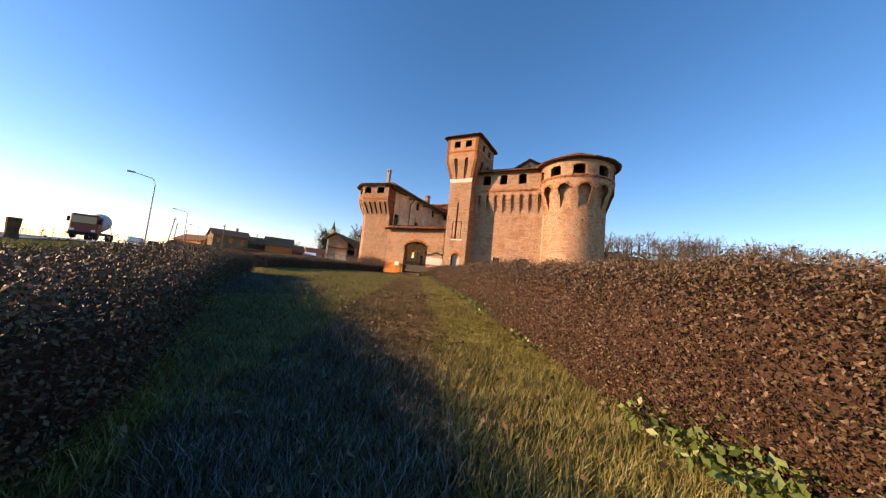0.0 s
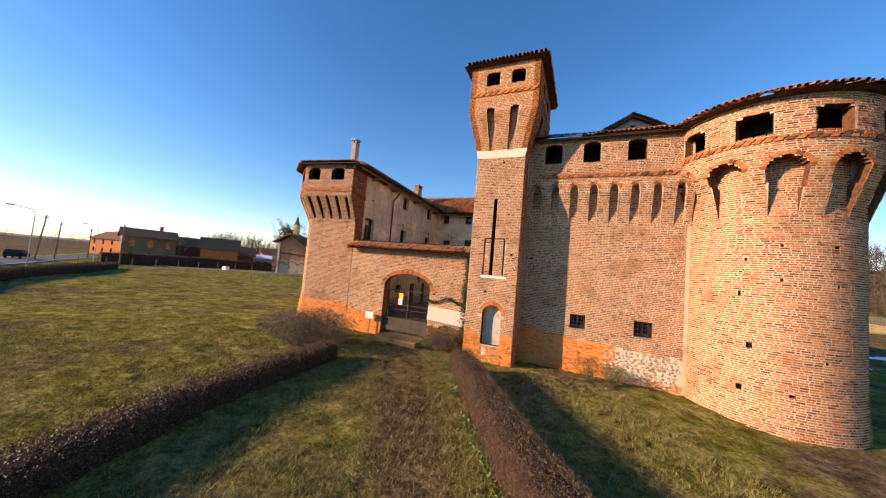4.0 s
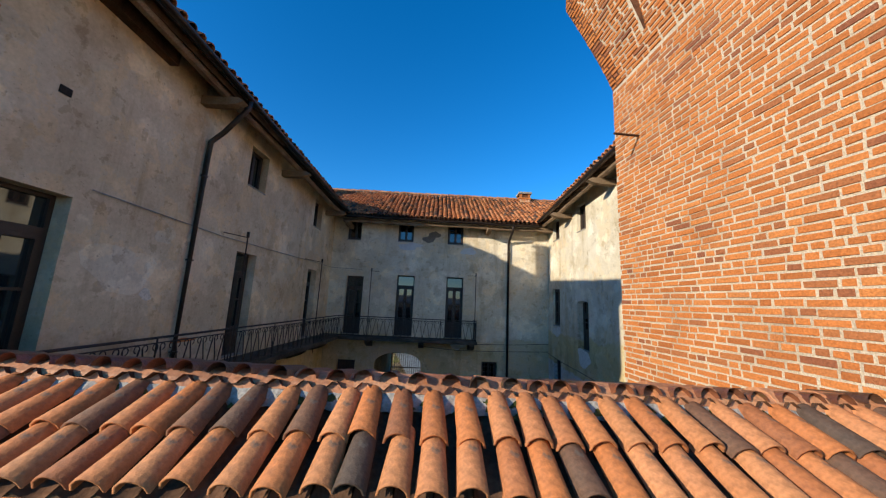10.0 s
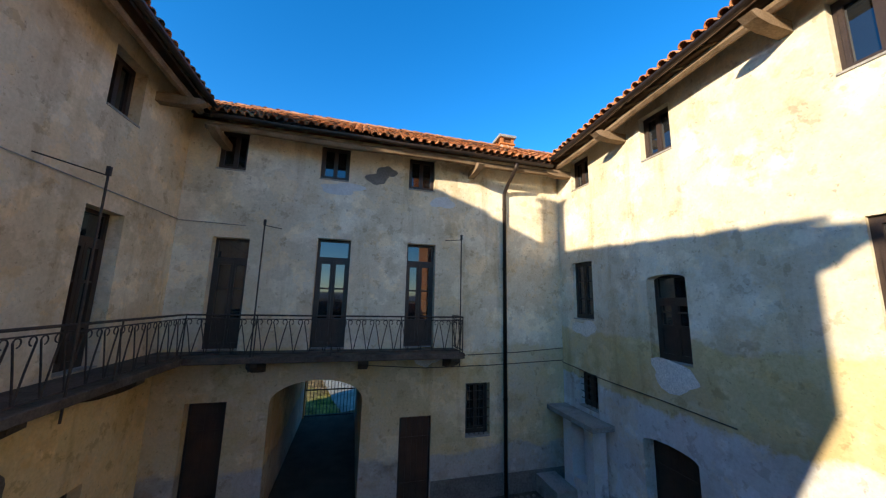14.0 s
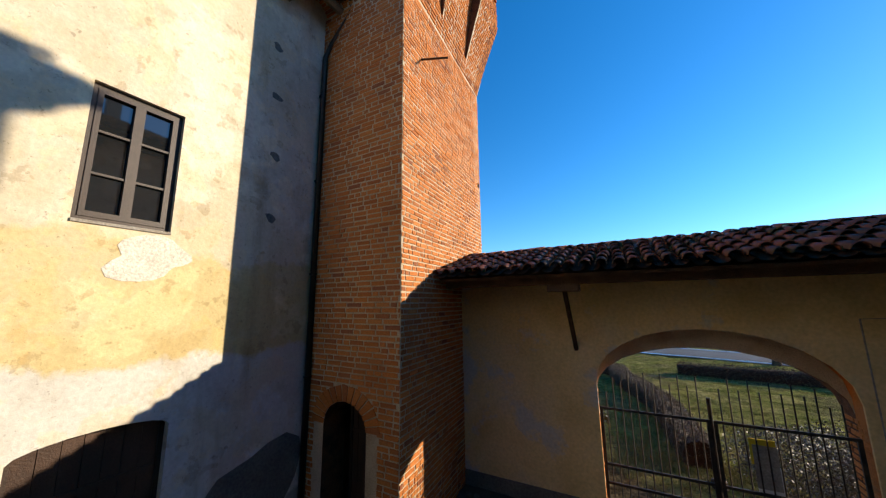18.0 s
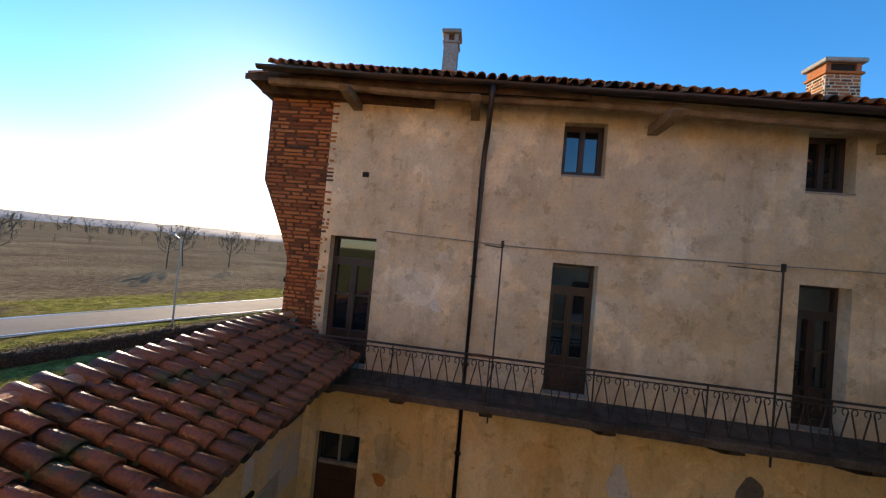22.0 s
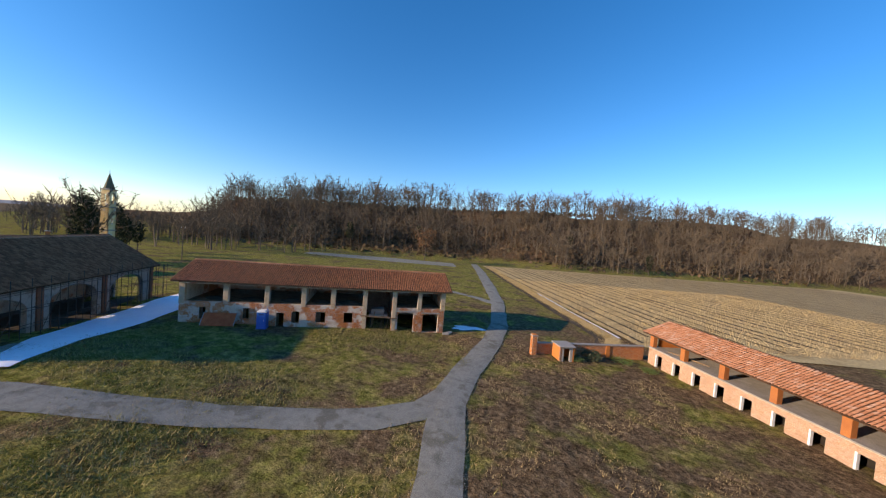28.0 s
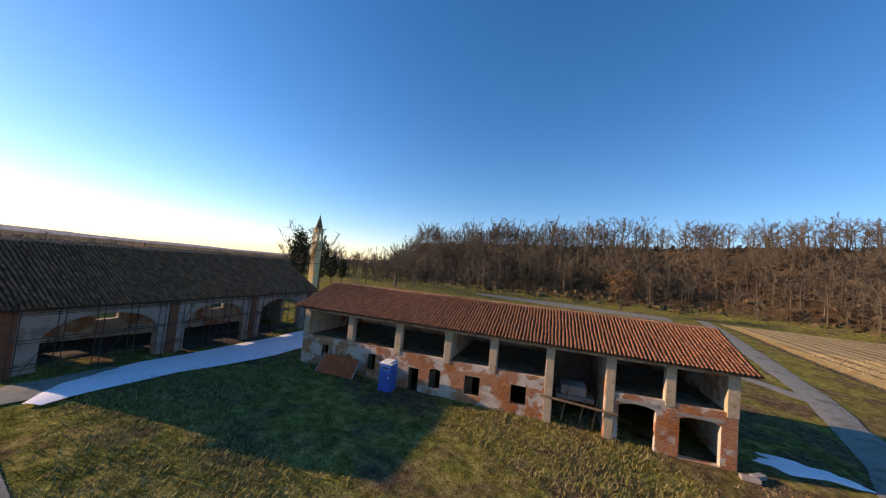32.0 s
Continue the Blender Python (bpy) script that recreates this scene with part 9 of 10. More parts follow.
def long_barn():
    L, D, RV, RZ2, EZ = 32.4, 9.4, 4.8, 7.25, 5.32
    b = thing("barn", "long open-fronted brick and plaster barn with red tile roof", "barn", at=(-37.36, 48.3, 0), turn=26.2)
    cols = [0.0, 4.95, 9.55, 13.85, 17.45, 21.5, 25.4, 28.85, L]
    holes = []
    for k in range(8):
        a, c = cols[k] + (0.55 if k == 0 else 0.3), cols[k + 1] - (0.55 if k == 7 else 0.3)
        if k == 5:
            holes.append([(a, -0.9), (c, -0.9), (c, 5.0), (a, 5.0)])
        else:
            holes.append([(a, 2.85), (c, 2.85), (c, 5.0), (a, 5.0)])
    holes += [[(2.15, 0.75), (2.85, 0.75), (2.85, 2.2), (2.15, 2.2)], [(6.9, 0.9), (7.6, 0.9), (7.6, 2.2), (6.9, 2.2)], [(10.7, -0.1), (11.6, -0.1), (11.6, 1.75), (10.7, 1.75)], arch_hole(12.5, 13.45, 0.5, 2.0, 0.2), [(15.4, 0.6), (16.6, 0.6), (16.6, 2.0), (15.4, 2.0)], [(18.9, 0.65), (20.0, 0.65), (20.0, 2.0), (18.9, 2.0)], arch_hole(25.95, 28.1, -0.85, 2.3, 0.25), arch_hole(29.4, 31.55, -0.4, 2.15, 0.15)]
    part("front_wall", slab([(0, -0.7), (L, -1.1), (L, EZ), (0, EZ)], holes, FRONT, -0.42, 0.0), M_PLAST_FARM, b, "patchy plaster over red brick")
    for k, u in enumerate(cols):
        w = 0.62 if k in (0, 8) else 0.52
        u0 = min(max(u - w / 2, -0.02), L - w + 0.02)
        boxpart("pillar", (u0, -0.055, 2.6 if k not in (5, 6) else -0.7, u0 + w, 0.36, EZ - 0.02), M_BARN_TAN, b, "", 0.015)
    r = random.Random(4)
    # bare bricks wherever the plaster has fallen; ragged remnants of it are left
    def bare(cu, cz):
        if any(inside(cu, cz, q) for q in holes):
            return False
        n = noise.noise((cu * 0.55, cz * 0.8, 2.1)) + 0.55 * noise.noise((cu * 1.7, cz * 1.9, 7.3)) + 0.3 * noise.noise((cu * 4.1, cz * 4.4, 1.7))
        return cz < 2.95 and n > -0.06 + 0.35 * max(0.0, cz - 2.35) - 0.12 * (cu > 28.2)
    brick_mesh("brick_patch", brick_rows(0.02, L - 0.02, -0.6, 2.95, r, course=0.085, long=0.28, joint=0.018, keep=bare), FRONT, M_BRICK_NEW, b, "bare red bricks under fallen plaster", r, proud=0.012)
    part("back_wall", slab([(0, -0.8), (L, -1.1), (L, EZ), (0, EZ)], [[(3 + 4.2 * k, 3.3), (4.6 + 4.2 * k, 3.3), (4.6 + 4.2 * k, 4.6), (3 + 4.2 * k, 4.6)] for k in range(7)], lambda u, z, d: (u, D + d, z), -0.4, 0.0), M_PLAST_FARM, b)
    for x0, s in ((0.0, 1), (L - 0.4, 1)):
        part("gable_wall", slab([(0.3, -1.1), (D - 0.3, -1.1), (D - 0.3, EZ), (RV, RZ2 - 0.15), (0.3, EZ)], [], lambda u, z, d, x0=x0: (x0 + d, u, z), 0.0, 0.4), M_PLAST_FARM, b)
    for u in (21.5, 25.4, 13.85):
        boxpart("cross_wall", (u - 0.18, 0.36, -0.7, u + 0.18, D - 0.4, 5.1), M_PLAST_FARM, b)
    boxpart("loft_floor", (0.4, 0.3, 2.5, 21.4, D - 0.4, 2.8), M_WOOD_BEAM, b, "old loft floor boards")
    boxpart("loft_floor", (25.5, 0.3, 2.5, L - 0.4, D - 0.4, 2.8), M_WOOD_BEAM, b, "old loft floor boards")
    e1 = Vector((1, 0, 0))
    up = Vector((0, RV + 0.5, RZ2 - EZ))
    dn = Vector((0, RV - D - 0.5, RZ2 - EZ))
    roof_board("roof_deck", [(-0.75, -0.5, EZ), (L + 0.75, -0.5, EZ), (L + 0.75, RV, RZ2), (-0.75, RV, RZ2)], 0.10, M_WOOD_BEAM, b)
    roof_board("roof_deck", [(-0.75, RV, RZ2), (L + 0.75, RV, RZ2), (L + 0.75, D + 0.5, EZ), (-0.75, D + 0.5, EZ)], 0.10, M_WOOD_BEAM, b)
    tile_roof(b, (-0.75, -0.55, EZ), e1, up, L + 1.4, up.length, material=M_TILE_RED, pitch=0.25, row=0.37, far=True, seed=41)
    tile_roof(b, (-0.75, D + 0.55, EZ), e1, dn, L + 1.4, dn.length, material=M_TILE_RED, pitch=0.25, row=0.37, far=True, seed=42)
    ridge_tiles(b, (-0.75, RV, RZ2 + 0.06), (L + 0.7, RV, RZ2 + 0.06), 43)
    for k in range(28):
        u = 0.2 + k * 1.18
        bm = bmesh.new()
        tube(bm, [(u, -0.45, EZ - 0.14), (u, RV, RZ2 - 0.14)], 0.06, 6)
        part("rafter", bm, M_WOOD_BEAM, b)
    # window bars and shutters
    for u0, u1, z0, z1 in ((2.15, 2.85, 0.75, 2.2), (6.9, 7.6, 0.9, 2.2), (12.5, 13.45, 0.5, 1.9), (15.4, 16.6, 0.6, 2.0)):
        f = boxpart("window_frame", (u0, 0.10, z0, u1, 0.16, z0 + 0.06), M_WOOD_DARK, b)
        boxpart("post", (u0, 0.10, z0, u0 + 0.06, 0.16, z1), M_WOOD_DARK, f)
        boxpart("post", (u1 - 0.06, 0.10, z0, u1, 0.16, z1), M_WOOD_DARK, f)
        boxpart("shutter", (u0 + 0.06, 0.11, z0 + 0.05, u0 + (u1 - u0) * 0.5, 0.15, z1 - 0.05), M_WOOD_DARK, f)
    boxpart("door", (10.72, 0.12, -0.1, 11.0, 0.17, 1.72), M_WOOD_DARK, b, "old plank door, half open")
    boxpart("lintel", (25.8, -0.03, 2.32, 28.2, 0.3, 2.52), M_CONC, b)
    boxpart("lintel", (29.25, -0.03, 2.18, 31.7, 0.3, 2.36), M_CONC, b)
    return b


def in_barn(v):
    m = pose(-37.36, 48.3, 0, 0, 0, 26.2)
    return m @ Vector(v)


long_barn()
for k, (u, v, z, rx, ry, h) in enumerate(((3, 2.5, 2.8, 1.6, 1.0, 0.5), (7.2, 2.6, 2.8, 1.7, 1.1, 0.45), (12, 2.4, 2.8, 1.6, 1.0, 0.55), (15.6, 2.6, 2.8, 1.4, 1.1, 0.5), (19.4, 2.2, 2.8, 1.7, 1.2, 0.75), (27, 2.2, 2.8, 1.2, 0.9, 0.4), (30.4, 2.3, 2.8, 1.3, 0.9, 0.4))):
    p = in_barn((u, v, z))
    heap("rubble_heap", "low heap of dark earthy rubble on the loft floor", "rubble", p.x, p.y, z, rx, ry, h * 0.6, M_DIRT, seed=90 + k)
pole_thing = thing("timber", "grey timber beam lying across the open bay", "beam", at=(-37.36, 48.3, 0), turn=26.2)
bm = bmesh.new()
tube(bm, [(21.0, -0.25, 1.75), (25.9, -0.2, 1.45)], 0.09, 8)
part("log", bm, M_WOOD_BEAM, pole_thing)
old_cart = thing("farm_cart", "rusty grey farm machine standing inside the open bay", "machine", at=(-37.36, 48.3, 0), turn=26.2)
boxpart("frame", (22.1, 1.6, 1.2, 24.7, 3.4, 1.5), M_CONC, old_cart, "", 0.03)
boxpart("hopper", (22.4, 1.8, 1.5, 24.2, 3.2, 2.2), M_GREYMET, old_cart, "", 0.05)
for u in (22.4, 24.4):
    for v in (1.7, 3.2):
        boxpart("leg", (u - 0.06, v - 0.06, -0.6, u + 0.06, v + 0.06, 1.2), M_IRON, old_cart)
for k, (u, z) in enumerate(((22.4, 0.9), (23.6, 0.5), (24.5, 1.2))):
    t = thing("plank", "weathered plank leaning in the open bay", "plank", group="planks in the barn", at=(-37.36, 48.3, 0), turn=26.2)
    bm = bmesh.new()
    tube(bm, [(u, 0.8, -0.45), (u + 0.5, 1.5, z + 1)], 0.06, 4)
    part("board", bm, M_WOOD_BEAM, t)


def toilet():
    p = in_barn((9.55, -1.25, 0))
    th = thing("portable_toilet", "bright blue plastic portable toilet with white roof", "toilet", at=(p.x, p.y, ground_z(p.x, p.y)), turn=26.2)
    boxpart("base", (-0.56, -0.56, 0.0, 0.56, 0.56, 0.14), M_BLUE, th, "", 0.03)
    body = boxpart("cabin", (-0.53, -0.53, 0.13, 0.53, 0.53, 2.05), M_BLUE, th, "", 0.03)
    for x in (-0.35, -0.12, 0.12, 0.35):
        boxpart("rib", (x - 0.03, 0.52, 0.3, x + 0.03, 0.555, 1.95), M_BLUE, body)
        boxpart("rib", (0.52, x - 0.03, 0.3, 0.555, x + 0.03, 1.95), M_BLUE, body)
    d = boxpart("door", (-0.42, -0.56, 0.2, 0.42, -0.52, 1.98), M_BLUE, th, "", 0.015)
    boxpart("handle", (0.28, -0.60, 1.0, 0.34, -0.55, 1.18), M_WHITE, d)
    boxpart("vent", (-0.3, -0.575, 1.72, 0.3, -0.55, 1.82), M_DARK, d)
    bm = bmesh.new()
    box(bm, -0.57, -0.57, 2.03, 0.57, 0.57, 2.12, 0.02)
    box(bm, -0.40, -0.50, 2.10, 0.40, 0.50, 2.22, 0.05)
    part("roof", bm, M_WHITE, th, "white translucent roof")
    bm = bmesh.new()
    tube(bm, [(0.4, 0.4, 2.1), (0.4, 0.4, 2.36)], 0.05, 8)
    part("vent_pipe", bm, M_BLUE, th)


toilet()


def red_panels():
    th = thing("panel_stack", "red plank panels leaning against the barn", "panel", at=(-37.36, 48.3, ground_z(-33, 49.5)), turn=26.2)
    m = Matrix.Translation((4.7, -1.5, 0.05)) @ Matrix.Rotation(math.radians(-38), 4, "X")
    for k in range(9):
        bm = bmesh.new()
        box(bm, -1.75, -0.025, k * 0.185, 1.75, 0.025, k * 0.185 + 0.17, 0.006, m)
        part("plank", bm, M_RED, th)
    for x in (-1.6, 0, 1.6):
        bm = bmesh.new()
        box(bm, x - 0.05, 0.026, 0.0, x + 0.05, 0.07, 1.65, 0.0, m)
        part("batten", bm, M_WOOD_DARK, th)
    for x in (-1.78, 1.78):
        bm = bmesh.new()
        box(bm, x - 0.03, -0.04, 0.0, x + 0.03, 0.04, 1.7, 0.0, m)
        part("edge_strip", bm, M_GREYMET, th)


red_panels()
for k, (u, v) in enumerate(((32.6, -0.9), (33.2, -0.4))):
    p = in_barn((u, v, 0))
    s = thing("stone_block", "fallen pale masonry block at the barn corner", "stone", at=(p.x, p.y, ground_z(p.x, p.y)), turn=20 + 40 * k)
    boxpart("block", (-0.45, -0.2, -0.02, 0.45, 0.2, 0.22), M_CONC, s, "", 0.03)


def big_barn():
    L, RV, RZ2, EZ, BV, BZ = 26.6, 5.75, 9.1, 5.2, 8.7, 7.45
    g0 = 0.4
    b = thing("barn", "big old barn with dark weathered tile roof, arched front and scaffolding", "barn", at=(-38.5, 31.2, 0), turn=117.9)
    arches = [arch_hole(1.75, 8.2, g0 - 0.6, 4.55, 1.5, 16), arch_hole(10.4, 16.3, g0 - 0.6, 4.6, 1.5, 16), arch_hole(18.4, 24.5, g0 - 0.6, 4.6, 1.5, 16)]
    part("arcade_wall", slab([(0, -0.4), (L, -0.8), (L, EZ + 0.15), (0, EZ + 0.15)], [a[:0] + a for a in arches], FRONT, -0.5, 0.0), M_BARN_GREY, b, "grey plastered wall with three wide arches")
    for u in (0.35, 9.3, 17.3, 26.1):
        boxpart("pilaster", (u - 0.33, -0.14, -0.6, u + 0.33, -0.003, EZ + 0.1), M_BRICK_BROWN, b, "dark brick pilaster")
    part("back_wall", slab([(0, -0.4), (L, -0.8), (L, BZ - 0.1), (0, BZ - 0.1)], [[(3 + 5.2 * k, 2.6), (4.6 + 5.2 * k, 2.6), (4.6 + 5.2 * k, 3.7), (3 + 5.2 * k, 3.7)] for k in range(5)], lambda u, z, d: (u, 8.0 + d, z), -0.4, 0.0), M_PLAST_FARM, b)
    gp = lambda x0: (lambda u, z, d: (x0 - d, u, z))
    gable = [(2.6, -0.5), (8.0, -0.5), (8.0, BZ - 0.05), (RV, RZ2 - 0.2), (2.6, EZ + 1.85)]
    part("gable_wall", slab(gable, [], gp(0.3), -0.4, 0.0), M_MORTAR, b)
    r = random.Random(8)
    rows = brick_rows(2.6, 8.0, 3.9, 9.2, r, course=0.085, long=0.28, joint=0.02, keep=lambda u, z: inside(u, z + 0.06, gable))
    brick_mesh("brickwork", rows, gp(0.3), M_BRICK_NEW, b, "orange brick gable", r)
    part("lower_plaster", slab([(2.6, -0.5), (8.0, -0.5), (8.0, 3.9), (6.9, 4.25), (6.0, 3.85), (5.1, 4.25), (4.2, 3.85), (3.4, 4.2), (2.6, 3.9)], [[(5.0, 1.9), (5.35, 1.9), (5.35, 2.6), (5.0, 2.6)]], gp(0.3), 0.0, 0.03), M_BARN_TAN, b, "pale plaster, broken along its upper edge")
    for k, (u, w) in enumerate(((3.3, 0.75), (5.1, 1.05), (7.0, 0.75))):
        arc = [(u + w * math.cos(t), 3.0 + w * 0.8 * math.sin(t)) for t in [math.pi * i / 12 for i in range(13)]]
        inner = [(u + (w - 0.16) * math.cos(t), 3.0 + (w - 0.16) * 0.8 * math.sin(t)) for t in [math.pi * i / 12 for i in range(12, -1, -1)]]
        part("painted_arch", slab(arc + inner, [], gp(0.3), 0.031, 0.036), M_BRICK_BROWN, b, "faded brown arch on the plaster")
    part("far_gable_wall", slab([(0.3, -0.9), (8.0, -0.9), (8.0, BZ - 0.05), (RV, RZ2 - 0.2), (0.3, EZ + 0.2)], [arch_hole(1.2, 4.4, -0.9, 4.4, 1.4)], gp(L - 0.05), 0.0, 0.4), M_BARN_GREY, b)
    e1 = Vector((1, 0, 0))
    up, dn = Vector((0, RV + 0.55, RZ2 - EZ)), Vector((0, RV - BV - 0.2, RZ2 - BZ + 0.1))
    roof_board("roof_deck", [(-0.7, -0.5, EZ + 0.02), (L + 0.7, -0.5, EZ + 0.02), (L + 0.7, RV, RZ2), (-0.7, RV, RZ2)], 0.12, M_WOOD_DARK, b)
    roof_board("roof_deck", [(-0.7, RV, RZ2), (L + 0.7, RV, RZ2), (L + 0.7, BV + 0.15, BZ - 0.08), (-0.7, BV + 0.15, BZ - 0.08)], 0.12, M_WOOD_DARK, b)
    tile_roof(b, (-0.7, -0.55, EZ), e1, up, L + 1.3, up.length, material=M_TILE_GREY, pitch=0.26, row=0.37, far=True, seed=51)
    tile_roof(b, (-0.7, BV + 0.2, BZ - 0.1), e1, dn, L + 1.3, dn.length, material=M_TILE_GREY, pitch=0.26, row=0.37, far=True, seed=52)
    ridge_tiles(b, (-0.7, RV, RZ2 + 0.06), (L + 0.6, RV, RZ2 + 0.06), 53)
    for u in (0.2, 5.0, 9.3, 13.3, 17.3, 21.4, 26.2):
        bm = bmesh.new()
        tube(bm, [(u, 0.3, EZ - 0.1), (u, 7.8, EZ + 0.1)], 0.12, 6)
        part("tie_beam", bm, M_WOOD_DARK, b)
    boxpart("corner_post", (-0.02, 0.0, -0.4, 0.5, 0.5, EZ), M_BRICK_BROWN, b, "dark brick corner post of the porch")
    return b


big_barn()
patch("barn_floor", "bare dark earth floor inside the big barn", "floor", M_DIRT, -48.3, 41.1, 13.2, 4.0, 2.058, 95, lift=0.06)


def scaffold():
    th = thing("scaffolding", "rusty steel scaffolding poles along the barn front", "scaffolding", at=(-38.5, 31.2, 0), turn=117.9)
    for k in range(15):
        u = 0.3 + k * 1.9
        for v in (-0.55, -1.25):
            bm = bmesh.new()
            tube(bm, [(u, v, -0.4 if u > 12 else 0.5), (u, v, 6.1 if v > -1 else 5.4)], 0.03, 6)
            part("upright", bm, M_IRON, th)
        bm = bmesh.new()
        tube(bm, [(u, -0.5, 3.4), (u, -1.3, 3.4)], 0.025, 5)
        part("putlog", bm, M_IRON, th)
    for v in (-0.55, -1.25):
        for z in (1.9, 3.4, 5.0):
            bm = bmesh.new()
            tube(bm, [(0.2, v, z), (27.0, v, z)], 0.025, 5)
            part("ledger", bm, M_IRON, th)
    for k in range(7):
        bm = bmesh.new()
        tube(bm, [(0.3 + 3.8 * k, -1.28, 1.2), (2.2 + 3.8 * k, -1.28, 4.6)], 0.022, 5)
        part("brace", bm, M_IRON, th)
    for z in (0.5, 2.0, 3.5, 5.0):
        bm = bmesh.new()
        tube(bm, [(27.2, -0.5, z), (29.2, -0.5, z), (29.2, -1.4, z)], 0.03, 5)
        part("ledger", bm, M_IRON, th)
    for u in (28.2, 29.2):
        bm = bmesh.new()
        tube(bm, [(u, -0.5, -0.2), (u, -0.5, 5.3)], 0.03, 5)
        part("upright", bm, M_IRON, th)


scaffold()


def farm_wall():
    """Brick wall with a gate post, a hut and the long low shed."""
    w = thing("wall_farm", "orange brick garden wall with shallow piers and stone coping", "wall", kind="structure")
    a, c = Vector((4.3, 60.4)), Vector((18.3, 66.4))
    d = (c - a).normalized()
    n = Vector((d.y, -d.x))
    to3 = lambda u, z, k: (a.x + d.x * u + n.x * k, a.y + d.y * u + n.y * k, z)
    L = (c - a).length
    part("core", slab([(0, -1.6), (L, -1.8), (L, 0.75), (0, 0.85)], [], to3, -0.28, 0.0), M_MORTAR, w)
    r = random.Random(15)
    brick_mesh("brickwork", brick_rows(0.1, L, -1.2, 0.74, r, course=0.085, long=0.28, joint=0.016), to3, M_BRICK_NEW, w, "orange bricks", r)
    for u in (4.8, 9.6):
        part("pier", slab([(u, -1.5), (u + 0.55, -1.5), (u + 0.55, 0.78), (u, 0.78)], [], to3, 0.0, 0.12), M_BRICK_NEW, w)
    part("coping", slab([(-0.1, 0.75), (L, 0.72), (L, 0.84), (-0.1, 0.90)], [], to3, -0.36, 0.1), M_STONE, w, "mossy stone coping")
    p = thing("gate_post", "square brick gate post with projecting cap", "post", at=(3.9, 60.0, -0.7), turn=23)
    boxpart("core", (-0.30, -0.30, 0.0, 0.30, 0.30, 2.5), M_MORTAR, p)
    for s in range(4):
        f = (lambda u, z, k, s=s: tuple(Matrix.Rotation(s * math.pi / 2, 3, "Z") @ Vector((u, -0.30 - k, z))))
        brick_mesh("brickwork", brick_rows(-0.3, 0.3, 0.0, 2.5, r, course=0.085, long=0.28, joint=0.014), f, M_BRICK_NEW, p, "", r)
    boxpart("cap", (-0.38, -0.38, 2.5, 0.38, 0.38, 2.62), M_STONE, p, "", 0.02)
    boxpart("cap_top", (-0.28, -0.28, 2.62, 0.28, 0.28, 2.72), M_BRICK_NEW, p, "", 0.02)
    h = thing("hut", "small brick hut with a mossy slab roof and open doorway", "hut", at=(7.0, 59.2, ground_z(7.5, 59.5) - 0.1), turn=23)
    part("side_wall", slab([(0, 0), (1.9, 0), (1.9, 1.85), (0, 1.75)], [], lambda u, z, k: (0.0 - k, u, z), -0.22, 0), M_BRICK_NEW, h)
    part("side_wall", slab([(0, 0), (1.9, 0), (1.9, 1.85), (0, 1.75)], [], lambda u, z, k: (1.6 - k, u, z), -0.22, 0), M_BRICK_NEW, h)
    part("front_wall", slab([(0, 0), (1.6, 0), (1.6, 1.75), (0, 1.75)], [[(0.45, 0), (1.25, 0), (1.25, 1.6), (0.45, 1.6)]], lambda u, z, k: (u, -k, z), -0.2, 0), M_PLASTER_R, h)
    boxpart("roof_slab", (-0.2, -0.25, 1.80, 1.85, 2.0, 1.95), M_STONE, h, "mossy grey slab", 0.03)


farm_wall()


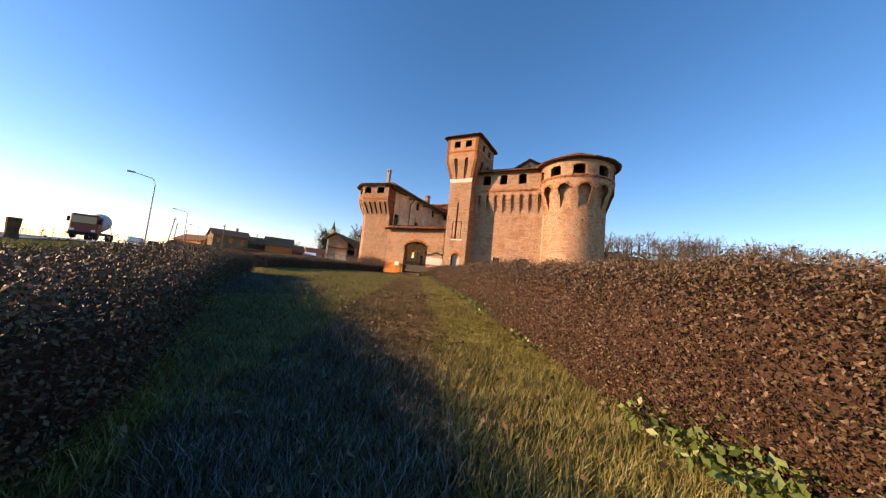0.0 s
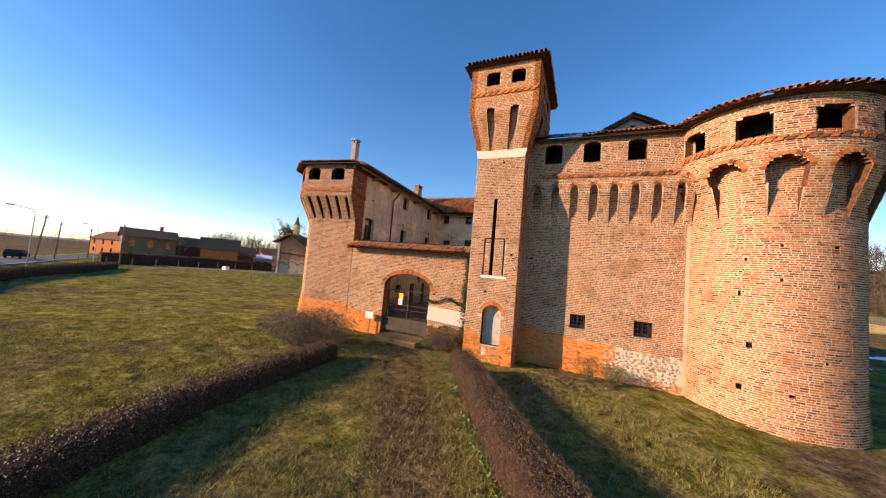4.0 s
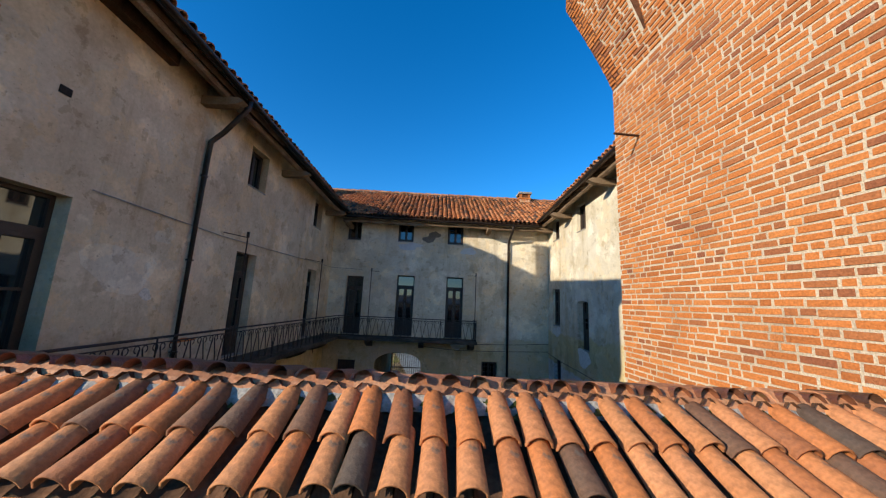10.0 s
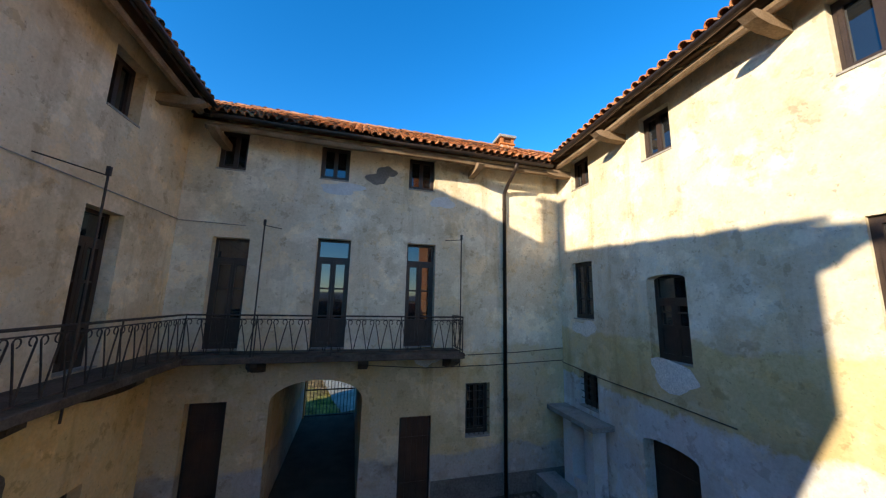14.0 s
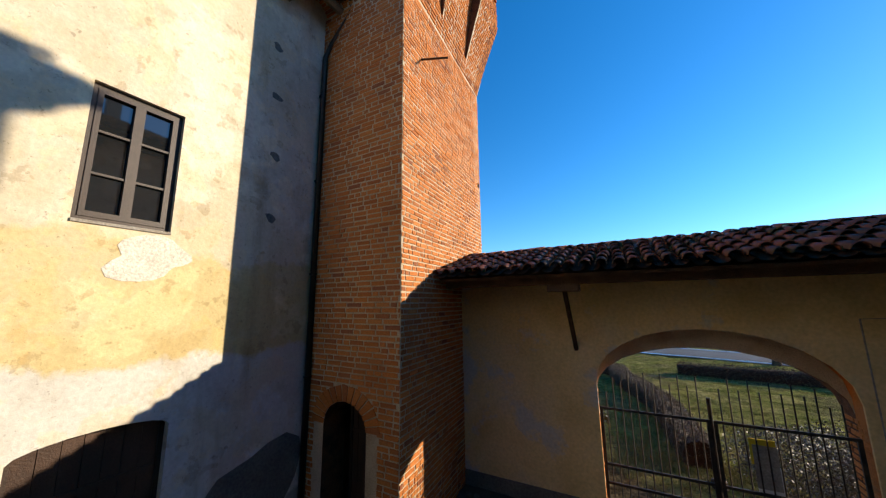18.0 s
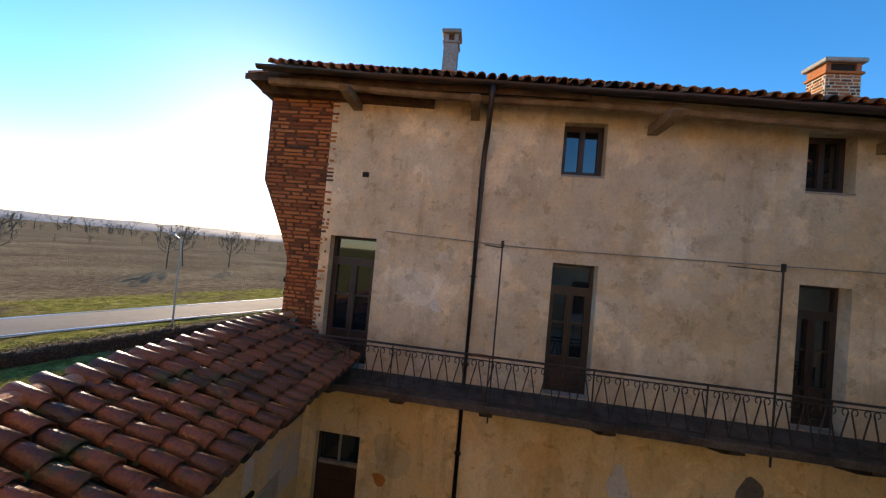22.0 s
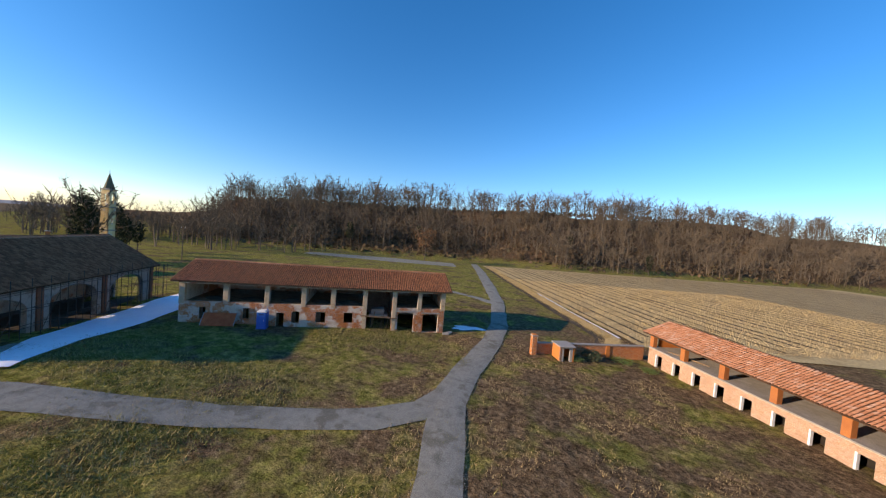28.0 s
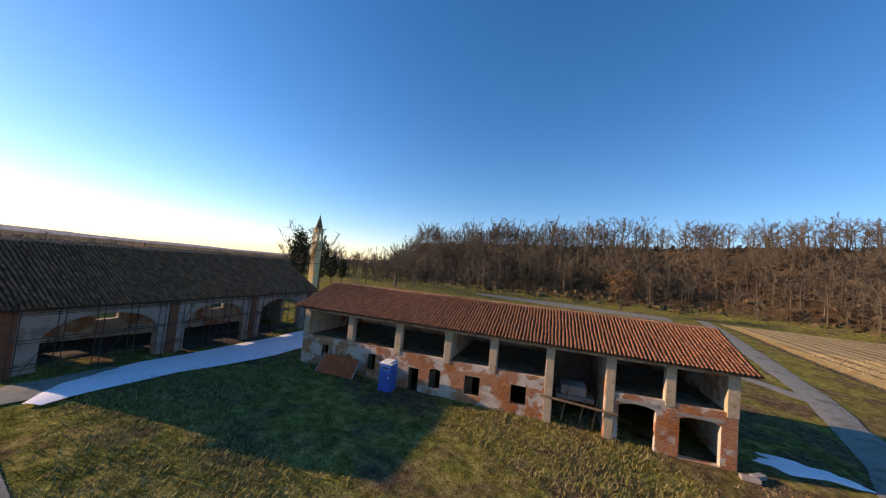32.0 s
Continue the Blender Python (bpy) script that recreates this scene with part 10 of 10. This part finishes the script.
def shed():
    a = Vector((18.6, 65.6))
    th = thing("shed", "long two-level brick shed with orange tile roof and small doorways", "shed", at=(a.x, a.y, -1.15), turn=-69.5)
    L, D, RY2 = 36.5, 5.0, 3.1
    holes = [[(1.3 + 2.6 * k, 0), (2.2 + 2.6 * k, 0), (2.2 + 2.6 * k, 1.6), (1.3 + 2.6 * k, 1.6)] for k in range(13)]
    part("front_wall", slab([(0, -0.3), (L, -0.3), (L, 2.2), (0, 2.2)], holes, FRONT, -0.3, 0.0), M_MORTAR, th)
    r = random.Random(25)
    brick_mesh("brickwork", brick_rows(0, L, -0.1, 2.15, r, course=0.085, long=0.28, joint=0.014, keep=lambda u, z: not any(inside(u, z, q) for q in holes)), FRONT, mat("brick_pale_tan", [(0.38, 0.22, 0.125), (0.46, 0.29, 0.21), (0.45, 0.26, 0.145)], scale=0.6, rand="island", bump=0.3), th, "tan bricks", r)
    for q in holes:
        boxpart("door_jamb", (q[0][0] - 0.12, -0.02, -0.1, q[0][0] + 0.02, 0.25, 1.65), M_WHITE, th, "white door jamb")
    # near-black sheet added to paint the shade inside the doorways
    boxpart("inner_wall", (0.3, 1.5, -0.3, L - 0.3, 1.6, 2.2), M_DARK, th)
    boxpart("ledge", (-0.1, -0.14, 2.2, L + 0.1, D - 0.3, 2.32), M_CONC, th, "pale loft floor with a projecting edge", 0.02)
    part("back_wall", slab([(0, -0.3), (L, -0.3), (L, 4.4), (0, 4.4)], [], lambda u, z, k: (u, D + k, z), -0.3, 0.0), M_BRICK_NEW, th)
    for u in (0.0, L - 0.3):
        part("end_wall", slab([(0.31, -0.3), (D - 0.31, -0.3), (D - 0.31, 4.4), (RY2, 5.2), (1.2, 4.55), (1.2, 2.2), (0.31, 2.2)], [], lambda w, z, k, u=u: (u + k, w, z), 0.0, 0.3), M_BRICK_NEW, th)
    for k in range(8):
        boxpart("pillar", (4.62 * k, 0.05, 2.32, 0.55 + 4.62 * k, 0.6, 4.15), M_BRICK_NEW, th, "square brick pillar")
    up, dn = Vector((0, RY2 + 0.6, 1.45)), Vector((0, RY2 - D - 0.5, 1.0))
    roof_board("roof_deck", [(-0.6, -0.6, 4.0), (L + 0.6, -0.6, 4.0), (L + 0.6, RY2, 5.4), (-0.6, RY2, 5.4)], 0.10, M_WOOD_DARK, th)
    roof_board("roof_deck", [(-0.6, RY2, 5.4), (L + 0.6, RY2, 5.4), (L + 0.6, D + 0.5, 4.45), (-0.6, D + 0.5, 4.45)], 0.10, M_WOOD_DARK, th)
    M_TILE_OR = mat("clay_tile_orange", [(0.36, 0.16, 0.085), (0.44, 0.22, 0.13), (0.32, 0.14, 0.075), (0.46, 0.29, 0.21)], scale=0.6, rand="island", bump=0.3, spread=0.5)
    tile_roof(th, (-0.6, -0.6, 4.0), (1, 0, 0), up, L + 1.1, up.length, material=M_TILE_OR, pitch=0.27, row=0.4, far=True, seed=61)
    tile_roof(th, (-0.6, D + 0.55, 4.43), (1, 0, 0), dn, L + 1.1, dn.length, material=M_TILE_GREY, pitch=0.27, row=0.4, far=True, seed=62)
    for k in range(5):
        bm = bmesh.new()
        tube(bm, [(2.2 + k * 0.3, 0.7 + 0.2 * k, 2.38), (5.5 + k * 0.3, 1.3 + 0.1 * k, 2.42)], 0.05, 5)
        part("stored_pole", bm, M_WOOD_BEAM, th, "old timber stored on the loft floor")


shed()
shrub("dark bramble bush against the brick farm wall", 11.0, 61.8, 1.3, 1.3, 401, M_IVY, 1800, 0.12)
shrub("low weeds at the foot of the farm wall", 8.9, 60.6, 1.1, 0.5, 402, M_WEED, 900, 0.12)
shrub("low weeds at the foot of the farm wall", 15.0, 63.4, 1.5, 0.5, 403, M_WEED, 900, 0.12)
shrub("low weeds at the foot of the farm wall", 17.4, 61.6, 1.2, 0.4, 404, M_WEED, 800, 0.12)


# ---- church, village, road furniture ----
def church():
    x, y = -92.5, 73.2
    th = thing("church_tower", "pale yellow church bell tower with pointed spire", "church", at=(x, y, ground_z(x, y) - 0.3), turn=20)
    w = 0.9
    g = [arch_hole(-0.34, 0.34, 13.6, 15.8, 0.34)]
    for s in range(4):
        f = (lambda u, z, k, s=s: tuple(Matrix.Rotation(s * math.pi / 2, 3, "Z") @ Vector((u, -w - k, z))))
        part("wall", slab([(-w, 0), (w - 0.01, 0), (w - 0.01, 16.8), (-w, 16.8)], g + [[(-0.25, 9.2), (0.25, 9.2), (0.25, 10.2), (-0.25, 10.2)]], f, -0.3, 0.0), M_PLASTER_O, th)
    for z in (7.3, 12.6, 16.7):
        boxpart("cornice", (-w - 0.18, -w - 0.18, z, w + 0.18, w + 0.18, z + 0.25), M_STONE, th, "", 0.05)
    boxpart("bell_floor", (-0.62, -0.62, 13.0, 0.62, 0.62, 13.2), M_WOOD_DARK, th)
    bm = bmesh.new()
    bmesh.ops.create_cone(bm, cap_ends=True, segments=8, radius1=w + 0.1, radius2=0.05, depth=3.6, matrix=Matrix.Translation((0, 0, 18.72)))
    part("spire", bm, mat("green_slate", [(0.11, 0.11, 0.07), (0.16, 0.15, 0.10)], scale=1.5), th, "mossy pointed spire")
    bm = bmesh.new()
    tube(bm, [(0, 0, 20.4), (0, 0, 21.2)], 0.04, 5)
    part("cross_rod", bm, M_IRON, th)


church()


def house(label, x, y, turn, L, W, eave, ridge, wall, roof, floors=1, n=3, base=0.0, chim=True):
    th = thing("house", label, "house", at=(x, y, ground_z(x, y) + base - 0.3), turn=turn)
    def holes(ln, k):
        out = []
        for f in range(floors):
            z = 1.2 + f * (eave - 0.6) / floors
            for i in range(k):
                u = ln * (i + 0.5) / k - ln / 2
                out.append([(u - 0.45, z), (u + 0.45, z), (u + 0.45, z + 1.3), (u - 0.45, z + 1.3)])
        return out
    for s, ln, dist, k in ((0, L, W / 2, n), (2, L, W / 2, n)):
        f = (lambda u, z, d, s=s, dist=dist: tuple(Matrix.Rotation(s * math.pi / 2, 3, "Z") @ Vector((u, -dist - d, z))))
        hs = holes(ln, k)
        part("wall", slab([(-ln / 2, 0), (ln / 2, 0), (ln / 2, eave), (-ln / 2, eave)], hs, f, -0.3, 0.0), wall, th)
        for q in hs:
            wd = part("window", slab(q, [], f, -0.2, -0.14), M_GLASS, th)
            part("sill", slab([(q[0][0] - 0.1, q[0][1] - 0.1), (q[1][0] + 0.1, q[0][1] - 0.1), (q[1][0] + 0.1, q[0][1]), (q[0][0] - 0.1, q[0][1])], [], f, -0.1, 0.08), M_STONE, wd)
    for s in (1, 3):
        f = (lambda u, z, d, s=s: tuple(Matrix.Rotation(s * math.pi / 2, 3, "Z") @ Vector((u, -L / 2 - d, z))))
        hs = holes(W - 1, max(1, n - 1))
        part("gable_wall", slab([(-W / 2 + 0.3, 0), (W / 2 - 0.3, 0), (W / 2 - 0.3, eave), (0, ridge - 0.1), (-W / 2 + 0.3, eave)], hs, f, -0.3, 0.0), wall, th)
        for q in hs:
            part("window", slab(q, [], f, -0.2, -0.14), M_GLASS, th)
    o = 0.5
    for s in (-1, 1):
        roof_board("roof", [(-L / 2 - o, s * (W / 2 + o), eave - 0.1), (L / 2 + o, s * (W / 2 + o), eave - 0.1), (L / 2 + o, s * 0.004, ridge + 0.12), (-L / 2 - o, s * 0.004, ridge + 0.12)], 0.16, roof, th)
    if chim:
        c = boxpart("chimney", (L * 0.2, 0.3, ridge - 0.5, L * 0.2 + 0.6, 0.9, ridge + 1.0), M_BRICK_NEW, th)
        boxpart("cap", (L * 0.2 - 0.08, 0.22, ridge + 1.0, L * 0.2 + 0.68, 0.98, ridge + 1.12), M_CONC, c)
    return th


house("olive plaster farmhouse with low brown tile roof", -83, 23.5, 72, 9, 8, 6.2, 7.9, M_HOUSE, M_TILE_GREY, 2, 3)
house("brick wing joined to the olive farmhouse", -85, 32.5, 72, 9.4, 6, 5.0, 7.2, M_BRICK_BROWN, M_TILE_GREY, 1, 3, chim=False)
house("brick barn house with gabled tile roof", -74.5, 34.5, 58, 7.6, 6, 4.8, 7.4, M_BRICK_NEW, M_TILE_GREY, 1, 2, chim=False)
house("low brick outbuilding with dark roof", -77, 41.0, 58, 7, 6, 3.8, 6.0, M_BRICK_BROWN, M_TILE_GREY, 1, 3, chim=False)
house("orange-pink house with red tile roof", -84, 57.5, 60, 7, 5, 5.0, 6.6, mat("plaster_orange_pink", [(0.50, 0.22, 0.12), (0.58, 0.28, 0.16)], scale=0.8, bump=0.2), M_TILE_RED, 2, 3)
house("brick village house with red roof", -108, 55, 20, 14, 8, 5.4, 7.6, M_HOUSE, M_TILE_RED, 2, 4)
house("brick village house with brown roof", -135, 40, 10, 16, 9, 5.6, 8.0, M_BRICK_NEW, M_TILE_GREY, 2, 4)
house("village house with red tile roof", -165, 75, 30, 13, 8, 5.4, 7.6, M_PLASTER_R, M_TILE_RED, 2, 3)
house("snow-covered low shed between the houses", -77, 47.0, 55, 6, 4.5, 3.6, 4.3, M_CONC, M_SNOW, 1, 3, chim=False)


def street_lamp(x, y, turn):
    th = thing("street_lamp", "tall grey steel street lamp with curved arm", "street lamp", group="street lamps along the road", at=(x, y, ground_z(x, y)), turn=turn)
    bm = bmesh.new()
    tube(bm, [(0, 0, -0.2), (0, 0, 6.3)], 0.075, 8, 0.05)
    part("pole", bm, M_GREYMET, th)
    bm = bmesh.new()
    tube(bm, [(0, 0, 6.28), (0, 0.08, 6.75), (0, 0.35, 7.0), (0, 1.0, 7.12), (0, 1.7, 7.25)], 0.045, 7, 0.035)
    part("arm", bm, M_GREYMET, th)
    head = boxpart("lamp_head", (-0.13, 1.6, 7.2, 0.13, 2.25, 7.34), M_GREYMET, th, "", 0.03)
    boxpart("lens", (-0.09, 1.75, 7.185, 0.09, 2.15, 7.21), M_GLASS, head)


for k in range(7):
    street_lamp(-20.7 - 29.2 * k, -18.3 + 15.9 * k, 152)


def power_pole(x, y, h, lean, label="wooden power pole with insulators"):
    th = thing("power_pole", label, "pole", at=(x, y, ground_z(x, y)))
    bm = bmesh.new()
    tube(bm, [(0, 0, -0.3), (lean * h, 0, h)], 0.13, 7, 0.09)
    part("post", bm, M_WOOD_BEAM, th)
    arm = boxpart("cross_arm", (lean * h - 0.7, -0.06, h - 0.5, lean * h + 0.7, 0.06, h - 0.38), M_WOOD_DARK, th)
    for u in (-0.6, 0, 0.6):
        bm = bmesh.new()
        tube(bm, [(lean * h + u, 0, h - 0.38), (lean * h + u, 0, h - 0.15)], 0.04, 6)
        part("insulator", bm, M_WHITE, arm)


power_pole(-60.5, 10.0, 7.0, 0.0)
power_pole(-72, 4.0, 7.5, 0.28, "leaning wooden power pole beside the road")
power_pole(-80, 8.5, 7.0, 0.1)
power_pole(-98, 19, 7, 0.0)
power_pole(-84, 84, 9.0, 0.0, "grey pole at the foot of the woods")


def wheel(parent, x, y, r, w):
    t = bmesh.new()
    bmesh.ops.create_cone(t, cap_ends=True, segments=20, radius1=r, radius2=r, depth=w, matrix=Matrix.Translation((x, y, r)) @ Matrix.Rotation(math.pi / 2, 4, "X"))
    bmesh.ops.bevel(t, geom=[e for e in t.edges if e.calc_face_angle(0) > 1.0], offset=r * 0.12, segments=2, affect="EDGES")
    wh = part("wheel", t, M_RUBBER, parent)
    rim = bmesh.new()
    bmesh.ops.create_cone(rim, cap_ends=True, segments=16, radius1=r * 0.55, radius2=r * 0.5, depth=w + 0.03, matrix=Matrix.Translation((x, y, r)) @ Matrix.Rotation(math.pi / 2, 4, "X"))
    part("rim", rim, M_GREYMET, wh)


M_RUBBER = mat("tyre_rubber", [(0.015, 0.015, 0.015), (0.03, 0.03, 0.03)], scale=4, bump=0.1)
M_CAB = mat("cab_red_paint", [(0.16, 0.025, 0.02), (0.20, 0.03, 0.025)], scale=2, bump=0.02, rough=0.35, fine=0.05)
M_DRUM = mat("drum_grey_paint", [(0.42, 0.43, 0.44), (0.52, 0.53, 0.54)], scale=2, bump=0.05, rough=0.5)


def mixer_truck(x, y, turn):
    th = thing("mixer_truck", "concrete mixer truck with dark red cab and grey drum", "truck", at=(x, y, ground_z(x, y) + 0.1), turn=turn)
    boxpart("chassis", (-4.2, -0.55, 0.75, 4.0, 0.55, 1.05), M_IRON, th)
    cab = boxpart("cab", (2.3, -1.22, 0.75, 4.25, 1.22, 3.05), M_CAB, th, "dark red cab", 0.12)
    boxpart("windscreen", (4.22, -1.05, 1.95, 4.275, 1.05, 2.8), M_GLASS, cab)
    for s in (-1, 1):
        boxpart("side_window", (2.9, s * 1.20 - 0.03, 1.95, 3.95, s * 1.20 + 0.03, 2.75), M_GLASS, cab)
        boxpart("mirror", (4.2, s * 1.35 - 0.12, 2.0, 4.32, s * 1.35 + 0.12, 2.6), M_RUBBER, cab)
        boxpart("headlight", (4.23, s * 0.9 - 0.18, 0.95, 4.29, s * 0.9 + 0.18, 1.2), M_WHITE, cab)
    boxpart("bumper", (4.1, -1.22, 0.45, 4.36, 1.22, 0.85), M_RUBBER, th, "", 0.04)
    bm = bmesh.new()
    tilt = Matrix.Translation((-0.9, 0, 2.35)) @ Matrix.Rotation(math.radians(12), 4, "Y") @ Matrix.Rotation(math.pi / 2, 4, "Y")
    prof = [(-2.7, 0.55), (-2.2, 0.8), (-0.8, 1.2), (0.9, 1.2), (2.0, 0.75), (2.3, 0.3)]
    rings = []
    for z, rr in prof:
        rings.append([bm.verts.new(tilt @ Vector((rr * math.cos(a), rr * math.sin(a), z))) for a in [2 * math.pi * i / 24 for i in range(24)]])
    for p, q in zip(rings, rings[1:]):
        for i in range(24):
            bm.faces.new((p[i], p[(i + 1) % 24], q[(i + 1) % 24], q[i]))
    bm.faces.new(rings[0])
    bm.faces.new(rings[-1])
    part("drum", bm, M_DRUM, th, "grey steel drum", True)
    bm = bmesh.new()
    tube(bm, [(-3.6, 0, 3.0), (-4.4, 0, 1.9)], 0.28, 8, 0.2)
    part("chute", bm, M_IRON, th)
    for s in (-1, 1):
        bm = bmesh.new()
        tube(bm, [(-3.7, s * 0.9, 0.9), (-3.5, s * 0.5, 3.2)], 0.05, 5)
        part("ladder_rail", bm, M_IRON, th)
    for wx in (3.3, -1.7, -3.0):
        for s in (-1, 1):
            wheel(th, wx, s * 1.0, 0.52, 0.4)


mixer_truck(-40.5, -16.6, -28.5)


def car(x, y, turn, label, material):
    th = thing("car", label, "car", at=(x, y, ground_z(x, y) + 0.1), turn=turn)
    bm = bmesh.new()
    prof = [(-2.1, 0.35), (2.1, 0.35), (2.15, 0.75), (1.2, 0.95), (0.6, 1.42), (-1.3, 1.45), (-1.95, 1.0), (-2.12, 0.8)]
    part("body", slab(prof, [], lambda u, z, d: (u, d, z), -0.85, 0.85), material, th)
    for s in (-1, 1):
        boxpart("side_window", (-1.3, s * 0.855 - 0.01, 0.98, 0.65, s * 0.855 + 0.01, 1.36), M_GLASS, th)
    for wx in (-1.3, 1.3):
        for s in (-1, 1):
            wheel(th, wx, s * 0.78, 0.32, 0.2)


car(-62, -4.8, 150, "white car driving on the country road", M_WHITE)
car(-76, 3.2, 150, "dark car driving on the country road", M_RUBBER)
bollard = thing("bollard", "short dark stone bollard in the grass by the road", "bollard", at=(-9.5, -28.2, ground_z(-9.5, -28.2) + 0.0))
bm = bmesh.new()
bmesh.ops.create_cone(bm, cap_ends=True, segments=12, radius1=0.34, radius2=0.24, depth=0.5, matrix=Matrix.Translation((0, 0, 0.2)))
bmesh.ops.create_cone(bm, cap_ends=True, segments=12, radius1=0.26, radius2=0.30, depth=0.75, matrix=Matrix.Translation((0, 0, 0.8)))
part("stone", bm, M_WOOD_DARK, bollard)
bin_box = thing("white_box", "small white box standing beside the farm track", "box", at=(-54.5, 23.6, ground_z(-54.5, 23.6)))
boxpart("body", (-0.5, -0.4, 0, 0.5, 0.4, 0.7), M_WHITE, bin_box, "", 0.03)
fence = thing("fence", "row of thin posts with wire beside the big barn", "fence")
for k in range(9):
    x, y = -56.5 - 1.0 * k, 30.5 - 3.0 * k
    bm = bmesh.new()
    tube(bm, [(x, y, ground_z(x, y) - 0.2), (x, y, ground_z(x, y) + 1.3)], 0.05, 6)
    part("post", bm, M_WOOD_BEAM, fence)
